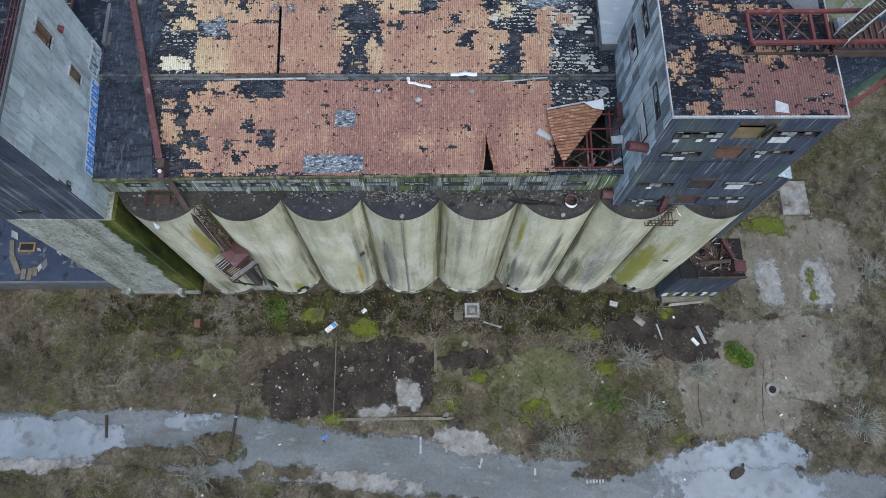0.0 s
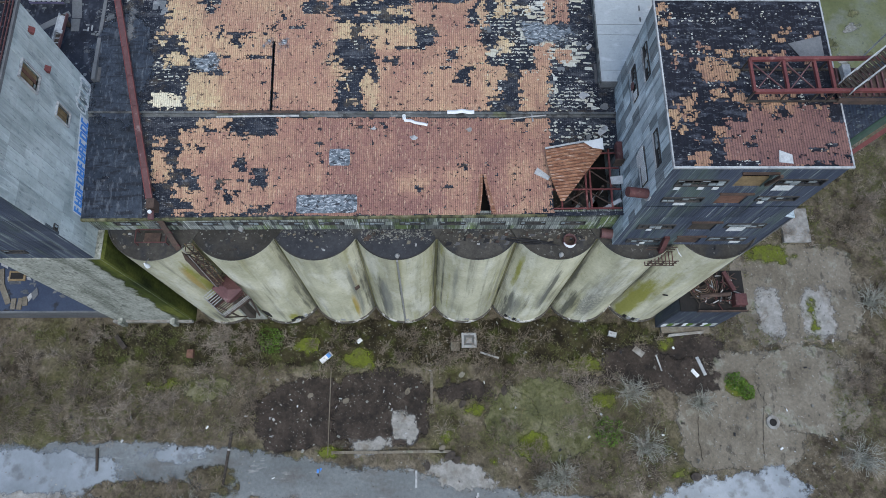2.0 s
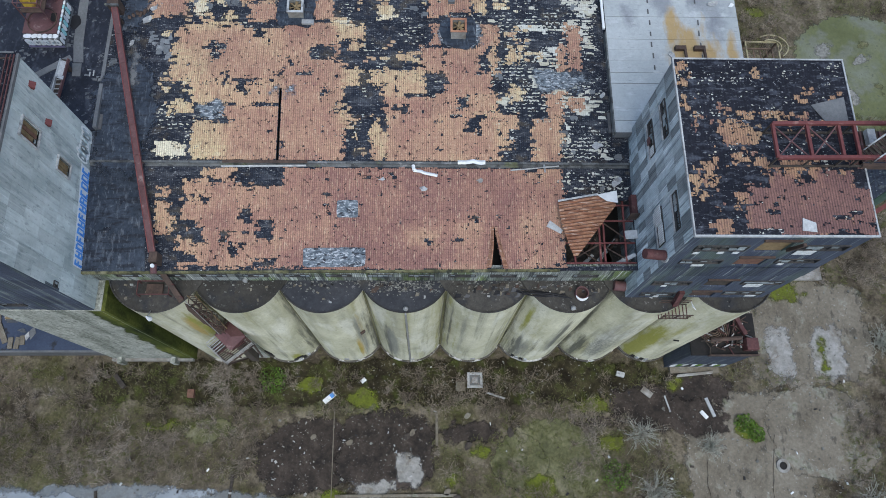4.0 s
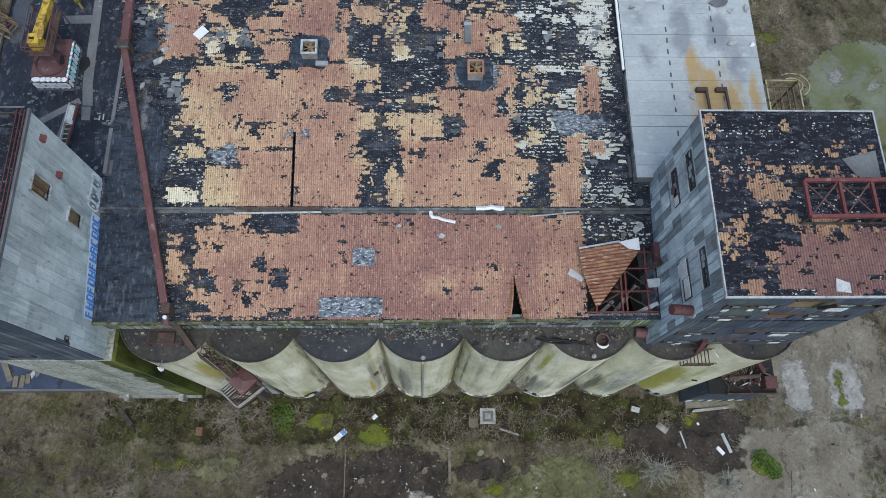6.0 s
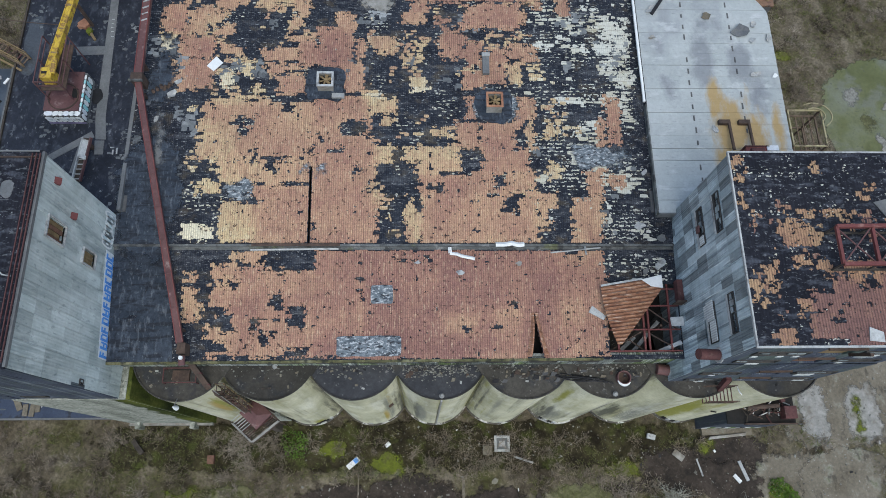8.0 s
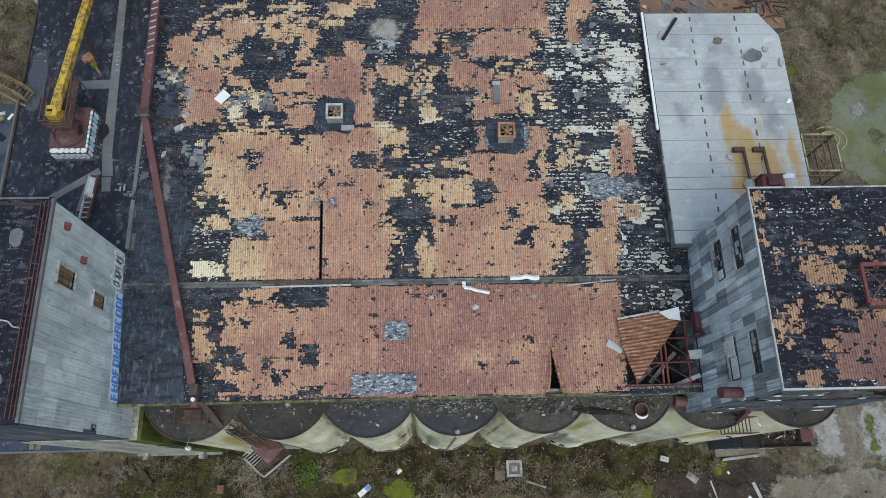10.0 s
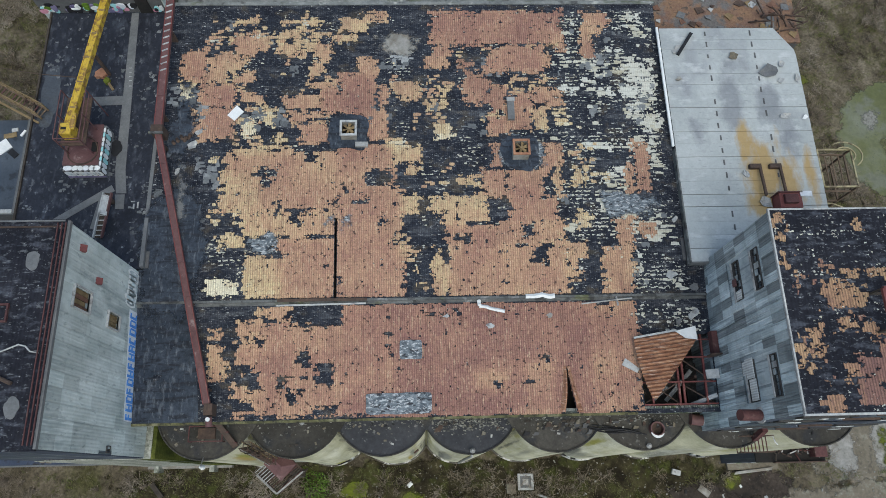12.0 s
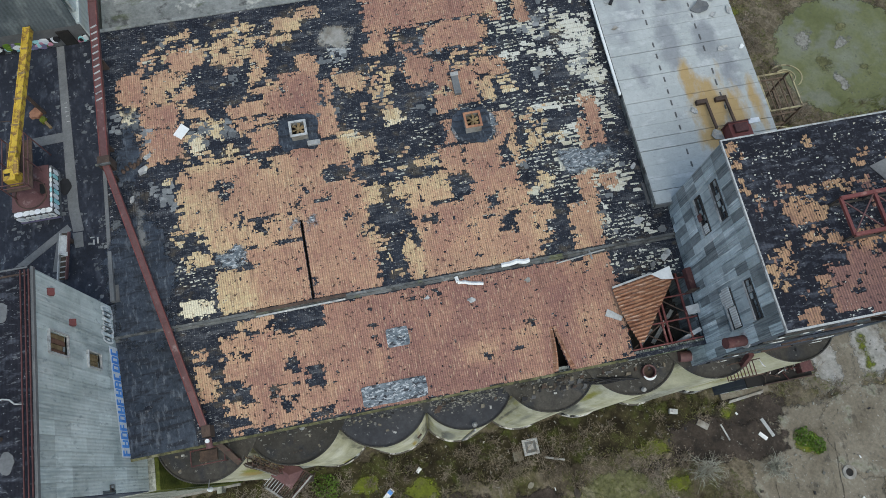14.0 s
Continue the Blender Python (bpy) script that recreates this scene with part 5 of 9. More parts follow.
# the first two are solid near-black plates that paint shaded openings
on_silo(1, -2.0, 3.4, 0.8, 1.9, 0.12, "hatch_door", M_DARK, "near-black plate painted as the shade of an open hatch")
on_silo(1, -1.2, 1.6, 0.7, 0.6, 0.10, "hatch_door", M_DARK, "near-black plate painted as the shade of a wall opening")
on_silo(2, -1.62, 1.6, 0.5, 0.6, 0.08, "hatch_door", M_STEEL, "small grey steel hatch")
on_silo(4, -1.5, 1.6, 0.5, 0.6, 0.08, "hatch_door", M_STEEL, "small grey steel hatch")
on_silo(3, -1.5, 1.5, 0.5, 0.5, 0.08, "hatch_door", M_STEEL, "small grey steel hatch")
on_silo(2, -0.9, 12.5, 0.5, 0.7, 0.15, "bracket", M_RUST, "rusty bracket")
on_silo(7, -1.75, 12.0, 0.5, 0.2, 0.10, "bracket", M_DARK, "dark bracket")
for k in range(7):
    x = SILO_X[k] + 3.375
    w = (0.16, 0.2, 0.3, 0.5, 0.35, 0.25, 0.3)[k]
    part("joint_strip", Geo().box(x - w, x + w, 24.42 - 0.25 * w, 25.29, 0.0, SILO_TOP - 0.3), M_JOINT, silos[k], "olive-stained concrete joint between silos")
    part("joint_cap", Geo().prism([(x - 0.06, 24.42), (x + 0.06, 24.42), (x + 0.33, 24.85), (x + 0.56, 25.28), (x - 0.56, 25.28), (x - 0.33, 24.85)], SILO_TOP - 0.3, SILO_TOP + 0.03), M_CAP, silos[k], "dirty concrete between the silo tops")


# spray-painted marks at the feet, kept as plain bars
for k, a0 in ((1, -1.35), (7, -2.05), (5, -2.1)):
    for i in range(4):
        on_silo(k, a0 + 0.13 * i, 1.0, 0.34, 0.8, 0.11, "painted_mark", M_PARAPET if i % 2 else M_BLACK, "unreadable spray-painted mark")
# lamps and vents standing at the silo edges
for k, dx, dy in ((3, 0.1, -3.55), (5, 0.15, -3.5), (1, 0.6, -1.2)):
    x, y = SILO_X[k] + dx, SILO_Y + dy
    ob = thing("vent_pipe", (x, y, SILO_TOP - 0.12), "short pale vent pipe with a domed cap on a silo top", "vent pipe", "silo vents")
    part("pipe", Geo().tube((x, y, SILO_TOP - 0.12), (x, y, SILO_TOP + 0.35), 0.12, 10), M_STEEL, ob)
    part("cap", Geo().tube((x, y, SILO_TOP + 0.35), (x, y, SILO_TOP + 0.55), 0.21, 12, 0.08), M_STEEL, ob)

# rubble spilled on the silo tops below the eaves
rng = random.Random(23)
for k, n in ((2, 70), (3, 300), (4, 60), (5, 90), (1, 30)):
    g = Geo()
    for i in range(n):
        a, d = rng.uniform(math.pi * 1.05, math.pi * 1.95), rng.uniform(0.8, 3.2) if k != 3 else rng.uniform(0.6, 2.6)
        x, y = SILO_X[k] + rng.uniform(-3.2, 3.2), 25.2 - abs(rng.gauss(0, 0.55 if k == 3 else 0.4))
        if math.hypot(x - SILO_X[k], y - SILO_Y) > SILO_R - 0.35:
            continue
        s = rng.uniform(0.02, 0.075)
        g.beam((x - s, y, SILO_TOP - 0.1), (x + s * rng.uniform(0.5, 1.5), y + rng.uniform(-s, s), SILO_TOP - 0.08 + rng.uniform(0, s)), s * 1.4, s)
    part("rubble", g, M_RUBBLE, silos[k], "pale rubble spilled below the eaves")["kind"] = "stuff"

# ---- concrete bin block at the west end ----
block = thing("bin_block", (-30.8, 26, 0), "square mottled concrete bin block, mossy towards the silos", "concrete block")
part("wall", Geo().box(-35.0, -26.4, 22.75, 33.0, 0.0, 23.8), M_BLOCK, block)
part("corner_wall", Geo().box(-26.4, -26.1, 22.76, 29.0, 0.0, 23.75), M_MOSSWALL, block, "dark wet concrete overgrown with moss")
spread("moss_film", -30.6, -26.38, 0.1, 23.75, 0.2, lambda u, v: 1.15 - (-26.4 - u) * (0.62 + 0.5 * v / 24) + 0.5 * noise.noise((u * 0.8, v * 0.25, 3.0)), lambda u, v: (u, 22.735, v), M_MOSSWALL, block, "dark green moss creeping over the concrete")
part("plinth", Geo().box(-35.2, -26.3, 22.5, 22.75, 0.0, 0.7), M_PALE_SLAB, block)
for x in (-34.0, -28.2):
    part("pilaster", Geo().box(x - 0.25, x + 0.25, 22.1, 22.75, 0.0, 1.6), M_BLOCK, block)

# ---- headhouse over the silos, with its two roofs ----
house = thing("headhouse", (-6, 40, 0), "long steel-clad headhouse over the silos with two patched roofs", "industrial building")
holes = [(-24.9 + 3.3 * k, -24.9 + 3.3 * k + 2.1, 25.0, 25.7) for k in range(12)]
front = wall("wall_south", "y", 25.3, 0.25, -26.86, 16.0, 23.9, 26.75, holes, M_WALLDARK, house)
siding(front, "y", 25.3, -1, -26.86, 16.0, 23.95, 24.95, 1.06, 1.0, holes, M_SIDING_GREEN)
siding(front, "y", 25.3, -1, -26.86, 16.0, 25.75, 26.85, 1.06, 1.1, holes, M_SIDING_GREEN)
for a, b in [(-26.86, holes[0][0])] + [(p[1], q[0]) for p, q in zip(holes, holes[1:])] + [(holes[-1][1], 16.0)]:
    siding(front, "y", 25.3, -1, a, b, 24.97, 25.73, 0.6, 0.76, [], M_SIDING_GREEN)
g = Geo()
g.prism([(-26.86, 25.3), (16.0, 25.3), (16.0, 25.5), (-26.86, 25.5)], 26.75, lambda x, y: lower_z(x, y) - 0.16)
part("eaves_beam", g, M_SIDING_GREEN, house, "algae-stained eaves fascia")
for k, h in enumerate(holes):
    window(house, "y", 25.3, -1, *h, 5, 2, 0.55, 100 + k)
part("wall_back", Geo().box(-26.4, 14.6, 59.3, 59.55, 0, 28.9), M_WALLDARK, house)
part("wall_west", Geo().box(-26.4, -26.15, 36.3, 59.3, 0, 28.9), M_WALLDARK, house)
part("wall_east", Geo().box(14.35, 14.6, 36.3, 59.3, 0, 28.9), M_WALLDARK, house)
# near-black colour puts the shade under the roof into floor and wall
part("deck", Geo().box(-26.15, 16.0, 25.6, 36.0, 23.5, 23.85), M_DARK, house, "concrete floor over the bins, coloured near black for the shade inside")
part("inner_wall", Geo().box(-26.15, 14.3, 33.75, 33.95, 23.85, 28.1), M_DARK, house)

# lower roof: felt on boards, with the hole by the tower left open
HOLE = (10.45, 15.9, 25.3, 30.7)
g = Geo()
TEAR = (4.55, 5.65, 25.15, 28.5)


def in_tear(x, y):
    """A split that opens towards the eaves."""
    f = (28.5 - y) / 3.35
    return 0 < f <= 1.01 and 4.88 - 0.28 * f ** 2.2 - 0.02 < x < 4.95 + 0.6 * f ** 1.3


for a, b, c, d in wall_grid(-26.86, 16.0, 25.0, 33.6, [HOLE, TEAR]):
    g.prism([(a, c), (b, c), (b, d), (a, d)], lambda x, y: lower_z(x, y) - 0.15, lower_z)
for k in range(6):
    p, q = TEAR[2] + 3.35 * k / 6, TEAR[2] + 3.35 * (k + 1) / 6
    fp, fq = 1 - k / 6, 1 - (k + 1) / 6
    for ring in ([(4.55, p), (4.88 - 0.28 * fp ** 2.2, p), (4.88 - 0.28 * fq ** 2.2, q), (4.55, q)], [(4.95 + 0.6 * fp ** 1.3, p), (5.65, p), (5.65, q), (4.95 + 0.6 * fq ** 1.3, q)]):
        g.prism(ring, lambda x, y: lower_z(x, y) - 0.15, lower_z)
part("lower_roof", g, M_FELT, house, "black bitumen felt, torn open beside the tower")
g = Geo()
g.prism([(-26.9, 25.05), (-22.0, 25.05), (-22.6, 33.55), (-26.9, 33.55)], lambda x, y: lower_z(x, y) - 0.05, lambda x, y: lower_z(x, y) + 0.02)
part("west_strip", g, M_FELT_GREY, house, "worn grey felt strip beside the conveyor")
g = Geo()
for a, b in ((-26.86, 9.9), ):
    g.prism([(a, 24.93), (b, 24.93), (b, 25.1), (a, 25.1)], lambda x, y: lower_z(x, y) - 0.22, lambda x, y: lower_z(x, y) + 0.06)
part("gutter", g, M_JOINT, house, "bent olive-stained eaves trim")
covering("lower_covering", -22.2, 12.0, 25.1, 33.5, lower_z, [(*r[:4], r[4] * 0.8) for r in SHEETS_LOW] + [(8.3, 10.6, 25.0, 33.3, 0.28)], BARE_LOW, [HOLE, in_tear], house, 0.36, 3, holes=0.5, shrink=0.06)
shards("loose_covering_scatter", 16, [(9.9, 15.9, 30.8, 33.3, 0.95, -0.3)], lower_z, house, 4, (0.06, 0.35), (0.04, 0.16), M_SHARD, "bleached and tan shards of roof covering")
M_FLAP = mat("rusted_corrugated_sheet", [(0.15, 0.065, 0.04), (0.27, 0.135, 0.08), (0.36, 0.21, 0.13)], 1.6, (0.5, 2.0, 1), rough=0.85, bump=0.3, grain=8, fine=0.35, stains=[((0.50, 0.38, 0.30), 3.0, (0.35, 3.0, 1), 0.56, 0.64, 0.7), ((0.07, 0.03, 0.02), 3.5, (0.6, 1.5, 1), 0.6, 0.68, 0.8)])
M_REPAIR = mat("grey_repair_felt", [(0.05, 0.065, 0.08), (0.20, 0.23, 0.25)], 2.5, (0.8, 1.4, 1), rough=0.8, bump=0.2, stains=[((0.02, 0.02, 0.025), 2.6, (0.8, 1.6, 1), 0.54, 0.60, 0.9), ((0.52, 0.54, 0.55), 4.0, (0.8, 1.6, 1), 0.54, 0.60, 0.7)])
for (a, b, c, d) in ((-9.9, -5.1, 25.35, 26.85), (-7.4, -5.75, 29.25, 30.65)):
    g = Geo()
    g.prism([(x, y) for x, y in blob_ring((a + b) / 2, (c + d) / 2, (b - a) / 2, (d - c) / 2, a, 0, 0.05, 96, 14)], lambda x, y: lower_z(x, y) - 0.02, lambda x, y: lower_z(x, y) + 0.10)
    part("repair_patch", g, M_REPAIR, house, "grey and white flaking repair patch")

# step between the roofs
part("roof_step", Geo().box(-26.86, 16.0, 33.6, 33.78, 27.9, 28.5), M_STEP, house, "grey metal flashing between the roofs")
g = Geo()
g.prism([(-26.86, 33.4), (16.0, 33.4), (16.0, 33.62), (-26.86, 33.62)], lambda x, y: lower_z(x, y) - 0.02, lambda x, y: lower_z(x, y) + 0.06)
part("flashing", g, M_STEP, house, "grey metal valley flashing")
# upper roof
g = Geo()
for c, d in ((33.78, 40.7), (40.7, 59.5)):
    for a, b, in ((-26.4, -12.30), (-12.14, 14.6)) if c < 40 else ((-26.4, 14.6),):
        g.prism([(a, c), (b, c), (b, d), (a, d)], lambda x, y: upper_z(x, y) - 0.2, upper_z)
g.prism([(14.6, 33.78), (16.0, 33.78), (16.0, 36.0), (14.6, 36.0)], lambda x, y: upper_z(x, y) - 0.2, upper_z)
part("upper_roof", g, M_FELT, house, "black bitumen felt with white flaking specks")
part("slit_floor", Geo().box(-12.5, -11.9, 33.8, 40.7, 27.6, 27.7), M_DARK, house)
g = Geo()
g.prism([(-26.9, 33.8), (-26.3, 33.8), (-26.3, 36.2), (-26.9, 36.2)], lambda x, y: upper_z(x, y) - 0.3, lambda x, y: upper_z(x, y) + 0.02)
g.prism([(-26.3, 33.85), (-22.3, 33.85), (-25.6, 47.0), (-26.3, 47.0)], lambda x, y: upper_z(x, y) - 0.05, lambda x, y: upper_z(x, y) + 0.02)
part("west_strip", g, M_FELT_GREY, house, "worn grey felt strip beside the conveyor")
SLIT = (-12.32, -12.12, 33.8, 40.0)


def near_fan(x, y):
    """The bare felt round the roof fans."""
    return max(abs(x + 11.2), abs(y - 47.1)) < 1.15 or max(abs(x - 2.3), abs(y - 45.4)) < 1.45


covering("upper_covering", -25.6, 14.4, 33.9, 59.2, upper_z, SHEETS_NW + SHEETS_NORTH + SHEETS_NE + SHEETS_EAST + SHEETS_SW + SHEETS_SE, BARE_UPPER, [SLIT, near_fan], house, 0.42, 7, holes=0.5, shrink=0.16)
covering("pale_covering", 4.0, 14.6, 34.2, 59.0, upper_z, SHEETS_PALE, [], [], house, 0.55, 12, 0.02, holes=0.24, shrink=0.16, material=M_SHARD, step=(0.11, 0.1))
shards("tan_covering_scatter", 11, [(-9.0, -3.0, 34.0, 54.0, 0.62, 0.1), (-24.0, -12.0, 46.0, 59.0, 0.6, 0.08), (-4.0, 7.0, 45.0, 59.0, 0.6, 0.1), (-22.4, -19.4, 34.0, 47.0, 0.75, 0.3), (4.5, 11.0, 34.5, 50.0, 0.75, 0.2)], upper_z, house, 6, (0.12, 0.7), (0.12, 0.3), M_SHEET, "tan shards of roof covering")
shards("pale_covering_scatter", 15, [(5.0, 14.4, 37.0, 59.2, 0.75, 0.14), (7.5, 14.5, 34.0, 40.0, 0.8, 0.2), (-22.4, -20.4, 34.0, 47.0, 0.7, 0.42), (-24.0, -10.0, 54.0, 59.0, 0.75, 0.4)], upper_z, house, 8, (0.1, 0.8), (0.07, 0.3), M_SHARD, "bleached cream shards of roof covering")
shards("grey_scrap_scatter", 12, [(-26.2, -20.6, 41.0, 53.0, 0.55, 0.0), (-24.2, -22.2, 37.0, 44.0, 0.35, 0.25), (-8.0, -5.0, 53.0, 57.0, 0.8, -0.1), (4.0, 14.0, 34.0, 58.0, 0.5, 0.3), (-24.0, 4.0, 44.0, 58.0, 0.4, 0.35)], upper_z, house, 11, (0.15, 0.7), (0.1, 0.5), M_GREYSHARD, "grey torn felt scraps")
shards("paint_fleck_scatter", 11, [(-22.6, 14.4, 34.0, 59.2, 0.75, 0.13), (5.0, 14.4, 34.0, 59.0, 0.9, -0.25), (10.4, 15.9, 34.0, 36.0, 0.9, -0.3)], upper_z, house, 9, (0.05, 0.3), (0.03, 0.1), M_SHARD, "white flecks of old paint on the felt", 0.008)
# gaping joint along the step, torn sheets and pale scraps
def sheet(name, corners, t, material, label, cat="sheet metal"):
    return alone(name, Geo().slab(corners, t), material, label, cat)


def crumpled(name, x, y, s, turn, zf, material, label, cat="scrap"):
    """A bent torn sheet: an uneven fan with raised edges and a little thickness."""
    rng = random.Random(round(x * 71 + y * 37))
    n, g = 9, Geo()
    for lift in (0.06, 0.02):
        g.v.append((x, y, zf(x, y) + lift + 0.03))
        rng.seed(round(x * 71 + y * 37))
        for i in range(n):
            a = 2 * math.pi * i / n
            r = s * rng.uniform(0.55, 1.15)
            p, q = r * math.cos(a), 0.62 * r * math.sin(a)
            px, py = x + p * math.cos(turn) - q * math.sin(turn), y + p * math.sin(turn) + q * math.cos(turn)
            g.v.append((px, py, zf(px, py) + lift + rng.uniform(0.0, 0.28) * s))
    for i in range(n):
        j = (i + 1) % n
        g.f += [(0, 1 + i, 1 + j), (n + 1, n + 2 + j, n + 2 + i), (1 + j, 1 + i, n + 2 + i, n + 2 + j)]
    return alone(name, g, material, label, cat)


def on_up(x, y, dz=0.06):
    return (x, y, upper_z(x, y) + dz)


def on_low(x, y, dz=0.07):
    return (x, y, lower_z(x, y) + dz)


sheet("loose_flashing", [on_low(-16.6, 33.3, 0.12), on_low(-9.9, 33.35, 0.2), on_low(-9.9, 33.45, 0.3), on_low(-16.6, 33.4, 0.2)], 0.03, M_PARAPET, "long bent strip of pale flashing along the roof step")
sheet("loose_flashing", [(-16.5, 33.6, 28.53), (-9.8, 33.6, 28.53), (-9.8, 33.82, 28.56), (-16.5, 33.82, 28.56)], 0.03, M_RUST, "rusted dark strip along the roof step")
for x0, y0, x1, y1, w, label in ((-1.45, 33.6, -1.38, 33.0, 0.28, "crumpled white flashing hanging over the step"), (-1.4, 33.1, 0.5, 32.6, 0.26, "crumpled white flashing hanging over the step"), (2.1, 33.72, 4.3, 33.76, 0.36, "torn white pipe insulation lying along the step"),
                              (6.3, 33.1, 10.2, 33.5, 0.12, "thin pale batten lying along the step"), (9.0, 33.6, 9.1, 32.9, 0.15, "thin pale batten lying along the step")):
    d = Vector((x1 - x0, y1 - y0, 0)).normalized()
    n = Vector((-d.y, d.x, 0)) * w / 2
    z = lower_z(x0, y0) + 0.2 if y0 < 33.7 else 28.6
    g = Geo()
    m = 7
    for i in range(m + 1):
        f = i / m
        wob = 0.12 * noise.noise((x0 * 3 + f * 5, y0, 1.0))
        p = Vector((x0 + (x1 - x0) * f, y0 + (y1 - y0) * f + 0.2 * noise.noise((x0 + f * 3.1, 7.0, y0)) * (w > 0.2), z + wob))
        g.v += [tuple(p - n * (1 + 2 * wob)), tuple(p + Vector((0, 0, 0.12))), tuple(p + n)]
        if i:
            k = 3 * i
            g.f += [(k - 3, k, k + 1, k - 2), (k - 2, k + 1, k + 2, k - 1)]
    alone("torn_flashing", g, M_WHITE if w > 0.2 else M_PARAPET, label, "flashing")
sheet("loose_board", [on_up(-21.1, 48.9), on_up(-20.5, 48.4), on_up(-19.8, 49.2), on_up(-20.4, 49.8)], 0.04, M_WHITE, "square clean white board lying on the roof", "board")
sheet("scrap_sheet", [on_low(9.0, 28.5, .1), on_low(10.1, 27.9, .1), on_low(10.3, 28.2, .1), on_low(9.3, 29.0, .1)], 0.03, M_PARAPET, "pale scrap lying on the lower roof", "scrap")
sheet("scrap_sheet", [on_low(10.4, 29.9, .1), on_low(11.0, 29.8, .1), on_low(10.9, 30.5, .1), on_low(10.5, 30.6, .1)], 0.03, M_OCHRE, "pale tan scrap lying on the lower roof", "scrap")
for x, y, a, s, m in ((-3.9, 32.4, 0.4, 0.35, M_PARAPET), (3.9, 32.3, 0.2, 0.4, M_PALE_SLAB), (-0.6, 31.6, 0.1, 0.5, M_PARAPET), (-23.6, 46.2, 0.6, 0.7, M_STEEL), (-23.2, 47.4, 0.3, 0.5, M_STEEL), (-24.6, 44.0, 1.0, 0.4, M_STEEL), (14.0, 39.5, 0.8, 0.5, M_PARAPET), (13.2, 43.2, 0.2, 0.5, M_BLACK), (13.4, 35.2, 0.5, 0.7, M_PARAPET), (14.8, 32.2, 0.9, 0.8, M_PARAPET), (15.0, 34.2, 0.3, 0.6, M_WALKWAY), (13.6, 31.6, 1.2, 0.5, M_WALKWAY)):
    crumpled("scrap_sheet", x, y, 0.75 * s, a, lower_z if y < 33.5 else upper_z, m, "torn piece of sheet lying on the roof")


# ---- roof fans ----
def roof_fan(x, y, h, label):
    z = upper_z(x, y)
    ob = thing("roof_fan", (x, y, z), label, "roof fan", "roof fans")
    part("curb", Geo().prism(blob_ring(x, y, 1.45, 1.5, x, 0, 0.22, 40, 4), z - 0.02, z + 0.11), M_FELT_GREY, ob, "ragged grey felt collar")
    g = Geo()
    for a, b, c, d in ((-0.62, 0.62, -0.62, -0.54), (-0.62, 0.62, 0.54, 0.62), (-0.62, -0.54, -0.54, 0.54), (0.54, 0.62, -0.54, 0.54)):
        g.box(x + a, x + b, y + c, y + d, z, z + h)
    part("housing", g, M_PALE_SLAB, ob, "pale box housing")
    g = Geo()
    for a, b, c, d in ((-0.68, 0.68, -0.68, -0.5), (-0.68, 0.68, 0.5, 0.68), (-0.68, -0.5, -0.5, 0.5), (0.5, 0.68, -0.5, 0.5)):
        g.box(x + a, x + b, y + c, y + d, z + h, z + h + 0.07)
    part("rim", g, M_PARAPET if x < 0 else M_RUSTBRIGHT, ob, "worn rim")
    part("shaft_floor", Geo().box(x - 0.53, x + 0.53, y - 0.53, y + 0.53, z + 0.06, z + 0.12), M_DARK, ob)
    hub = part("hub", Geo().tube((x, y, z + h - 0.25), (x, y, z + h - 0.05), 0.12, 10), M_OCHRE, ob)
    for k in range(6):
        a = k * math.pi / 3 + 0.3
        c, s = math.cos(a), math.sin(a)
        part("blade", Geo().slab([(x + 0.1 * c - 0.07 * s, y + 0.1 * s + 0.07 * c, z + h - 0.1), (x + 0.1 * c + 0.07 * s, y + 0.1 * s - 0.07 * c, z + h - 0.2), (x + 0.5 * c + 0.12 * s, y + 0.5 * s - 0.12 * c, z + h - 0.22), (x + 0.5 * c - 0.12 * s, y + 0.5 * s + 0.12 * c, z + h - 0.08)][::-1], 0.02), M_OCHRE, hub)
    part("drive", Geo().box(x + 0.5, x + 1.5, y - 1.3, y - 0.9, z + 0.05, z + 0.3), M_STEEL, ob, "fallen grey louvre") if x < 0 else None


roof_fan(-11.3, 47.2, 0.9, "square roof fan with tan blades and rusty rim")
roof_fan(2.25, 45.3, 1.1, "square roof fan with tan blades and orange rim")
ob = thing("vent_box", (1.75, 48.9, 29.2), "narrow grey sheet metal vent box on the roof", "vent box")
part("box", Geo().box(1.45, 2.0, 48.2, 50.1, 29.15, 29.55), M_WALKWAY, ob)
part("lid", Geo().box(1.4, 2.05, 49.8, 50.15, 29.55, 29.63), M_STEEL, ob)

# ---- hole in the lower roof: steel frame below and the peeled sheet ----
ob = thing("roof_truss", (13, 28, 23.85), "bare red rusted roof steelwork seen through the torn roof", "steel frame")
for x in (12.9, 14.6):
    part("post", Geo().beam((x, 27.6, 23.85), (x, 27.6, 27.5), 0.18, 0.18), M_RUST, ob)
for x in (11.2, 13.2, 13.55, 15.2):
    part("rafter", Geo().beam((x, 25.5, lower_z(x, 25.5) - 0.3), (x, 30.9, lower_z(x, 30.9) - 0.3), 0.14, 0.2), M_RED, ob)
for y in (25.6, 27.2, 29.0, 30.3):
    part("purlin", Geo().beam((9.9, y, lower_z(9.9, y) - 0.12), (15.95, y, lower_z(15.9, y) - 0.12), 0.1, 0.12), M_RED, ob)
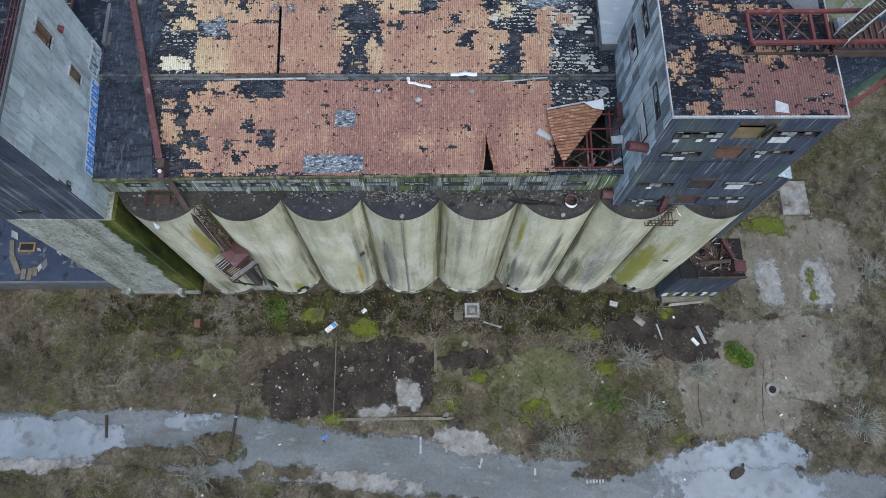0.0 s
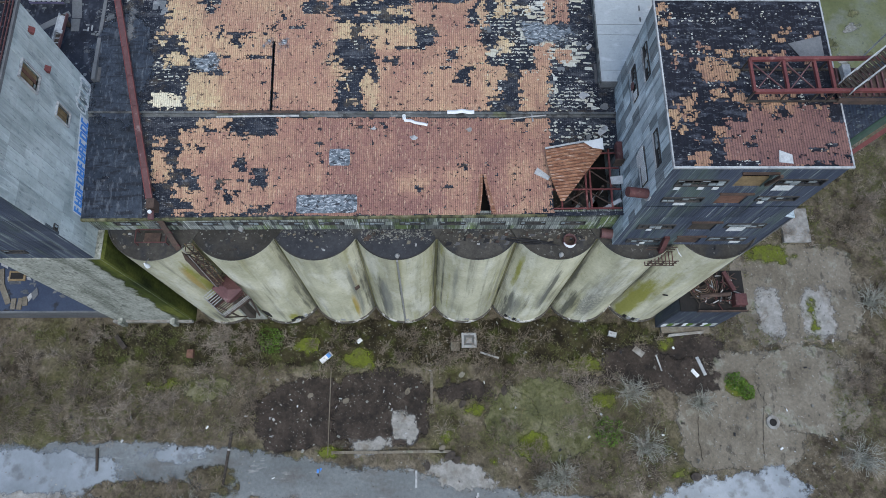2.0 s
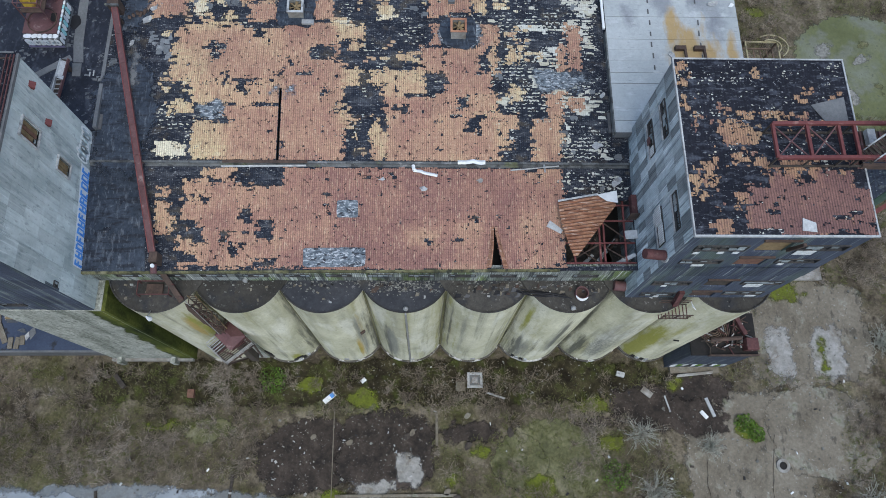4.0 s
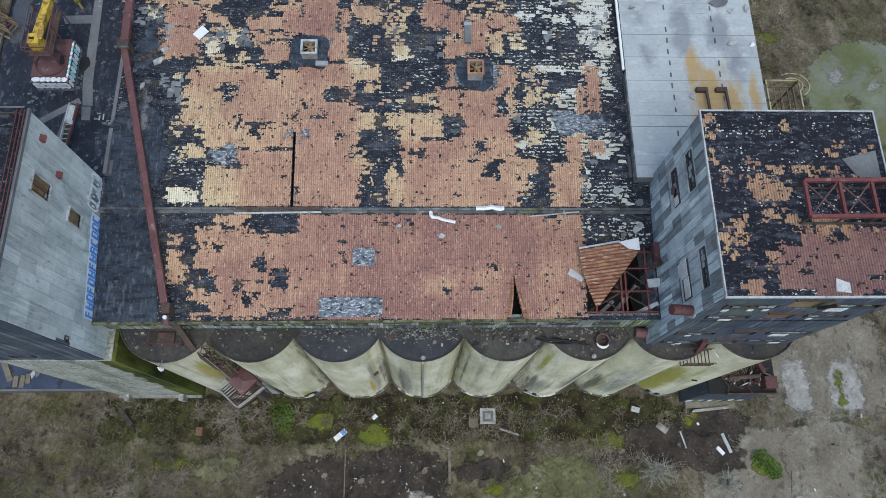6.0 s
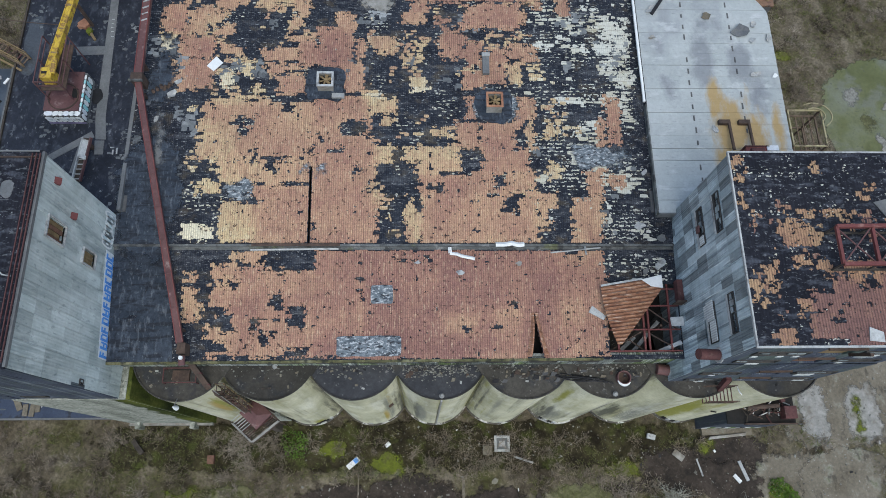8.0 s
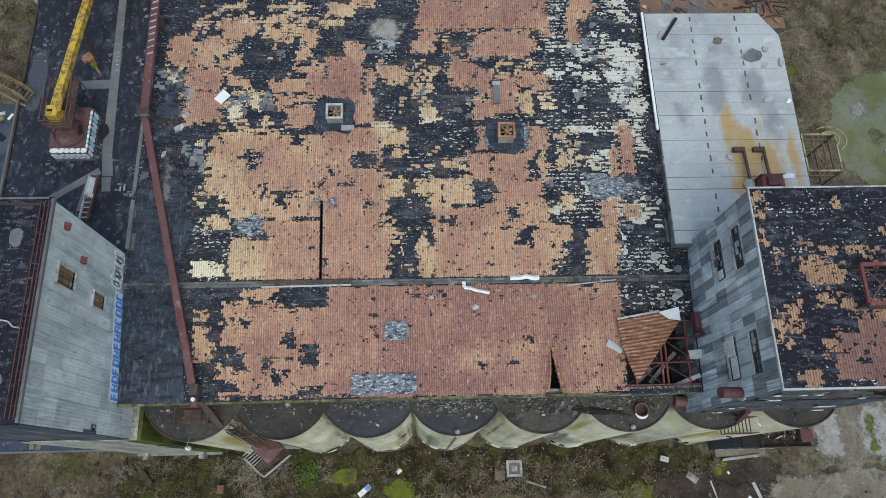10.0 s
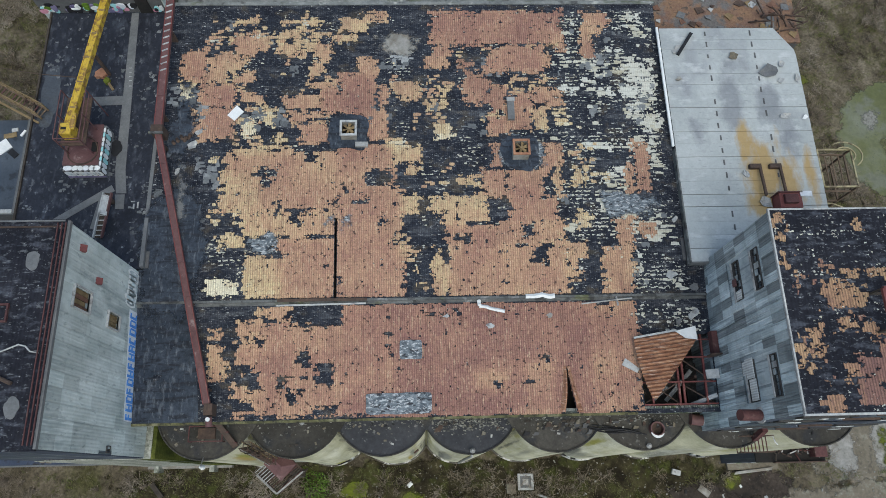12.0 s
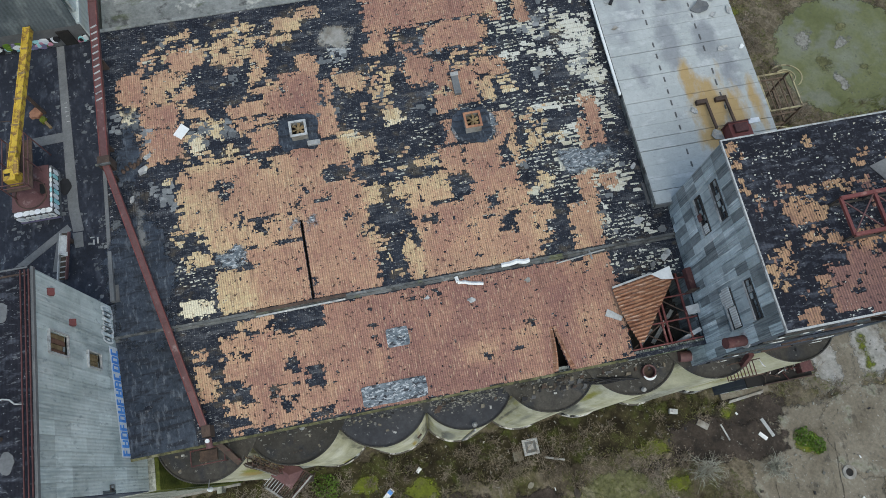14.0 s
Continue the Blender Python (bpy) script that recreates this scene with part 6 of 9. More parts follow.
for p, q in (((10.4, 25.6, 27.3), (13.2, 27.2, 27.6)), ((13.2, 27.2, 27.6), (15.8, 25.6, 27.6)), ((13.4, 29.0, 27.8), (15.8, 27.2, 27.7)), ((11.2, 27.2, 27.3), (13.2, 25.7, 27.3)), ((13.5, 29.0, 27.6), (12.9, 27.0, 24.5)), ((14.6, 27.2, 27.5), (15.6, 29.0, 25.0))):
    part("brace", Geo().beam(p, q, 0.08, 0.08), M_RUST, ob)
for p, q in (((12.3, 26.3, 24.2), (13.4, 27.3, 24.5)), ((13.3, 26.2, 24.1), (15.2, 28.4, 25.2)), ((14.2, 25.6, 26.9), (15.8, 26.2, 28.1))):
    alone("fallen_board", Geo().beam(p, q, 0.3, 0.06), M_PARAPET, "pale board fallen into the roof hole", "board")
g = Geo()
n, m = 34, 8
for i in range(n + 1):
    f = i / n
    a = Vector((9.95 + 0.95 * f ** 1.8, 30.35 - 4.35 * f, 28.5 - 0.15 * f))
    b = Vector((14.4, 30.75 - 1.0 * f / 0.22, 28.8)) if f < 0.22 else Vector((14.4, 29.75, 28.75)).lerp(Vector((11.25, 26.0, 28.35)), (f - 0.22) / 0.78)
    rise = 0.15 * (i % 2)
    for s in range(m + 1):
        c = a.lerp(b, s / m)
        sag = 0.45 * math.sin(math.pi * s / m) * (1 - f) + 0.06 * noise.noise((c.x * 1.5, c.y * 1.5, 3.0))
        g.v.append((c.x, c.y + 0.3 * (s / m) ** 2 * (1 - f), c.z + rise + sag * 0.6))
    if i:
        for s in range(m):
            k = (m + 1) * i + s
            g.f.append((k - m - 1, k, k + 1, k - m))
flap = tagged(new("peeled_sheet", solid("peeled_sheet", g, M_FLAP)), "orange rusted corrugated sheets peeled back over the roof hole", "roof sheet")
sheet("pale_sheet", [(12.9, 30.75, 29.1), (14.5, 31.15, 29.0), (14.5, 30.1, 29.05), (13.6, 30.2, 29.15)], 0.03, M_WHITE, "bent pale sheet end at the peeled roof", "sheet metal")
sheet("pale_sheet", [(9.9, 30.3, 28.75), (13.0, 30.75, 29.1), (13.0, 30.9, 29.1), (9.9, 30.45, 28.75)], 0.03, M_PARAPET, "pale folded edge of the peeled roof sheets", "sheet metal")
for way, x in ((-1, 4.88), (1, 4.95)):
    g = Geo()
    for i in range(9):
        f = i / 8
        y = 28.5 - 3.3 * f
        e = x - 0.28 * f ** 2.2 if way < 0 else x + 0.6 * f ** 1.3
        lift = 0.05 + 0.28 * math.sin(f * 2.6)
        g.v += [on_low(e, y, lift), on_low(e + way * 0.1, y, lift + 0.03), on_low(e + way * (0.2 + 0.2 * f), y, 0.05)]
        if i:
            k = 3 * i
            g.f += [(k - 3, k, k + 1, k - 2), (k - 2, k + 1, k + 2, k - 1)]
    alone("lifted_sheet", g, M_FLAP, "torn roof sheet curling up beside a split", "roof sheet")
part("tear_floor", Geo().box(4.4, 5.8, 25.6, 28.6, 25.9, 26.0), M_DARK, house)


# ---- towers ----
def tower_shell(name, label, x0, x1, y0, y1, z0, z1, front_holes, side_holes, side, roof_mat, side_mat, base):
    ob = thing(name, base, label, "industrial tower")
    ws = wall("wall_south", "y", y0, 0.25, x0, x1, z0, z1, front_holes, M_SIDING_NAVY, ob)
    siding(ws, "y", y0, -1, x0, x1, z0, z1, 1.15, 2.2, front_holes, M_SIDING_NAVY)
    sx, sgn = (x0, -1) if side < 0 else (x1, 1)
    wside = wall("wall_side", "x", sx, -sgn * 0.25, y0 + 0.25, y1 - 0.25, z0, z1, side_holes, side_mat, ob)
    siding(wside, "x", sx, sgn, y0 + 0.02, y1 - 0.02, z0, z1, *((0.62, 1.7) if side < 0 else (0.88, 1.9)), side_holes, side_mat)
    ox = x1 if side < 0 else x0
    part("wall_far_side", Geo().box(min(ox, ox + sgn * 0.25), max(ox, ox + sgn * 0.25), y0 + 0.25, y1 - 0.25, z0, z1), M_SIDING_GREY, ob)
    part("wall_north", Geo().box(x0, x1, y1 - 0.25, y1, z0, z1), M_SIDING_GREY, ob)
    part("roof", Geo().box(x0 - 0.1, x1 + 0.1, y0 - 0.1, y1 + 0.1, z1 + 0.002, z1 + 0.2), roof_mat, ob, "black tarred flat roof")
    for k in range(1, 4):
        z = z0 + (z1 - z0) * k / 4
        # floors coloured near black so that the windows look shaded inside
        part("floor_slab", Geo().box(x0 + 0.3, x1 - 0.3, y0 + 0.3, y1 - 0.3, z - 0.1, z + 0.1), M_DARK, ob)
    return ob


M_PANEL = mat("pale_corrugated_panel", [(0.42, 0.44, 0.44), (0.58, 0.60, 0.59)], 1.0, rough=0.7, bump=0.3, ribs=(1, 0.16, 0.25), fine=0.15)
RX0, RX1, RY0, RY1, RZ0, RZ1 = 16.0, 27.3, 23.85, 36.2, 23.9, 39.15
fw = [(16.9, 20.3, 36.3, 37.3), (23.6, 26.8, 36.4, 37.4), (16.9, 19.8, 33.5, 34.3), (23.5, 26.4, 33.7, 34.5), (16.8, 19.7, 27.9, 28.8), (23.6, 26.7, 28.1, 29.0), (16.8, 19.6, 24.7, 25.5), (23.4, 26.6, 25.0, 25.9)]
doors = [(20.9, 22.9, 36.0, 38.3), (20.8, 22.8, 32.9, 34.9), (20.9, 22.9, 27.3, 29.3), (20.9, 22.9, 24.1, 26.0)]
sw = [(31.85, 34.6, 33.3, 34.25), (31.9, 34.6, 36.2, 37.1), (25.1, 27.8, 33.0, 34.2), (25.1, 27.7, 36.4, 37.2)]
rt = tower_shell("tower", "square grey steel-clad tower with broken window bands", RX0, RX1, RY0, RY1, RZ0, RZ1, fw + doors, sw, -1, M_TAR_TOWER, M_SIDING_GREY, (21.6, 30, 23.9))
for k, h in enumerate(fw):
    window(rt, "y", RY0, -1, *h, 6, 3, 0.62, 200 + k)
for k, h in enumerate(sw):
    window(rt, "x", RX0, -1, *h, 6, 2, 0.7, 220 + k)
    part("window_jamb", Geo().box(RX0 - 0.14, RX0 - 0.06, h[0], h[1], h[2] - 0.2, h[2] - 0.02), M_PARAPET, rt, "pale sill strip")
part("hung_panel", Geo().box(RX0 - 0.17, RX0 - 0.11, 26.6, 27.9, 33.1, 34.15), M_PANEL, rt, "loose pale corrugated panel over a window")
part("hung_panel", Geo().box(RX0 - 0.16, RX0 - 0.11, 25.15, 26.55, 33.35, 34.25), M_PANEL, rt, "loose pale corrugated panel over a window")
part("hung_panel", Geo().box(RX0 - 0.15, RX0 - 0.11, 26.9, 27.75, 32.6, 33.05), M_PANEL, rt, "loose pale corrugated panel over a window")
part("hung_panel", Geo().box(RX0 - 0.16, RX0 - 0.11, 31.9, 32.5, 33.5, 34.2), M_PANEL, rt, "loose pale panel in a window")
part("pane_cloth", Geo().box(RX0 - 0.20, RX0 - 0.11, 32.9, 33.4, 33.2, 33.7), M_DULLRED, rt, "dull red rag caught in the window")
for k, h in enumerate(doors):
    part("loading_hatch", Geo().box(h[0], h[1], RY0 + 0.12, RY0 + 0.2, h[2], h[3] - (0.9 if k == 0 else 0.35)), (M_OCHRE, M_BRICKRED, M_TIMBER, M_RUST)[k], rt, "rusty boarded loading hatch")
    part("lintel", Geo().box(h[0] - 0.2, h[1] + 0.2, RY0 - 0.14, RY0 + 0.05, h[3] - 0.02, h[3] + 0.14), M_RUST, rt)
for x, z, n, m in ((17.0, 35.85, 1, 1), (18.6, 35.9, 1, 1), (19.6, 35.9, 1, 1), (23.7, 35.75, 3, 2), (17.9, 33.1, 2, 1), (23.8, 33.4, 1, 1), (24.0, 27.6, 3, 2), (17.6, 27.7, 1, 1), (25.4, 24.7, 2, 1), (18.0, 24.5, 1, 1)):
    for i in range(n):
        for j in range(m):
            part("pane", Geo().box(x + 0.44 * i, x + 0.44 * i + 0.4, RY0 - 0.13, RY0 - 0.09, z + 0.4 * j, z + 0.4 * j + 0.36), M_PANEL, rt, "pale loose pane")
part("hoist_bar", Geo().beam((22.9, RY0 - 0.5, 38.9), (23.0, RY0 - 0.1, 36.6), 0.2, 0.2), M_RUST, rt, "rusty hoist bar")
g = Geo()
for a, b, c, d in ((RX0 - 0.12, RX1 + 0.12, RY0 - 0.14, RY0 - 0.02), (RX0 - 0.12, RX1 + 0.12, RY1 + 0.02, RY1 + 0.12), (RX0 - 0.12, RX0 - 0.02, RY0, RY1), (RX1 + 0.02, RX1 + 0.12, RY0, RY1)):
    g.box(a, b, c, d, RZ1 + 0.05, RZ1 + 0.24)
part("edge_trim", g, M_PARAPET, rt, "pale flaking roof edge trim")
ROOF_TOP = lambda x, y: RZ1 + 0.2
covering("tower_covering", RX0, RX1 + 0.05, RY0, RY1 - 0.1, ROOF_TOP, SHEETS_TOWER, BARE_TOWER + [(20.9, 27.4, 29.0, 32.0)], [], rt, 0.75, 15, holes=0.36, shrink=0.14, material=M_SHEET_DARK, rib=0.024)
shards("tan_covering_scatter", 11, [(16.2, 27.2, 24.0, 33.0, 0.4, 0.02), (16.2, 17.6, 29.5, 36.0, 0.55, -0.05), (18.0, 27.0, 29.5, 36.0, 0.55, 0.4)], ROOF_TOP, rt, 31, (0.06, 0.4), (0.06, 0.3), M_SHEET_DARK, "tan shards of roof covering")
shards("paint_fleck_scatter", 11, [(16.1, 27.2, 34.0, 36.1, 0.9, -0.35), (16.1, 21.5, 23.9, 25.3, 0.95, -0.25), (26.0, 27.2, 29.0, 36.0, 0.9, -0.1), (16.2, 27.0, 24.0, 35.0, 0.9, 0.15)], ROOF_TOP, rt, 33, (0.03, 0.18), (0.03, 0.1), M_SHARD, "white paint flakes along the roof edges", 0.02, 0.2)
part("felt_flap", Geo().slab([(24.6, 32.8, RZ1 + 0.3), (25.4, 31.6, RZ1 + 0.25), (26.9, 31.5, RZ1 + 0.25), (26.9, 33.4, RZ1 + 0.3)], 0.04), M_WALKWAY, rt, "grey loose felt flap")
sheet("white_sack", [(22.6, 24.1, RZ1 + 0.26), (23.5, 24.0, RZ1 + 0.26), (23.5, 24.6, RZ1 + 0.3), (22.7, 24.9, RZ1 + 0.34)], 0.05, M_PARAPET, "crumpled pale plastic sheet at the roof edge", "plastic sheet")
# open steel frame and stair on the tower roof
fr = thing("roof_frame", (24, 30, RZ1 + 0.2), "red-painted lattice conveyor bridge lying over the tower roof", "steel bridge")
TX0, TX1, TY0, TY1, TZ = 21.15, 26.7, 28.4, 30.75, 40.65
for y in (TY0, TY1):
    part("chord", Geo().beam((TX0, y, TZ), (34.0, y, TZ + 0.3), 0.22, 0.25), M_RED, fr)
    part("bottom_chord", Geo().beam((TX0, y, RZ1 + 0.3), (34.0, y, RZ1 + 0.5), 0.12, 0.12), M_TIMBER, fr)
for x in (21.15, 23.3, 25.3, 26.3):
    part("strut", Geo().beam((x, TY0, TZ), (x, TY1, TZ), 0.18, 0.2), M_RED, fr)
    for y in (TY0, TY1):
        part("post", Geo().beam((x, y, RZ1 + 0.2), (x, y, TZ), 0.1, 0.1), M_TIMBER, fr)
for x0, x1 in ((21.15, 23.3), (23.3, 25.3)):
    part("brace", Geo().beam((x0, TY0, TZ), (x1, TY1, TZ), 0.07, 0.07), M_DULLRED, fr)
    part("brace", Geo().beam((x0, TY1, TZ - 0.1), (x1, TY0, TZ - 0.1), 0.07, 0.07), M_DULLRED, fr)
part("deck", Geo().box(27.0, 34.0, TY0 + 0.2, TY1 - 0.1, RZ1 + 0.55, RZ1 + 0.62), M_RUST, fr, "rusty grating deck")
for k in range(16):
    part("slat", Geo().box(27.1 + 0.43 * k, 27.2 + 0.43 * k, TY0 + 0.2, TY1 - 0.1, RZ1 + 0.63, RZ1 + 0.75), M_DULLRED, fr)
part("side_girder", Geo().box(27.0, 34.0, TY0 - 0.1, TY0 + 0.12, RZ1 + 0.1, RZ1 + 0.6), M_RUST, fr, "ochre stained side girder")
part("signal_box", Geo().box(27.3, 27.8, 29.6, 30.6, RZ1 + 0.8, RZ1 + 1.2), M_PARAPET, fr, "small white box")
part("drum", Geo().tube((31.5, 30.0, RZ1 + 0.7), (31.5, 30.0, RZ1 + 1.0), 0.5, 14), M_DULLRED, fr, "maroon round cover")
st = thing("roof_stair", (28, 30, RZ1 + 0.7), "weathered steel stair with pale handrails on the roof bridge", "stair")
S0, S1 = Vector((26.5, 28.9, RZ1 + 1.2)), Vector((28.9, 30.4, RZ1 + 4.2))
off = Vector((0.55, -0.75, 0))
for o in (Vector((0, 0, 0)), off):
    part("stringer", Geo().beam(S0 + o, S1 + o, 0.08, 0.22), M_TIMBER, st)
    part("handrail", Geo().beam(S0 + o + Vector((0, 0, 0.95)), S1 + o + Vector((0, 0, 0.95)), 0.09, 0.09), M_PARAPET, st)
    for f in (0.05, 0.35, 0.65, 0.95):
        p = S0.lerp(S1, f) + o
        part("baluster", Geo().beam(p, p + Vector((0, 0, 0.95)), 0.06, 0.06), M_PARAPET, st)
for k in range(18):
    p = S0.lerp(S1, (k + 0.5) / 18)
    part("tread", Geo().beam(p, p + off, 0.2, 0.04), M_TIMBER, st)
part("landing", Geo().box(28.7, 30.2, 29.6, 31.2, RZ1 + 4.1, RZ1 + 4.2), M_OCHRE, st)
for x, y in ((28.75, 31.15), (30.15, 31.15), (30.15, 29.65)):
    part("landing_post", Geo().beam((x, y, RZ1 + 0.9), (x, y, RZ1 + 5.1), 0.07, 0.07), M_PARAPET, st)
for p, q in (((28.75, 31.15), (30.15, 31.15)), ((30.15, 31.15), (30.15, 29.65))):
    part("landing_rail", Geo().beam((*p, RZ1 + 5.1), (*q, RZ1 + 5.1), 0.07, 0.07), M_PARAPET, st)
part("lamp_head", Geo().tube((29.6, 30.0, RZ1 + 4.9), (29.6, 30.0, RZ1 + 5.3), 0.28, 10, 0.15), M_PARAPET, st, "round pale lamp head")
part("lamp_post", Geo().tube((29.6, 30.0, RZ1 + 4.2), (29.6, 30.0, RZ1 + 4.9), 0.06), M_PARAPET, st)
# lean-to conveyor housing hung on the east side of the tower
ob = thing("conveyor_housing", (31, 32, 20), "sloping green and grey conveyor housing with a red edge", "conveyor housing")
part("cladding", Geo().slab([(27.5, 26.2, 33.0), (34.5, 30.4, 38.6), (34.5, 33.8, 38.8), (27.5, 31.0, 33.2)], 0.2), M_SIDING_NAVY, ob)
part("green_side", Geo().slab([(27.5, 25.7, 32.4), (34.5, 29.8, 38.2), (34.5, 30.35, 38.6), (27.5, 26.15, 33.0)], 0.15), mat("green_paint", [(0.015, 0.035, 0.025), (0.03, 0.06, 0.04)], 0.6, rough=0.6, bump=0.1), ob, "dark green side strip")
part("red_edge", Geo().beam((27.5, 25.3, 31.6), (34.5, 29.4, 37.6), 0.3, 0.3), M_RED, ob, "orange-red edge girder")
part("leg", Geo().beam((33.5, 31.6, 0), (33.5, 31.6, 37.6), 0.4, 0.4), M_RUST, ob)
ob = thing("drum", (15.95, 24.2, 33.7), "dull maroon steel drum sticking out of the tower wall", "drum")
part("drum_body", Geo().tube((15.95, 24.22, 34.0), (14.4, 24.22, 34.4), 0.36, 18), M_MAROON, ob, smooth=True)
part("flange", Geo().tube((15.95, 24.22, 34.0), (15.86, 24.22, 34.02), 0.52, 18), M_PARAPET, ob, "pale flange")
ob = thing("duct", (15.7, 30.0, 28.3), "dull red duct piece against the tower wall", "duct")
part("duct_body", Geo().box(15.5, 15.92, 29.0, 30.7, 28.6, 29.3), M_MAROON, ob)
part("duct_end", Geo().box(15.25, 15.95, 28.9, 29.0, 28.5, 29.7), M_RUST, ob)
sheet("pale_sheet", [(15.0, 27.3, 28.6), (15.9, 27.3, 28.7), (15.9, 28.0, 28.75), (14.95, 27.95, 28.6)], 0.05, M_PARAPET, "pale sheet caught on the steelwork by the tower", "sheet metal")

LX0, LX1, LY0, LY1, LZ0, LZ1 = -35.5, -26.93, 22.85, 36.1, 23.85, 39.2
lholes = [(31.3, 32.6, 35.4, 37.6), (31.1, 32.1, 30.9, 32.7), (22.98, 23.45, 29.85, 30.4)]
lfh = [(-33.2, -31.4, 25.2, 26.0)]
lt = tower_shell("tower", "tall pale grey steel-clad tower with a painted slogan along its foot", LX0, LX1, LY0, LY1, LZ0, LZ1, lfh, lholes, 1, M_TAR_TOWER, M_SIDING_LIGHT, (-31, 29, 23.9))
for k, h in enumerate(lfh):
    window(lt, "y", LY0, -1, *h, 4, 2, 0.6, 250 + k)
window(lt, "x", LX1, 1, *lholes[2], 2, 1, 0.5, 255)
for k, h in enumerate(lholes[:2]):
    g = Geo()
    a, b, c, d = h
    for q in ((a - 0.08, b + 0.08, c - 0.1, c), (a - 0.08, b + 0.08, d, d + 0.1), (a - 0.1, a, c, d), (b, b + 0.1, c, d)):
        g.box(LX1 - 0.1, LX1 + 0.16, *q)
    win = part("window", g, M_PARAPET, lt, "boarded window opening with a pale frame")
    for j in range(4):
        part("board", Geo().box(LX1 - 0.18, LX1 - 0.1 - 0.02 * (j % 2), a + (b - a) * j / 4 + 0.02, a + (b - a) * (j + 1) / 4 - 0.02, c + (0.3 if j == 1 and k == 0 else 0), d), (M_BRICKRED if k == 0 and j % 2 == 0 else M_OCHRE) if k == 0 else M_OCHRE, win)
for y, z in ((33.6, 34.8), (35.0, 37.4)):
    part("vent_hood", Geo().slab([(LX1 + 0.02, y - 0.22, z + 0.3), (LX1 + 0.38, y - 0.22, z), (LX1 + 0.38, y + 0.22, z), (LX1 + 0.02, y + 0.22, z + 0.3)], 0.3), M_RED, lt, "small red vent hood")
# roof rails and bitumen blisters
for dx in (-0.02, 0.2, 0.45):
    part("roof_pipe", Geo().beam((LX1 - dx, LY0 + 0.2, LZ1 + 0.42), (LX1 - dx, LY1 - 0.2, LZ1 + 0.42), 0.06, 0.08), M_MAROON, lt)
part("roof_pipe", Geo().beam((LX0 + 0.2, LY1 - 0.4, LZ1 + 0.3), (LX1 - 0.2, LY1 - 0.4, LZ1 + 0.3), 0.08, 0.1), M_RUST, lt)
part("edge_trim", Geo().box(LX1 + 0.02, LX1 + 0.18, LY0, LY1, LZ1 - 0.02, LZ1 + 0.24), M_WALKWAY, lt, "dark roof edge trim")
for x, y in ((-28.6, 33.6), (-28.4, 25.1)):
    part("patch", Geo().prism(blob_ring(x, y, 0.4, 0.6, x * 3 + y, 0, 0.25, 20), LZ1 + 0.19, LZ1 + 0.23), M_WALKWAY, lt, "grey felt patch")
g = Geo()
for a, b, c, d in ((-30.5, -29.5, 29.9, 30.0), (-30.5, -29.5, 30.9, 31.0), (-30.5, -30.4, 30.0, 30.9), (-29.6, -29.5, 30.0, 30.9)):
    g.box(a, b, c, d, LZ1 + 0.2, LZ1 + 0.36)
part("hatch_frame", g, M_MAROON, lt, "dull red square roof hatch frame")
g = Geo()
pts = [(-31.0, 27.7), (-30.2, 28.0), (-29.3, 28.3), (-28.6, 28.6), (-28.2, 28.5), (-27.9, 28.2), (-27.4, 28.1)]
for (xa, ya), (xb, yb) in zip(pts, pts[1:]):
    g.tube((xa, ya, LZ1 + 0.26), (xb, yb, LZ1 + 0.26), 0.045, 6)
part("loose_cable", g, M_PARAPET, lt, "pale cable lying on the roof")
part("loose_pipe", Geo().tube((-30.4, 27.2, LZ1 + 0.32), (-28.6, 26.4, LZ1 + 0.32), 0.12, 8), M_RUST, lt, "short dull red pipe lying on the roof")
part("north_rail", Geo().beam((LX0 + 0.2, LY1 - 0.1, LZ1 + 0.5), (LX1, LY1 - 0.1, LZ1 + 0.5), 0.08, 0.08), M_WALKWAY, lt)
# slogan along the foot of the east wall: bars in the colours of its letters
g = Geo()
g.prism([(LX1 + 0.085, 25.2), (LX1 + 0.10, 25.2), (LX1 + 0.10, 33.0), (LX1 + 0.085, 33.0)], lambda x, y: lower_z(x, y) + 0.05, lambda x, y: lower_z(x, y) + 1.4)
part("painted_band", g, M_SILVER, lt, "pale painted band under an unreadable blue slogan")
rng = random.Random(9)
for k in range(13):
    y = 25.3 + k * 0.59
    z = lower_z(LX1, y) + 0.12
    g = Geo()
    g.box(LX1 + 0.10, LX1 + 0.115, y, y + 0.19, z, z + 1.15)
    for q in rng.sample((0.0, 0.48, 0.93), 2):
        g.box(LX1 + 0.10, LX1 + 0.115, y + 0.19, y + 0.40, z + q, z + q + 0.22)
    if k % 3:
        g.box(LX1 + 0.10, LX1 + 0.115, y + 0.40, y + 0.53, z + 0.1, z + 1.05)
    part("slogan_bar", g, M_BLUE, lt)
for k in range(7):
    y, z = 33.4 + 0.37 * k, 29.55 + 0.12 * math.sin(k * 2.1)
    h = 0.85 + 0.15 * math.sin(k * 1.3)
    part("tag_outline", daub("x", LX1 + 0.085, 1, y, z, 0.25, h, k + 3, 0.012), M_WHITE, lt, "white outline of an unreadable tag")
    part("tag_fill", daub("x", LX1 + 0.098, 1, y, z, 0.14, h * 0.72, k + 23, 0.012), M_SIDING_GREY, lt, "grey fill of an unreadable tag")
    part("tag_fill", daub("x", LX1 + 0.111, 1, y + 0.03, z + 0.3 * math.sin(k * 3.7), 0.07, h * 0.25, k + 43, 0.01), M_WHITE, lt, "white stroke of an unreadable tag")

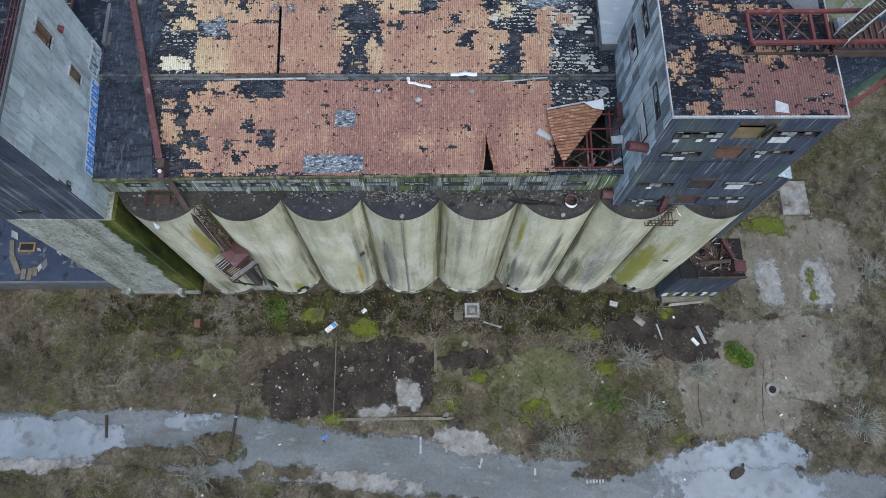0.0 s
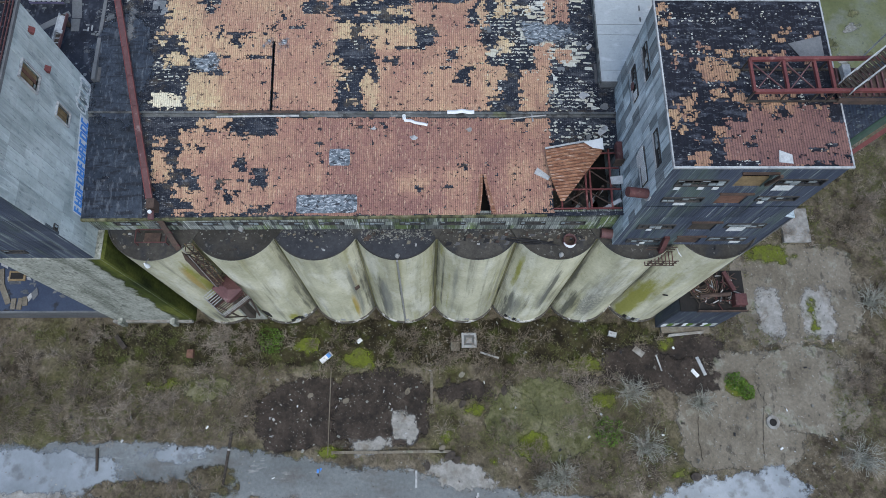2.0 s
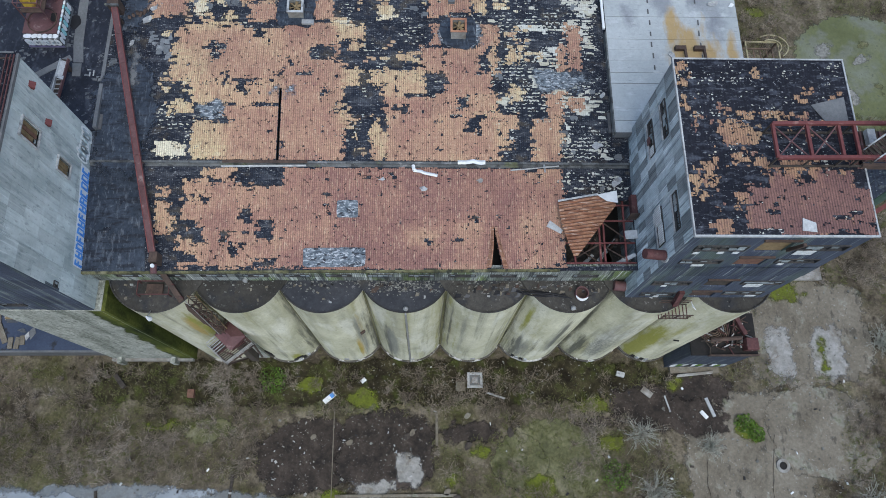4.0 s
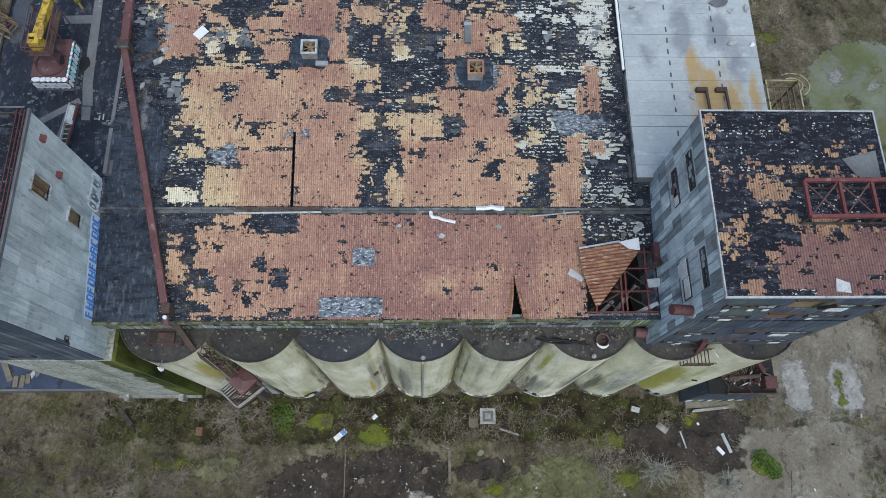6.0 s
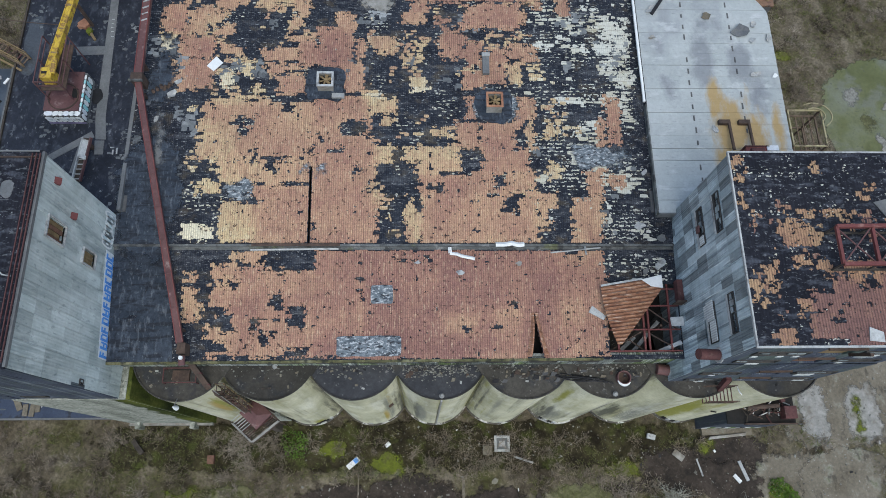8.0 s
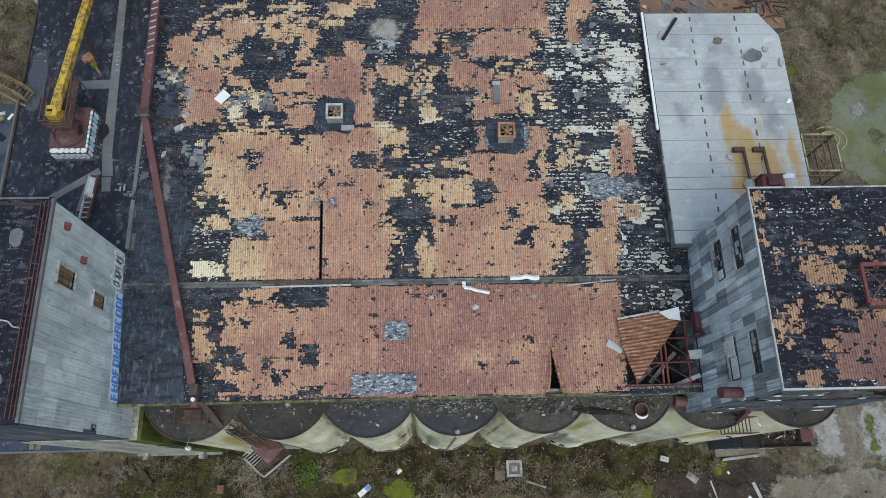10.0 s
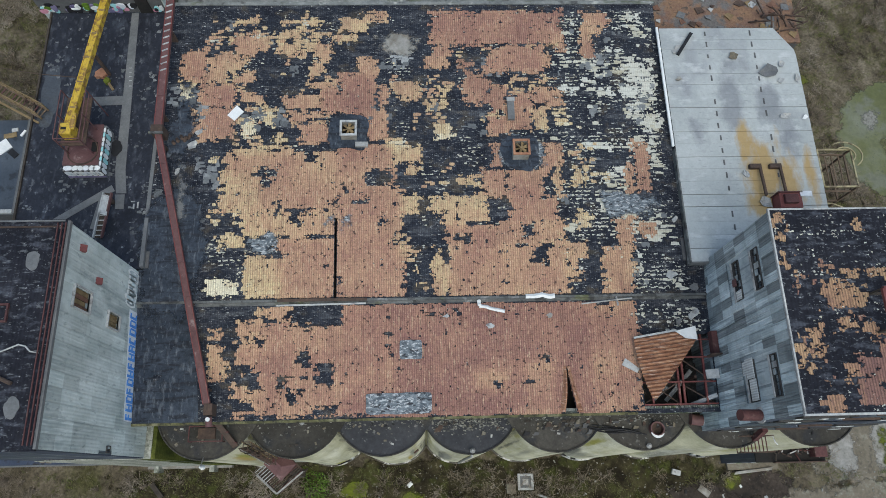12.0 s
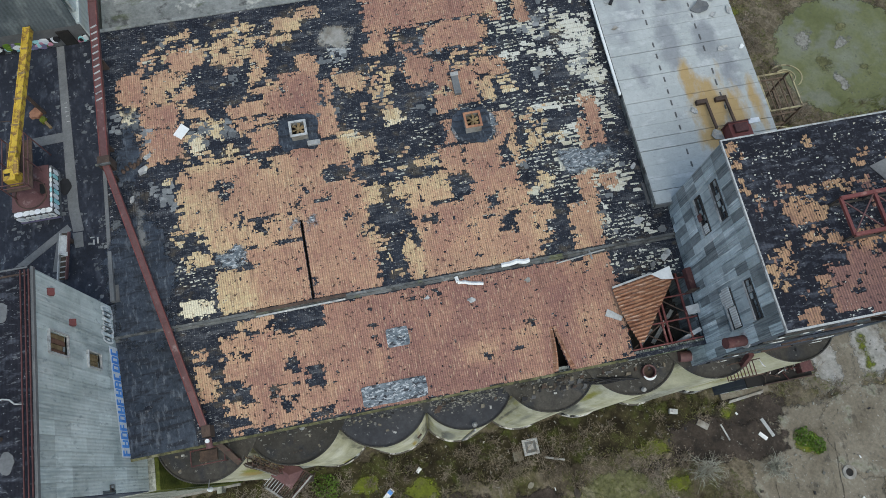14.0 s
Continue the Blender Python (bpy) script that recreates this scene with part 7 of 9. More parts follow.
# ---- grey-roofed hall behind the tower ----
hall = thing("hall", (20, 46, 0), "hall with a pale grey sheet metal roof and rust stains", "industrial building")
HX0, HX1, HY0, HY1, HZ = 14.65, 25.95, 35.9, 56.6, 29.7
ring = [(HX0, HY0), (HX1, HY0), (HX1, 54.3), (24.4, HY1), (HX0, HY1)]
part("wall", Geo().prism([(x * 0.998 + 0.04, y * 0.999 + 0.04) for x, y in ring], 0, HZ - 0.15), M_WALLDARK, hall)
rows = 19
RUST = [(21.3, 43.0, 1.7, 3.0, 1.0), (20.3, 45.6, 0.8, 2.8, 0.8), (23.3, 42.8, 1.0, 2.6, 0.85), (25.1, 42.6, 0.5, 3.6, 0.8), (21.5, 40.4, 2.2, 1.6, 0.95), (22.9, 45.5, 0.5, 2.4, 0.6)]
CLOUD = [(19.8, 49.5, 1.3, 3.5, 0.8), (22.8, 49.0, 1.4, 3.0, 0.8), (16.8, 47.0, 1.2, 2.0, 0.6), (20.5, 53.0, 3.0, 1.0, 0.5), (24.0, 46.0, 1.0, 3.0, 0.6), (16.2, 50.5, 0.8, 2.0, 0.4)]


def blot(spots, x, y):
    return max(q * math.exp(-((x - cx) / rx) ** 2 - ((y - cy) / ry) ** 2) for cx, cy, rx, ry, q in spots)


wob = random.Random(41)
cuts = [HY0] + [HY0 + (HY1 - HY0) * k / rows + wob.uniform(-0.12, 0.12) for k in range(1, rows)] + [HY1]
for a, b in zip(cuts, cuts[1:]):
    g, n = Geo(), 40
    at = {"rust": [], "cloud": []}
    gap = wob.uniform(0.02, 0.07)
    for y, z in ((a, HZ - 0.12), (a, HZ + wob.uniform(-0.01, 0.01)), ((a + b) / 2, HZ + 0.03), (b - gap, HZ + 0.035), (b - gap, HZ - 0.1)):
        xe = HX1 if y <= 54.3 else HX1 - (y - 54.3) * 0.67
        for i in range(n + 1):
            x = HX0 + (xe - HX0) * i / n
            g.v.append((x, y, z + 0.012 * noise.noise((x * 0.7, y * 0.7, 4.0))))
            at["rust"].append(1.25 * blot(RUST, x, y) - 0.12)
            at["cloud"].append(1.2 * blot(CLOUD, x, y) - 0.05)
    for j in range(4):
        for i in range(n):
            q = (n + 1) * j + i
            g.f.append((q, q + 1, q + n + 2, q + n + 1))
    ob = part("roof_sheet", g, M_GREYROOF, hall)
    for name_of, values in at.items():
        ob.data.attributes.new(name_of, "FLOAT", "POINT").data.foreach_set("value", values)
g = Geo()
for k in range(rows):
    y = HY0 + (HY1 - HY0) * (k + 0.5) / rows
    for x in (18.3 + 0.01 * k, 22.6 - 0.012 * k):
        if wob.random() < 0.88:
            dx, h = wob.uniform(-0.04, 0.04), wob.uniform(0.32, 0.52)
            g.box(x + dx - 0.055, x + dx + 0.055, y - 0.25, y - 0.25 + h, HZ + 0.02, HZ + 0.075)
part("roof_slot", g, M_WALLDARK, hall, "rows of dark roof slots")["kind"] = "stuff"
part("edge_gutter", Geo().box(HX0 - 0.3, HX0 - 0.12, 45.5, HY1, HZ - 0.02, HZ + 0.16), M_WHITE, hall, "white gutter pipe")
# solid tar-black strip that paints the shadow line beside the gutter
part("gutter_shadow_gap", Geo().box(HX0 - 0.11, HX0 - 0.02, 45.5, HY1, HZ - 0.4, HZ - 0.1), M_TAR, hall, "solid black strip painted as the shade beside the gutter")
part("edge_board", Geo().box(HX0 - 0.12, HX0 - 0.02, HY0, 45.3, HZ - 0.5, HZ + 0.06), M_STEP, hall, "grey edge board")
part("end_trim", Geo().box(HX0, 16.0, HY0 - 0.1, HY0 - 0.02, HZ - 0.7, HZ + 0.06), M_WALKWAY, hall)
ob = thing("red_duct", (22.5, 40.4, HZ), "red steel duct with two rusted pipes on the grey roof", "duct")
part("duct_body", Geo().box(21.6, 23.3, 39.7, 40.9, HZ + 0.04, HZ + 1.2), M_RED, ob)
part("duct_cap", Geo().box(21.9, 22.9, 40.0, 40.7, HZ + 1.2, HZ + 1.5), M_MAROON, ob)
part("duct_flange", Geo().box(21.5, 23.4, 40.9, 41.0, HZ + 0.1, HZ + 1.3), M_MAROON, ob)
for x in (21.0, 22.6):
    part("pipe", Geo().beam((x, 41.0, HZ + 0.5), (x, 43.6, HZ + 0.3), 0.18, 0.18), M_RUST, ob)
    part("pipe_foot", Geo().box(x - 0.8, x + 0.1, 43.4, 43.75, HZ + 0.04, HZ + 0.4), M_RUST, ob)
part("plate", Geo().box(23.2, 24.1, 40.6, 41.0, HZ + 1.2, HZ + 1.3), M_SILVER, ob)
for x, y, a, s, m, label in ((16.6, 55.0, 1.1, 0.0, M_BLACK, ""), (15.9, 54.4, 0.5, 0.6, M_STEEL, "torn grey flashing on the metal roof"), (20.6, 53.8, 0.2, 0.6, M_SLAB, "torn grey board on the metal roof"), (23.3, 52.3, 0.4, 1.0, M_WALKWAY, "crumpled dark sheet on the metal roof"), (24.5, 52.9, 0.9, 0.5, M_STEEL, "crumpled grey sheet on the metal roof"),
                             (24.2, 51.4, 0.5, 0.45, M_STEEL, "grey sheet scrap on the metal roof"), (25.6, 51.6, 1.3, 0.6, M_STEEL, "bent edge sheet on the metal roof"), (24.0, 48.1, 0.1, 0.5, M_STEEL, "grey sheet scrap on the metal roof"), (25.6, 48.0, 0.7, 0.3, M_WHITE, "white scrap on the metal roof"), (15.7, 51.6, 0.5, 0.4, M_PALE_SLAB, "pale scrap on the metal roof"), (19.9, 43.0, 1.8, 0.5, M_PARAPET, "pale lath on the metal roof"), (21.0, 40.6, -0.8, 0.7, M_STEEL, "grey sheet scrap on the metal roof")):
    if s:
        crumpled("scrap_sheet", x, y, 0.95 * s, a, lambda u, v: HZ + 0.03, m, label)
    else:
        alone("black_beam", Geo().beam((15.9, 53.9, HZ + 0.14), (17.3, 56.0, HZ + 0.14), 0.28, 0.16), M_BLACK, "short black beam lying on the metal roof", "beam")
# steel platform beyond the hall
M_RAIL = mat("pale_yellow_rail_paint", [(0.28, 0.24, 0.13), (0.42, 0.38, 0.24)], 1.0, rough=0.7, bump=0.1, stains=[((0.10, 0.07, 0.05), 2.0, ONE, 0.54, 0.62, 0.7)])
ob = thing("steel_platform", (29.5, 45, 0), "rusted open steel platform with hoops and pale rails", "steel platform")
PX0, PX1, PY0, PY1 = 28.0, 30.9, 43.2, 46.6
for x, y in ((PX0, PY0), (PX1, PY0), (PX0, PY1), (PX1, PY1)):
    part("post", Geo().beam((x, y, 0), (x, y, 26.6), 0.15, 0.15), M_COIL, ob)
for z in (23.5, 25.6, 26.6):
    for p, q in (((PX0, PY0), (PX1, PY0)), ((PX0, PY1), (PX1, PY1)), ((PX0, PY0), (PX0, PY1)), ((PX1, PY0), (PX1, PY1))):
        part("rail", Geo().beam((*p, z), (*q, z), 0.13, 0.12), M_RAIL if z > 26 else M_COIL, ob)
for k in range(0, 10, 2):
    x, y = PX0 + 0.3 * k, PY0 + 0.33 * k
    part("grating_bar", Geo().beam((x, PY0, 25.55), (x, PY1, 25.55), 0.1, 0.06), M_COIL, ob)
for r in (0.9, 1.5):
    g = Geo()
    pts = [(30.2 + r * math.cos(a), 46.0 + 0.8 * r * math.sin(a), 26.8) for a in [math.pi * (i / 12 - 0.3) for i in range(13)]]
    for p, q in zip(pts, pts[1:]):
        g.beam(p, q, 0.09, 0.09)
    part("hoop", g, M_RAIL, ob)
for r in (2.0, 3.0):
    g = Geo()
    pts = [(29.0 + r * math.cos(a), 39.6 + r * math.sin(a), 24.5) for a in [math.pi * i / 12 for i in range(13)]]
    for p, q in zip(pts, pts[1:]):
        g.beam(p, q, 0.08, 0.08)
    part("hoop", g, M_RAIL if r > 2 else M_COIL, ob)
for x in (27.2, 27.7):
    part("handrail", Geo().beam((x, 40.0, 26.1), (x - 0.2, 42.8, 26.1), 0.1, 0.1), M_PARAPET, ob)

# ---- rubble-strewn end beyond the hall and the far roof ----
far = thing("back_building", (0, 68, 0), "rear building with a worn grey concrete roof", "industrial building")
part("wall", Geo().box(-26.2, 14.6, 59.7, 84.0, 0, 28.4), M_WALLDARK, far)
part("roof", Geo().box(-26.3, 14.7, 59.6, 84.1, 28.4, 28.6), M_SCREED, far)
part("parapet", Geo().box(-26.3, 14.7, 59.42, 59.7, 28.6, 29.3), M_SCREED, far, "low grey parapet")
rub = thing("annex", (20.5, 60, 0), "collapsed annex with a rusty brown debris-strewn roof", "industrial building")
part("wall", Geo().box(14.9, 28.0, 56.8, 66.0, 0, 27.2), M_WALLDARK, rub)
part("roof", Geo().box(14.8, 28.1, 56.75, 66.1, 27.2, 27.4), mat("rust_brown_roof", [(0.14, 0.085, 0.07), (0.25, 0.15, 0.085)], 0.8, rough=0.9, bump=0.2, fine=0.35, stains=[((0.12, 0.125, 0.125), 0.5, ONE, 0.48, 0.58, 0.85), ((0.05, 0.05, 0.05), 1.6, ONE, 0.56, 0.64, 0.8)]), rub)
rng = random.Random(31)
for k in range(34):
    x, y, a, s = rng.uniform(15.2, 27.6), rng.uniform(57.0, 61.5), rng.uniform(0, 3.14), rng.uniform(0.2, 0.6)
    c, d = s * math.cos(a), s * math.sin(a)
    alone("rubble", Geo().slab([(x - c, y - d, 27.46), (x + d, y - c, 27.5), (x + c, y + d * 0.7, 27.45), (x - d, y + c * 0.6, 27.6)], 0.06), rng.choice((M_RUST, M_BRICKRED, M_PARAPET, M_WALKWAY, M_OCHRE)), "broken sheet piece on the annex roof", "rubble", "annex rubble")
g = Geo()
for k in range(22):
    x, y = rng.uniform(23.5, 28.0), rng.uniform(57.2, 60.0)
    p = Vector((x, y, 27.5))
    q = p + Vector((rng.uniform(-1.5, 1.5), rng.uniform(-1.2, 1.2), rng.uniform(0.2, 1.2)))
    g.beam(p, q, 0.1, 0.1)
alone("twisted_steel", g, M_RUST, "heap of twisted rusty steel bars on the annex", "scrap heap", kind="stuff")

# ---- black flat roof to the west with its walkway ----
annex = thing("west_building", (-31.5, 48, 0), "building with a black tarred flat roof and grey walkways", "industrial building")
part("wall", Geo().box(-36.6, -26.75, 36.3, 59.0, 0, 28.6), M_WALLDARK, annex)
part("roof", Geo().box(-36.7, -26.7, 36.25, 59.1, 28.6, 28.8), M_TAR, annex)
part("parapet", Geo().box(-26.7, -26.42, 36.3, 59.2, 28.6, 29.2), M_WALKWAY, annex, "grey capped parapet")
part("west_kerb", Geo().box(-36.75, -36.6, 36.3, 59.0, 28.8, 28.95), M_TIMBER, annex)
part("ponding", Geo().prism(blob_ring(-35.7, 51.0, 0.75, 2.8, 33, 0, 0.25, 40, 3), 28.79, 28.812), mat("standing_roof_water", [(0.05, 0.055, 0.06), (0.07, 0.075, 0.08)], 0.4, rough=0.08, bump=0.01, spec=0.8), annex, "strip of standing water")
for k, ring in enumerate(([(-30.0, 59.0), (-29.4, 59.0), (-28.8, 44.4), (-28.5, 42.4), (-29.3, 42.4), (-29.6, 44.4)], [(-32.2, 50.9), (-29.75, 51.0), (-29.7, 50.2), (-31.9, 50.1)], [(-34.1, 40.1), (-33.6, 39.8), (-29.4, 42.6), (-29.7, 43.1)], [(-30.9, 39.5), (-30.5, 39.5), (-30.1, 41.9), (-30.5, 42.0)], [(-29.35, 42.3), (-28.6, 42.3), (-28.55, 41.1), (-29.2, 41.1)])):
    part("walkway", Geo().prism(ring[::-1], 28.79, 28.83 + 0.005 * k), M_WALKWAY, annex, "grey walkway sheet")
for k, (x, y, w, d) in enumerate(((-29.45, 53.6, 0.22, 0.05), (-29.42, 53.2, 0.2, 0.05), (-29.38, 52.8, 0.24, 0.05), (-29.35, 52.4, 0.2, 0.05), (-29.3, 51.9, 0.22, 0.05), (-27.9, 41.7, 0.3, 0.08), (-27.8, 41.3, 0.1, 0.4), (-27.5, 41.4, 0.1, 0.5))):
    part("chalk_mark", Geo().box(x - w / 2, x + w / 2, y - d / 2, y + d / 2, 28.79, 28.862), M_PARAPET, annex, "unreadable chalk writing")
part("drain_sump", Geo().prism(blob_ring(-29.75, 46.3, 0.45, 0.7, 5, 0, 0.2, 20), 28.79, 28.87), M_BLACK, annex, "dark wet hollow at the walkway")
# small ramp with a rusty flight of treads
ob = thing("roof_ramp", (-29.7, 40.5, 28.8), "short rusty ramp with pale side boards on the black roof", "ramp")
R0, R1 = Vector((-30.0, 38.6, 29.2)), Vector((-29.4, 42.0, 29.8))
part("plank", Geo().beam(R0, R1, 0.5, 0.08), M_TIMBER, ob)
for o, m in ((-0.3, M_PARAPET), (0.3, M_DULLRED)):
    part("side_board", Geo().beam(R0 + Vector((o, 0, 0.1)), R1 + Vector((o, 0, 0.1)), 0.09, 0.3), m, ob)
for k in range(9):
    p = R0.lerp(R1, (k + 0.5) / 9) + Vector((0, 0, 0.07))
    part("tread", Geo().beam(p - Vector((0.24, 0, 0)), p + Vector((0.24, 0, 0)), 0.07, 0.06), M_PARAPET if k < 5 else M_RUST, ob)
part("side_sheet", Geo().slab([(-29.95, 40.4, 29.75), (-29.35, 40.2, 29.75), (-29.2, 41.7, 29.95), (-29.7, 41.9, 29.95)], 0.05), M_PARAPET, ob, "mouldy pale sheet")
part("support", Geo().box(-29.6, -29.3, 41.5, 41.8, 28.8, 29.75), M_RUST, ob)

# graffiti-covered machine plinth with a caged platform
pl = thing("machine_plinth", (-31.5, 45.6, 28.8), "red plinth covered with graffiti under a caged platform", "machine plinth")
part("base", Geo().box(-32.95, -30.1, 43.75, 47.6, 28.8, 30.1), M_WALKWAY, pl)
part("top_plate", Geo().box(-33.0, -30.3, 44.2, 47.65, 30.1, 30.2), M_DULLRED, pl, "faded red top plate")
part("front_band", Geo().box(-32.95, -30.1, 43.71, 43.75, 28.95, 29.15), M_VIOLET, pl, "dull violet band under the graffiti")
for k, (x, w) in enumerate(((-32.6, 0.34), (-32.05, 0.26), (-31.65, 0.2), (-31.25, 0.27), (-30.8, 0.24), (-30.4, 0.25))):
    part("painted_bubble", Geo().prism(blob_ring(x, 43.98, w, 0.2, k + 50, 0, 0.2, 20), 30.1, 30.115), M_WHITE if k % 3 else M_SILVER, pl, "white bubble graffiti, unreadable")
    part("painted_outline", daub("y", 43.748, -1, x, 29.6, w + 0.06, 0.48, k + 60, 0.012), M_BLACK, pl, "dark outline of bubble graffiti")
    part("painted_front", daub("y", 43.734, -1, x, 29.6, w, 0.4, k + 60, 0.014), M_WHITE if k % 3 else M_SILVER, pl, "white bubble graffiti, unreadable")
    part("painted_front", daub("y", 43.718, -1, x + 0.02, 29.58, w * 0.35, 0.14, k + 70, 0.012), M_SIDING_GREY, pl, "grey inner stroke")
for k in range(9):
    y, paint = 43.95 + 0.41 * k, (M_WHITE, M_SILVER, M_CYAN, M_WHITE, M_CYAN, M_SILVER, M_WHITE, M_CYAN, M_WHITE)[k]
    part("painted_outline", daub("x", -30.098, 1, y, 29.55, 0.25, 0.52, k + 80, 0.012), M_BLACK, pl, "dark outline of bubble graffiti")
    part("painted_side", daub("x", -30.084, 1, y, 29.55 + 0.06 * (k % 2), 0.19, 0.42, k + 80, 0.014), paint, pl, "turquoise and white graffiti, unreadable")
    if y > 44.3:
        part("painted_side", Geo().prism(blob_ring(-30.2, y, 0.09, 0.2, k + 90, 0, 0.2, 18), 30.1, 30.112), paint, pl, "turquoise and white graffiti, unreadable")
g = ring_wall(Geo(), -31.6, 45.4, 1.11, 1.19, 30.2, 30.28, 24)
part("flange", g, M_RUST, pl, "round rusty flange")
part("slot", Geo().box(-30.95, -30.55, 45.3, 46.1, 30.2, 30.26), M_DARK, pl)
cg = thing("caged_platform", (-31.6, 45.8, 30.2), "rusty steel platform with tube handrails at the conveyor foot", "steel platform")
CX0, CX1, CY0, CY1, CZ = -32.6, -30.75, 45.15, 49.2, 31.6
part("floor", Geo().box(CX0, CX1, CY0, CY1, CZ - 0.1, CZ), M_RUST, cg)
for x in (CX0, CX1):
    for y in (CY0, (CY0 + CY1) / 2, CY1):
        part("post", Geo().beam((x, y, 30.2 if y < 47 else 28.8), (x, y, CZ + 1.1), 0.07, 0.07), M_DULLRED, cg)
    for z in (0.55, 1.1):
        part("rail", Geo().beam((x, CY0, CZ + z), (x, CY1, CZ + z), 0.06, 0.06), M_DULLRED, cg)
for z in (0.55, 1.1):
    part("rail", Geo().beam((CX0, CY0, CZ + z), (CX1, CY0, CZ + z), 0.06, 0.06), M_DULLRED, cg)
# yellow conveyor rising to the rear house
yc = thing("yellow_conveyor", (-31, 50, 31.7), "yellow-painted box conveyor with rust spots rising to the rear house", "conveyor")
Y0, Y1 = Vector((-31.8, 46.4, 32.2)), Vector((-30.75, 58.9, 31.6))
part("trough", Geo().beam(Y0, Y1, 0.42, 0.6), M_YELLOW, yc)
for s in (-1, 1):
    part("side_flange", Geo().beam(Y0 + Vector((0.23 * s, 0, 0.3)), Y1 + Vector((0.23 * s, 0, 0.3)), 0.07, 0.12), M_YELLOW, yc)
for f in (0.12, 0.3, 0.48, 0.66, 0.84):
    p = Y0.lerp(Y1, f)
    part("cover_joint", Geo().beam(p + Vector((-0.33, 0.03, 0.33)), p + Vector((0.33, -0.03, 0.33)), 0.12, 0.05), M_OCHRE, yc)
part("head_box", Geo().box(-32.3, -31.45, 45.6, 46.5, 31.6, 32.6), M_YELLOW, yc, "yellow drive box")
part("motor", Geo().tube((-31.4, 46.0, 32.5), (-31.3, 47.2, 32.75), 0.2, 10), M_YELLOW, yc, "yellow motor")
part("slot", Geo().box(-32.2, -31.8, 45.95, 46.15, 32.6, 32.63), M_DARK, yc)
part("leg", Geo().beam((-31.1, 53.0, 28.8), (-31.1, 53.0, 31.5), 0.2, 0.2), M_RUST, yc)
# small heap beside it
ob = thing("debris_heap", (-31.3, 52.5, 28.8), "orange and green debris with a yellow lath on the black roof", "debris")
part("rusty_lump", Geo().prism(blob_ring(-31.75, 53.0, 0.42, 0.38, 61, 0, 0.5, 24), 28.8, 29.1), M_RUSTBRIGHT, ob)
part("lath", Geo().beam((-31.3, 52.5, 29.0), (-30.6, 51.5, 28.9), 0.2, 0.1), M_OCHRE, ob)
part("weeds", Geo().prism(blob_ring(-31.2, 52.3, 0.22, 0.3, 63, 0, 0.4, 14), 28.8, 29.12), M_MOSS, ob)

# rear house with graffiti along its foot
rh = thing("rear_house", (-32, 63, 28), "dark rear house with ribbed roof and bright graffiti along its base", "industrial building")
part("wall", Geo().box(-37.5, -27.0, 59.2, 74.0, 0, 31.2), M_SIDING_LIGHT, rh)
part("front", Geo().box(-37.5, -27.1, 59.12, 59.2, 28.8, 31.0), M_WALLDARK, rh)
part("roof", Geo().box(-37.6, -27.4, 60.2, 74.0, 37.0, 37.2), M_TAR, rh)
part("upper_wall", Geo().slab([(-37.6, 59.1, 31.0), (-27.3, 59.1, 31.0), (-27.3, 60.3, 37.0), (-37.6, 60.3, 37.0)], 0.2), mat("slate_cladding", [(0.045, 0.056, 0.060), (0.105, 0.12, 0.125)], 0.35, rough=0.7, bump=0.2, fine=0.25, ribs=(0, 0.3, 0.12), stains=[((0.17, 0.19, 0.19), 0.8, (1, 2, 0.3), 0.54, 0.68, 0.6)]), rh, "grey ribbed cladding")
part("side_wall", Geo().box(-27.4, -27.2, 60.2, 74.0, 31.2, 37.0), M_SIDING_LIGHT, rh)
# no hole behind: a near-black panel paints the doorway's shade
part("doorway", Geo().box(-29.2, -28.2, 59.0, 59.14, 28.8, 30.6), M_DARK, rh, "near-black panel painted as the shade of a doorway")
rng = random.Random(44)
for k in range(80):
    x = -37.3 + rng.uniform(0, 10.0)
    if not -29.5 < x < -28.0:
        z, w = 29.3 + rng.uniform(-0.25, 0.45), rng.uniform(0.14, 0.36)
        part("painted_shape", daub("y", 59.12, -1, x, z, w, rng.uniform(0.12, 0.4), k + 130, 0.01 + 0.002 * k), rng.choice((M_CYAN, M_SILVER, M_CYAN, M_WHITE, M_PINK, M_BLACK, M_BLACK, M_LEAF, M_VIOLET)), rh, "bright graffiti, unreadable")
shards("roof_scrap_scatter", 9, [(-36.4, -26.9, 36.6, 59.0, 0.3, 0.22), (-27.9, -26.8, 36.6, 59.0, 0.45, -0.05), (-36.4, -35.6, 36.6, 59.0, 0.45, 0.0)], lambda x, y: 28.8, annex, 51, (0.05, 0.4), (0.04, 0.25), M_GREYSHARD, "grey scraps and dried mud on the black roof", 0.012, 0.1)


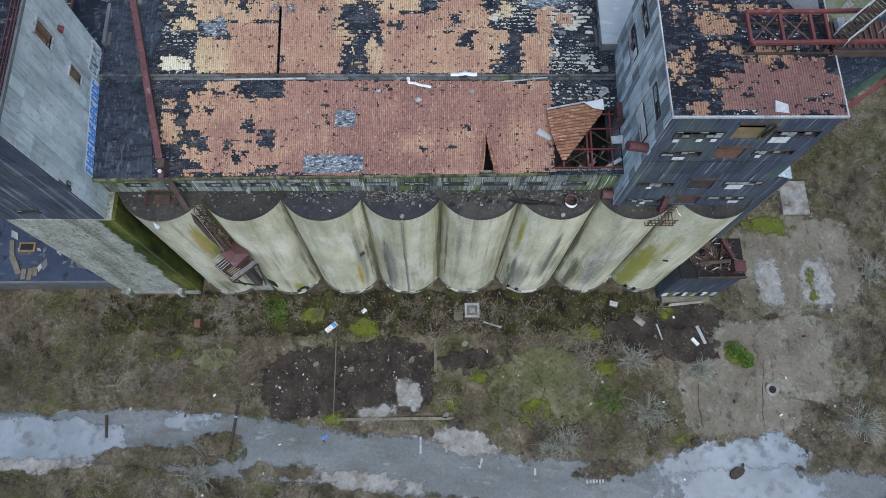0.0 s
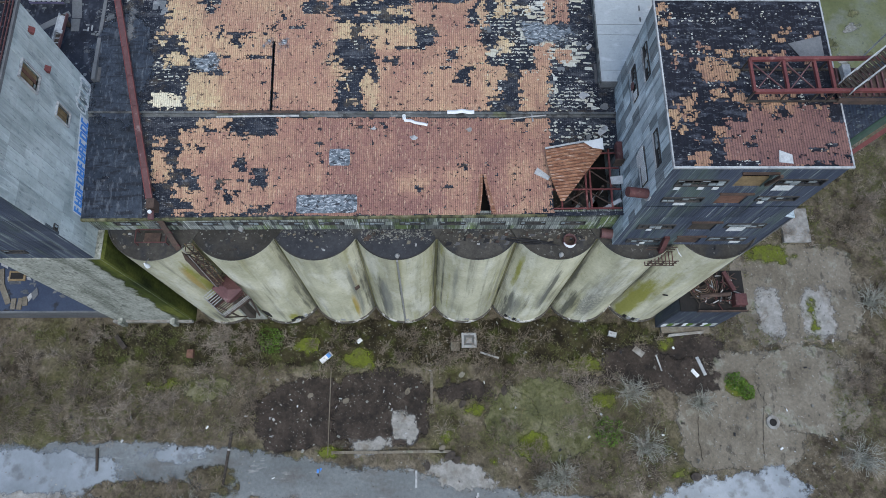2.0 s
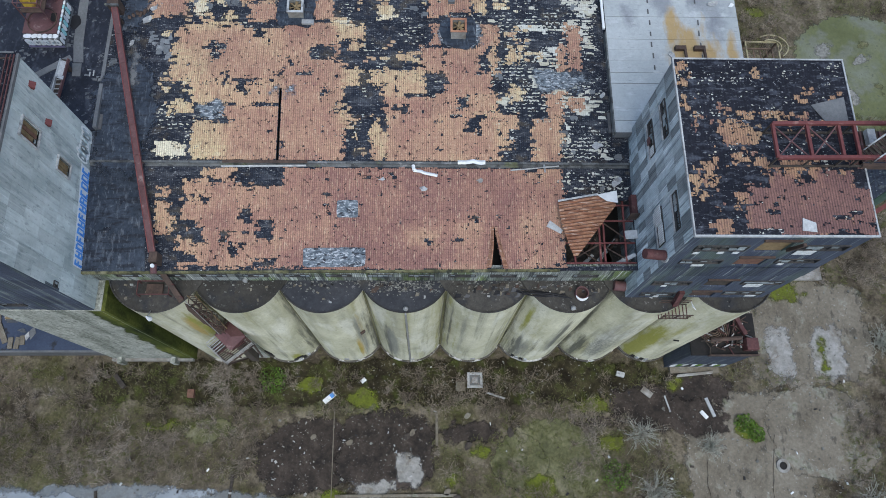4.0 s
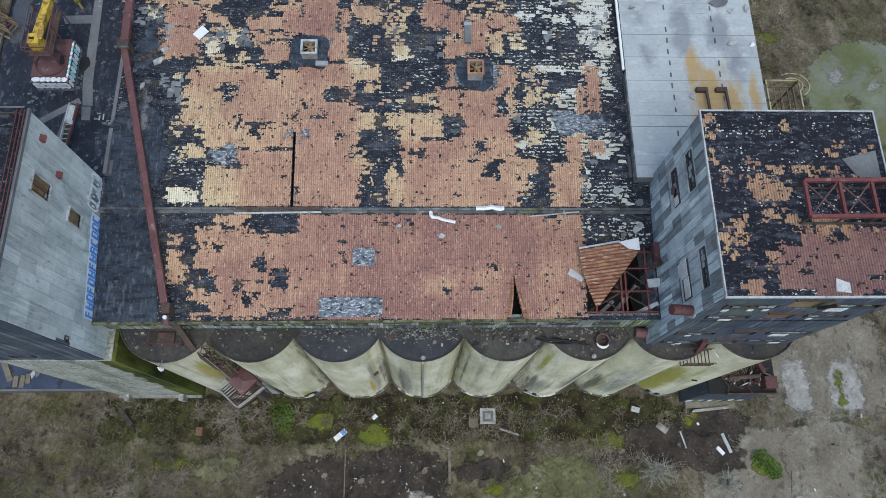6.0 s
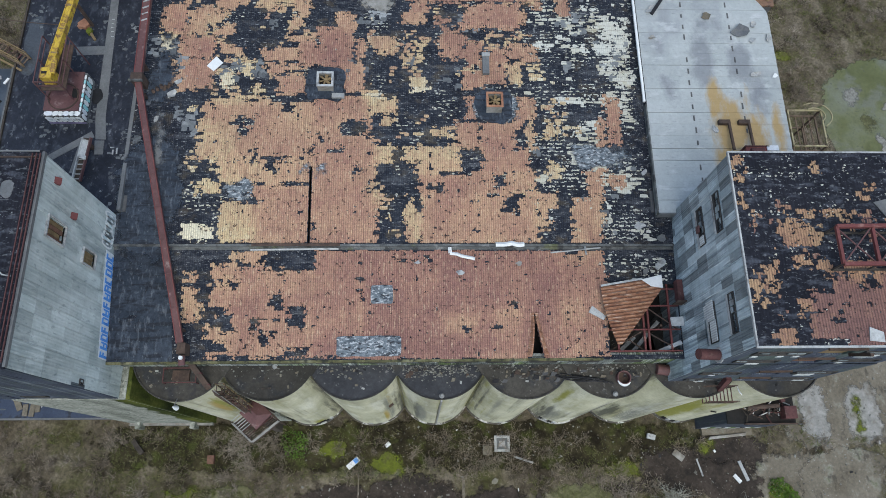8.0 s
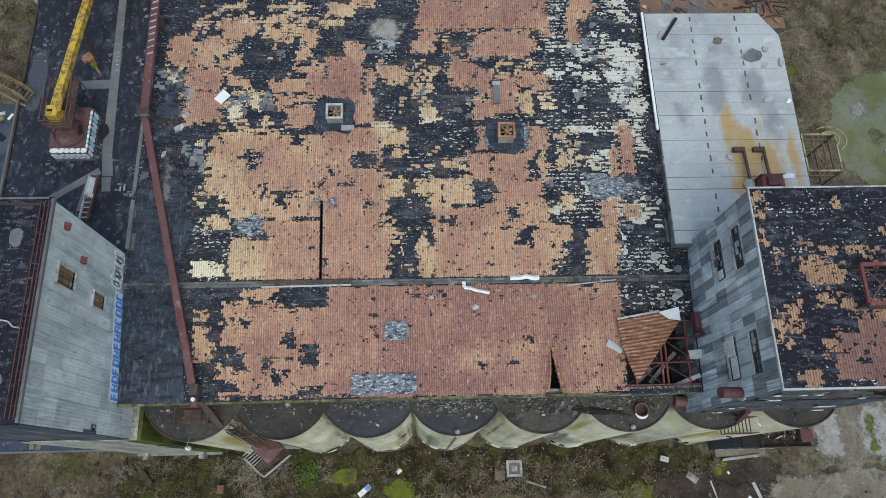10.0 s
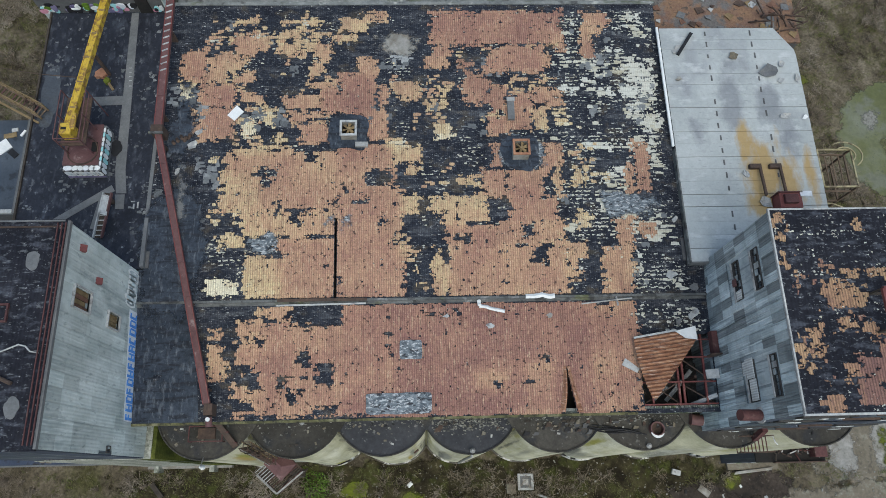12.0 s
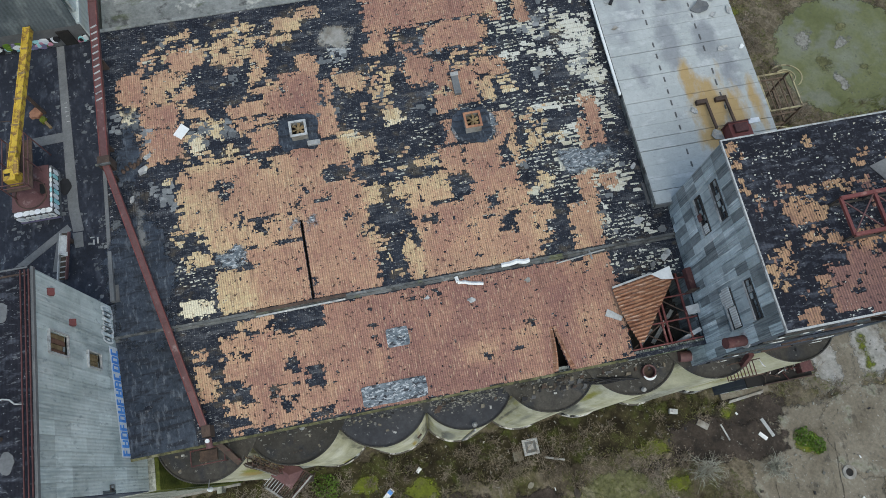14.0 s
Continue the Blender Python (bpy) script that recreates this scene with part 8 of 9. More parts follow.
# ---- screw conveyors along the roof ----
def conveyor(name, p, q, w, label, screw=None):
    p, q = Vector(p), Vector(q)
    ob = thing(name, p, label, "conveyor", "roof conveyors")
    part("trough", Geo().beam(p, q, w, 0.4), M_DULLRED, ob)
    d = (q - p).normalized()
    u = d.cross(Vector((0, 0, 1))).normalized()
    for s in (-1, 1):
        part("flange", Geo().beam(p + u * s * w * 0.5 + Vector((0, 0, 0.2)), q + u * s * w * 0.5 + Vector((0, 0, 0.2)), 0.07, 0.08), M_RED, ob)
    n = int((q - p).length / 2.6)
    for k in range(1, n):
        c = p.lerp(q, k / n)
        part("joint", Geo().beam(c - u * w * 0.56 + Vector((0, 0, 0.22)), c + u * w * 0.56 + Vector((0, 0, 0.22)), 0.1, 0.05), M_DULLRED, ob)
    for f in (0.05, 0.35, 0.65, 0.95):
        c = p.lerp(q, f)
        z = (lower_z if c.y < 33.6 else upper_z)(c.x, c.y)
        part("saddle", Geo().box(c.x - 0.3, c.x + 0.3, c.y - 0.08, c.y + 0.08, z, c.z - 0.19), M_RUST, ob)
    if screw:
        a, b = screw
        for k in range(12):
            c = p.lerp(q, a + (b - a) * k / 11) + Vector((0, 0, 0.22))
            part("screw_flight", Geo().beam(c - u * 0.24 - d * 0.1, c + u * 0.24 + d * 0.1, 0.08, 0.12), M_PARAPET, ob, "pale screw flight")
    return ob


conveyor("screw_conveyor", (-21.2, 26.3, 28.0), (-26.0, 46.9, 30.2), 0.44, "long maroon screw conveyor trough slanting over the roof")
conveyor("screw_conveyor", (-26.0, 47.2, 30.3), (-25.9, 72.0, 31.6), 0.56, "red screw conveyor with its pale screw partly bare", (0.2, 0.46))
ob = thing("conveyor_drive", (-21.0, 25.4, 27.2), "rusty conveyor drive with a white bearing cap at the eaves", "conveyor drive")
part("gearbox", Geo().box(-21.35, -20.75, 25.5, 26.3, 27.1, 28.25), M_RUST, ob)
part("motor", Geo().tube((-21.05, 25.4, 27.9), (-21.0, 24.7, 27.8), 0.24, 12), M_DULLRED, ob)
part("cap", Geo().tube((-21.03, 25.2, 28.1), (-21.03, 25.2, 28.24), 0.15, 12), M_WHITE, ob)
ob = thing("elbow", (-26.1, 47.0, 29.2), "rusty junction box where two conveyors meet", "junction box")
part("box", Geo().box(-26.5, -25.6, 46.7, 47.4, 29.2, 30.6), M_RUST, ob)
part("rim", Geo().box(-26.6, -25.5, 46.6, 46.75, 30.5, 30.7), M_STEP, ob)
for k in range(5):
    alone("rusty_scrap", Geo().tube((-25.2 + 0.3 * k, 46.6 + 0.25 * (k % 3), 29.2), (-25.0 + 0.3 * k, 46.3 + 0.2 * k, 29.5), 0.14, 8), M_RUST, "small rusty pipe stub on the roof", "scrap", "pipe stubs")

# ---- loading leg and stairs between the first silos ----
leg = thing("elevator_tower", (-19.0, 23.5, 0), "rusted loading chute with caged platform and red-roofed hut between silos", "elevator")
part("infill_wall", Geo().box(-19.5, -18.3, 24.1, 24.7, 0.0, 23.6), M_JOINT, leg, "olive-stained infill wall")
part("pier", Geo().box(-20.1, -17.9, 22.9, 24.1, 0.0, 7.0), M_BLOCK, leg, "mouldy concrete pier")
CHUTE = [Vector((-21.0, 25.4, 26.7)), Vector((-20.1, 23.6, 23.8)), Vector((-19.6, 23.0, 18.4)), Vector((-18.9, 22.6, 15.6))]
for p, q in zip(CHUTE, CHUTE[1:]):
    part("chute", Geo().beam(p, q, 0.42, 0.36), M_RUST, leg, "dark rusty sloping chute")
    for f in (0.1, 0.5, 0.9):
        c = p.lerp(q, f)
        part("chute_flange", Geo().beam(c - Vector((0.28, 0, 0)), c + Vector((0.28, 0, 0)), 0.1, 0.46), M_MAROON, leg)
L0, L1 = Vector((-19.1, 23.9, 24.6)), Vector((-18.6, 22.9, 16.6))
for o in (-0.3, 0.3):
    part("ladder_rail", Geo().beam(L0 + Vector((o, -0.1, 0)), L1 + Vector((o, -0.1, 0)), 0.07, 0.07), M_OCHRE, leg)
    part("cage_rail", Geo().beam(L0 + Vector((o, -0.65, 0.3)), L1 + Vector((o, -0.65, 0.3)), 0.05, 0.05), M_STEEL if o < 0 else M_RUST, leg)
for k in range(20):
    c = L0.lerp(L1, k / 19)
    part("rung", Geo().beam(c + Vector((-0.3, -0.1, 0)), c + Vector((0.3, -0.1, 0)), 0.05, 0.05), M_RUST, leg)
for k in range(7):
    c = L0.lerp(L1, (k + 0.5) / 7)
    part("cage_hoop", Geo().beam(c + Vector((-0.32, -0.65, 0.2)), c + Vector((0.32, -0.65, 0.2)), 0.06, 0.06).beam(c + Vector((-0.32, -0.65, 0.2)), c + Vector((-0.32, 0, 0.2)), 0.06, 0.06).beam(c + Vector((0.32, -0.65, 0.2)), c + Vector((0.32, 0, 0.2)), 0.06, 0.06), M_RUST, leg)
# platform turned between the silos, open grating with pale rails
PZ = 14.5
PC = [Vector((-20.3, 21.5, PZ)), Vector((-18.5, 19.9, PZ)), Vector((-16.3, 21.7, PZ)), Vector((-18.1, 23.3, PZ))]
for p, q in zip(PC, PC[1:] + PC[:1]):
    part("platform_beam", Geo().beam(p, q, 0.14, 0.22), M_RUST, leg)
for k in range(1, 12):
    f = k / 12
    part("grating_bar", Geo().beam(PC[0].lerp(PC[1], f), PC[3].lerp(PC[2], f), 0.09, 0.05), (M_RUST, M_TIMBER, M_MAROON)[k % 3], leg)
part("platform_plate", Geo().slab([tuple(PC[0].lerp(PC[1], 0.1)), tuple(PC[0].lerp(PC[1], 0.45)), tuple(PC[3].lerp(PC[2], 0.45)), tuple(PC[3].lerp(PC[2], 0.1))], 0.06), M_TIMBER, leg)
for a, b in ((0, 1), (1, 2)):
    for h in (0.35, 0.7, 1.05):
        part("rail", Geo().beam(PC[a] + Vector((0, 0, h)), PC[b] + Vector((0, 0, h)), 0.06, 0.06), M_STEEL, leg, "pale worn handrail")
    for k in range(6):
        c = PC[a].lerp(PC[b], k / 5)
        part("rail_post", Geo().beam(c, c + Vector((0, 0, 1.1)), 0.06, 0.06), M_STEEL, leg)
for k in range(6):
    c = Vector((-20.4, 21.7, PZ + 0.9)) + Vector((0.19, -0.17, -0.02)) * k
    part("screen_bar", Geo().beam(c, c + Vector((0.75, 0.62, 0.15)), 0.06, 0.06), M_PARAPET, leg, "pale bar of a leaning screen")
# hut with a hipped roof
HC, HU, HV = Vector((-18.25, 22.35, PZ)), Vector((0.8, -0.72, 0)), Vector((0.62, 0.68, 0))
g = Geo()
g.v = [tuple(HC + a * HU * 0.85 + b * HV * 0.85 + Vector((0, 0, h))) for h in (0.05, 1.2) for a, b in ((-1, -1), (1, -1), (1, 1), (-1, 1))]
g.f = [(3, 2, 1, 0), (4, 5, 6, 7), (0, 1, 5, 4), (1, 2, 6, 5), (2, 3, 7, 6), (3, 0, 4, 7)]
part("hut_wall", g, M_DULLRED, leg, "faded red hut wall")
g = Geo()
g.v = [tuple(HC + a * HU + b * HV + Vector((0, 0, 1.2))) for a, b in ((-1, -1), (1, -1), (1, 1), (-1, 1))] + [tuple(HC - HU * 0.25 + Vector((0, 0, 1.75))), tuple(HC + HU * 0.3 + Vector((0, 0, 1.75)))]
g.f = [(0, 1, 5, 4), (1, 2, 5), (2, 3, 4, 5), (3, 0, 4), (3, 2, 1, 0)]
part("hut_roof", g, M_DULLRED, leg, "faded red hipped roof")
for c in PC:
    foot = Vector((c.x * 0.55 - 19.0 * 0.45, max(c.y, 21.6) * 0.7 + 23.0 * 0.3, 5.5))
    part("strut", Geo().beam(c, foot, 0.14, 0.14), M_RUST, leg)
part("spout", Geo().beam(HC + Vector((0, 0, 0)), Vector((-17.6, 21.6, 8.0)), 0.7, 0.7), M_TIMBER, leg, "dark rusted spout below the hut")
rng = random.Random(17)
for k in range(30):
    f = rng.random()
    c = Vector((-19.0, 23.2, 8.0)).lerp(Vector((-19.0, 23.4, 24.0)), f) + Vector((rng.uniform(-0.5, 0.6), rng.uniform(-0.5, 0.3), 0))
    q = Vector((rng.gauss(0, 0.18), rng.gauss(0, 0.15), rng.gauss(0, 0.7)))
    part("loose_bar", Geo().beam(c - q, c + q, 0.07, 0.07), rng.choice((M_RUST, M_TIMBER, M_TIMBER, M_MAROON)), leg)
# guard frame on the first silo top
fg = thing("guard_frame", (-22.0, 24.6, 23.88), "dull maroon guard frame round a hatch on a silo top", "guard frame")
for x in (-23.4, -20.9):
    for y in (23.9, 25.0):
        part("post", Geo().beam((x, y, 23.88), (x, y, 24.7), 0.07, 0.07), M_MAROON, fg)
for p, q in (((-23.4, 23.9), (-20.9, 23.9)), ((-23.4, 25.0), (-20.9, 25.0)), ((-23.4, 23.9), (-23.4, 25.0)), ((-20.9, 23.9), (-20.9, 25.0))):
    part("rail", Geo().beam((*p, 24.65), (*q, 24.65), 0.08, 0.08), M_MAROON, fg)
part("hatch", Geo().box(-22.9, -21.6, 24.1, 24.9, 23.88, 24.1), M_RUST, fg)
lamp = thing("silo_lamp", (-22.4, 22.6, 24.0), "white drop-shaped lamp on a short arm at a silo edge", "lamp")
part("arm", Geo().beam((-22.4, 22.75, 23.9), (-22.35, 22.1, 24.6), 0.06, 0.06), M_STEEL, lamp)
part("shade", Geo().tube((-22.35, 22.05, 24.0), (-22.35, 22.05, 24.35), 0.2, 12, 0.16).tube((-22.35, 22.05, 24.35), (-22.35, 22.05, 24.8), 0.16, 12, 0.05), M_WHITE, lamp, smooth=True)

# loading bracket under the tower front
ob = thing("loading_bracket", (19.9, 23.0, 23.8), "rusty caged loading spout hung at the tower front", "loading spout")
part("spout", Geo().beam((19.9, 23.8, 26.0), (19.9, 23.2, 24.0), 0.4, 0.4), M_MAROON, ob)
for x in (18.9, 20.0, 21.0):
    part("cage_post", Geo().beam((x, 22.2, 23.2), (x, 22.2, 24.5), 0.08, 0.08), M_RUST, ob)
for y in (22.2, 23.4):
    for z in (23.3, 23.9, 24.5):
        part("cage_rail", Geo().beam((18.7, y, z), (21.2, y, z), 0.07, 0.07), M_RUST, ob)
for k in range(9):
    part("grating_bar", Geo().beam((18.75 + 0.3 * k, 22.2, 23.24), (18.75 + 0.3 * k, 23.4, 23.24), 0.07, 0.05), M_MAROON, ob)
part("white_rag", Geo().slab([(21.2, 22.9, 24.6), (21.6, 22.7, 24.2), (21.5, 23.2, 23.9), (21.2, 23.4, 24.4)], 0.05), M_WHITE, ob, "pale rag")

# ---- shed at the foot of the last silo ----
shed = thing("shed", (30, 24, 0), "small dark machine shed with rusted machinery on its open roof", "shed")
part("wall_south", Geo().box(26.9, 33.6, 21.7, 21.95, 0, 8.6), M_SIDING_NAVY, shed)
part("wall_west", Geo().box(26.9, 27.15, 21.95, 25.9, 0, 8.6), M_SIDING_NAVY, shed)
part("wall_east", Geo().box(33.35, 33.6, 21.95, 25.9, 0, 8.6), M_SIDING_NAVY, shed)
part("roof", Geo().box(26.8, 33.7, 21.6, 25.98, 8.6, 8.8), M_DARK, shed)
for k in range(11):
    part("painted_mark", daub("y", 21.698, -1, 27.5 + 0.55 * k, 1.4 + 0.15 * (k % 3), 0.36, 0.75 - 0.1 * (k % 2), k + 110, 0.02 + 0.004 * (k % 2)), (M_WHITE, M_LEAF, M_PARAPET, M_BLACK)[k % 4], shed, "unreadable graffiti at the foot of the shed")
part("edge", Geo().box(28.5, 33.7, 21.5, 21.62, 8.6, 9.2), M_RUST, shed, "rusted edge angle")
part("wall_north", Geo().box(26.9, 33.6, 25.72, 25.95, 0, 8.55), M_WALLDARK, shed)
mc = thing("machinery", (31, 24, 8.8), "red and rusty machinery with a coil of old hose", "machinery")
part("red_box", Geo().box(32.2, 33.4, 22.0, 23.2, 8.8, 9.9), M_MAROON, mc, "red machine box")
part("red_arm", Geo().beam((32.4, 23.6, 9.4), (31.6, 25.7, 9.2), 0.4, 0.35), M_MAROON, mc)
part("shaft", Geo().tube((28.8, 23.1, 9.2), (32.0, 23.3, 9.3), 0.22, 10), M_RUST, mc)
for r in (0.5, 0.7, 0.9, 1.1, 1.3, 1.5):
    g = Geo()
    for i in range(20):
        a, b = 2 * math.pi * i / 20, 2 * math.pi * (i + 1) / 20
        g.beam((29.3 + r * math.cos(a), 24.3 + r * math.sin(a), 8.9 + 0.05 * i % 0.3), (29.3 + r * math.cos(b), 24.3 + r * math.sin(b), 8.9 + 0.05 * (i + 1) % 0.3), 0.09, 0.09)
    part("coil", g, M_COIL, mc, "coil of old hose")
for k in range(90):
    a = random.Random(k).uniform(0, 6.28)
    x, y = 28.2 + 4.4 * random.Random(k + 50).random(), 22.3 + 3.2 * random.Random(k + 90).random()
    part("scrap", Geo().beam((x, y, 8.9), (x + 0.8 * math.cos(a), y + 0.8 * math.sin(a), 9.3), 0.1, 0.08), (M_RUST, M_MAROON, M_TIMBER, M_RUST, M_STEEL)[k % 5], mc)
part("ramp", Geo().box(27.4, 33.0, 21.0, 21.7, 0, 0.4), M_SLAB, shed, "grey concrete sill")
alone("white_board", Geo().slab([(28.0, 20.5, 0.45), (32.2, 20.9, 0.45), (32.3, 21.2, 0.6), (28.2, 20.8, 0.6)], 0.08), M_PALE_SLAB, "long peeling white board lying against the shed", "board")

sf = thing("elevator_shaft", (29.3, 30, 0), "dark blue-grey clad shaft beside the last silo", "elevator shaft")
part("wall", Geo().box(27.45, 31.25, 26.0, 35.0, 0.0, 24.6), M_SIDING_NAVY, sf)
part("roof", Geo().slab([(27.4, 25.9, 26.4), (31.35, 25.9, 24.8), (31.35, 35.1, 24.8), (27.4, 35.1, 26.4)], 0.15), M_SIDING_GREY, sf, "sloping grey sheet roof")
part("corner_trim", Geo().box(31.2, 31.32, 25.93, 26.05, 0.0, 24.6), M_WALKWAY, sf)

# ---- low dark building at the west edge ----
lb = thing("low_building", (-45, 29, 0), "low building with a dark blue-black felt roof and debris", "industrial building")
part("wall", Geo().box(-70, -35.25, 23.2, 36.2, 0, 3.6), M_WALLDARK, lb)
part("roof", Geo().box(-70.1, -35.2, 23.1, 36.2, 3.6, 3.8), mat("blue_black_felt", [(0.026, 0.037, 0.066), (0.050, 0.065, 0.10)], 0.3, rough=0.5, bump=0.1, fine=0.2, stains=[((0.02, 0.02, 0.02), 0.5, ONE, 0.55, 0.62, 0.9)]), lb)
part("fascia", Geo().box(-70.1, -35.2, 22.95, 23.1, 3.4, 3.85), M_WALKWAY, lb)
part("skylight_frame", Geo().box(-45.8, -44.0, 26.5, 27.6, 3.8, 4.0), M_OCHRE, lb)
part("skylight_pane", Geo().box(-45.6, -44.2, 26.7, 27.4, 4.0, 4.03), M_DARK, lb)
rng = random.Random(77)
for k in range(26):
    x, y, a, s = rng.uniform(-49, -38), rng.uniform(24.5, 33), rng.uniform(0, 3), rng.uniform(0.3, 0.9)
    c, d = s * math.cos(a), s * math.sin(a)
    sheet("scrap_sheet", [(x - c, y - d, 3.88), (x + 0.5 * d, y - 0.5 * c, 3.9), (x + c, y + d, 3.88), (x - 0.5 * d, y + 0.5 * c, 3.95)], 0.04, rng.choice((M_WALKWAY, M_WALKWAY, M_TIMBER, M_STEEL)), "debris lying on the low dark roof", "scrap")
for x, y, w, d, a in ((-45.9, 25.0, 0.6, 2.4, 28), (-44.8, 23.9, 0.5, 1.2, 2), (-44.1, 23.9, 0.5, 1.3, -4), (-43.6, 24.2, 0.5, 1.0, 6), (-46.6, 27.0, 0.5, 1.8, 10)):
    c, d2 = math.cos(radians(a)), math.sin(radians(a))
    g = Geo().box(-w / 2, w / 2, -d / 2, d / 2, 3.802, 3.95)
    g.v = [(x + c * p - d2 * q, y + d2 * p + c * q, r) for p, q, r in g.v]
    alone("loose_board", g, M_SLAB, "pale grey board lying on the low dark roof", "board", "boards on the low roof")
shards("debris_scatter", 5, [(-52.0, -35.4, 23.4, 36.0, 0.22, 0.05)], lambda x, y: 3.8, lb, 61, (0.1, 0.9), (0.08, 0.5), M_GREYSHARD, "grey debris on the low dark roof", 0.03, 0.1)
w2 = thing("west_flat_roof", (-45, 45, 0), "flat blue-black roof with standing water and litter west of the black roof", "industrial building")
part("wall", Geo().box(-60, -37.3, 41.2, 49.2, 0, 27.8), M_WALLDARK, w2)
part("roof", Geo().box(-60.1, -37.2, 41.1, 49.3, 27.8, 28.0), mat("wet_blue_felt", [(0.035, 0.045, 0.058), (0.075, 0.09, 0.108)], 0.3, rough=0.35, bump=0.05, fine=0.2, spec=0.5, stains=[((0.02, 0.022, 0.026), 0.8, ONE, 0.56, 0.64, 0.85)]), w2)
part("kerb", Geo().box(-37.35, -37.1, 41.1, 49.3, 28.0, 28.25), M_WALKWAY, w2)
part("kerb", Geo().box(-60.1, -37.35, 41.1, 41.4, 28.0, 28.3), M_PARAPET, w2, "pale ribbed roof edge")
for x, y, w, d, a, m, label in ((-37.7, 48.1, 0.2, 0.6, -30, M_WHITE, "white scrap lying on the wet blue roof"), (-38.7, 47.9, 1.0, 0.4, 12, M_OCHRE, "pale yellow board lying on the wet blue roof"), (-39.1, 46.9, 1.1, 1.0, 40, M_WHITE, "white board lying on the wet blue roof"), (-38.2, 46.3, 0.8, 0.5, -40, M_BLACK, "black scrap lying on the wet blue roof"), (-38.4, 48.4, 0.5, 0.3, 10, M_PARAPET, "grey scrap lying on the wet blue roof")):
    c, d2 = math.cos(radians(a)), math.sin(radians(a))
    g = Geo().box(-w / 2, w / 2, -d / 2, d / 2, 28.002, 28.08)
    g.v = [(x + c * p - d2 * q, y + d2 * p + c * q, r) for p, q, r in g.v]
    alone("scrap_sheet", g, m, label, "scrap")
ob = thing("catwalk", (-38, 50, 28), "rusty steel catwalk with tube handrails along the roof edge", "catwalk")
B0, B1 = Vector((-44.0, 53.6, 28.3)), Vector((-35.9, 48.9, 29.0))
side = Vector((0.42, 0.74, 0))
for o in (Vector((0, 0, 0)), side):
    part("stringer", Geo().beam(B0 + o, B1 + o, 0.12, 0.2), M_COIL, ob)
    for h in (0.5, 1.0):
        part("rail", Geo().beam(B0 + o + Vector((0, 0, h)), B1 + o + Vector((0, 0, h)), 0.07, 0.07), M_OCHRE, ob)
    for k in range(13):
        p = B0.lerp(B1, k / 12) + o
        part("baluster", Geo().beam(p, p + Vector((0, 0, 1.0)), 0.06, 0.06), M_OCHRE, ob)
for k in range(24):
    p = B0.lerp(B1, (k + 0.5) / 24)
    part("tread", Geo().beam(p, p + side, 0.12, 0.04), M_COIL if k % 3 else M_DULLRED, ob)
part("edge_board", Geo().beam(B0 + Vector((-0.2, -0.35, -0.1)), B1 + Vector((-0.2, -0.35, -0.1)), 0.16, 0.06), M_OCHRE, ob, "dull edge board")
part("hoop", ring_wall(Geo(), -37.0, 50.5, 0.38, 0.46, 29.0, 29.08, 20), M_RUST, ob)
part("prop", Geo().beam((-36.6, 49.3, 28.8), (-36.5, 49.3, 28.95), 0.2, 0.2), M_RUST, ob)
ob = thing("slack_cable", (-38, 52, 30), "thin dark cable hanging to the yellow conveyor", "cable")
g = Geo()
pts = [Vector((-46.0, 54.4, 31.2)).lerp(Vector((-31.9, 50.8, 31.9)), k / 12) - Vector((0, 0, 1.0 * math.sin(math.pi * k / 12))) for k in range(13)]
for p, q in zip(pts, pts[1:]):
    g.tube(p, q, 0.035, 5)
part("strand", g, M_RUST, ob)

# ---- yard things ----
ob = thing("manhole_frame", (5.2, 20.3, 0), "square concrete manhole frame with a dark cover", "manhole")
g = Geo()
for a, b, c, d in ((-0.85, 0.85, -0.85, -0.6), (-0.85, 0.85, 0.6, 0.85), (-0.85, -0.6, -0.6, 0.6), (0.6, 0.85, -0.6, 0.6)):
    g.box(5.2 + a, 5.2 + b, 20.3 + c, 20.3 + d, 0, 0.3)
part("frame", g, M_PARAPET, ob)
part("cover", Geo().box(4.6, 5.8, 19.7, 20.9, 0, 0.12), M_WALKWAY, ob)
part("lid_plate", Geo().box(4.9, 5.5, 20.0, 20.6, 0.12, 0.17), M_STEEL, ob)
pole = thing("fallen_pole", (-21.1, 7.5, 0), "dark tarred timber pole lying across the road edge", "pole")
part("shaft", Geo().tube((-20.9, 10.4, 0.22), (-21.4, 4.8, 0.2), 0.17, 10, 0.13), M_TIMBER, pole)
part("crossarm", Geo().beam((-21.4, 10.0, 0.25), (-20.5, 10.1, 0.25), 0.12, 0.12), M_TIMBER, pole)
part("band", Geo().tube((-21.05, 8.6, 0.215), (-21.07, 8.4, 0.213), 0.19, 10), M_STEEL, pole)
alone("fallen_post", Geo().tube((-35.2, 8.8, 0.2), (-34.9, 6.4, 0.2), 0.17, 8, 0.13), M_TIMBER, "short dark timber post lying on pale wet ground", "post")


def litter(name, x, y, w, d, h, a, m, label, cat):
    g = Geo().box(-w / 2, w / 2, -d / 2, d / 2, 0, h)
    c, s = math.cos(radians(a)), math.sin(radians(a))
    g.v = [(x + c * p - s * q, y + s * p + c * q, r + 0.06) for p, q, r in g.v]
    return alone(name, g, m, label, cat)


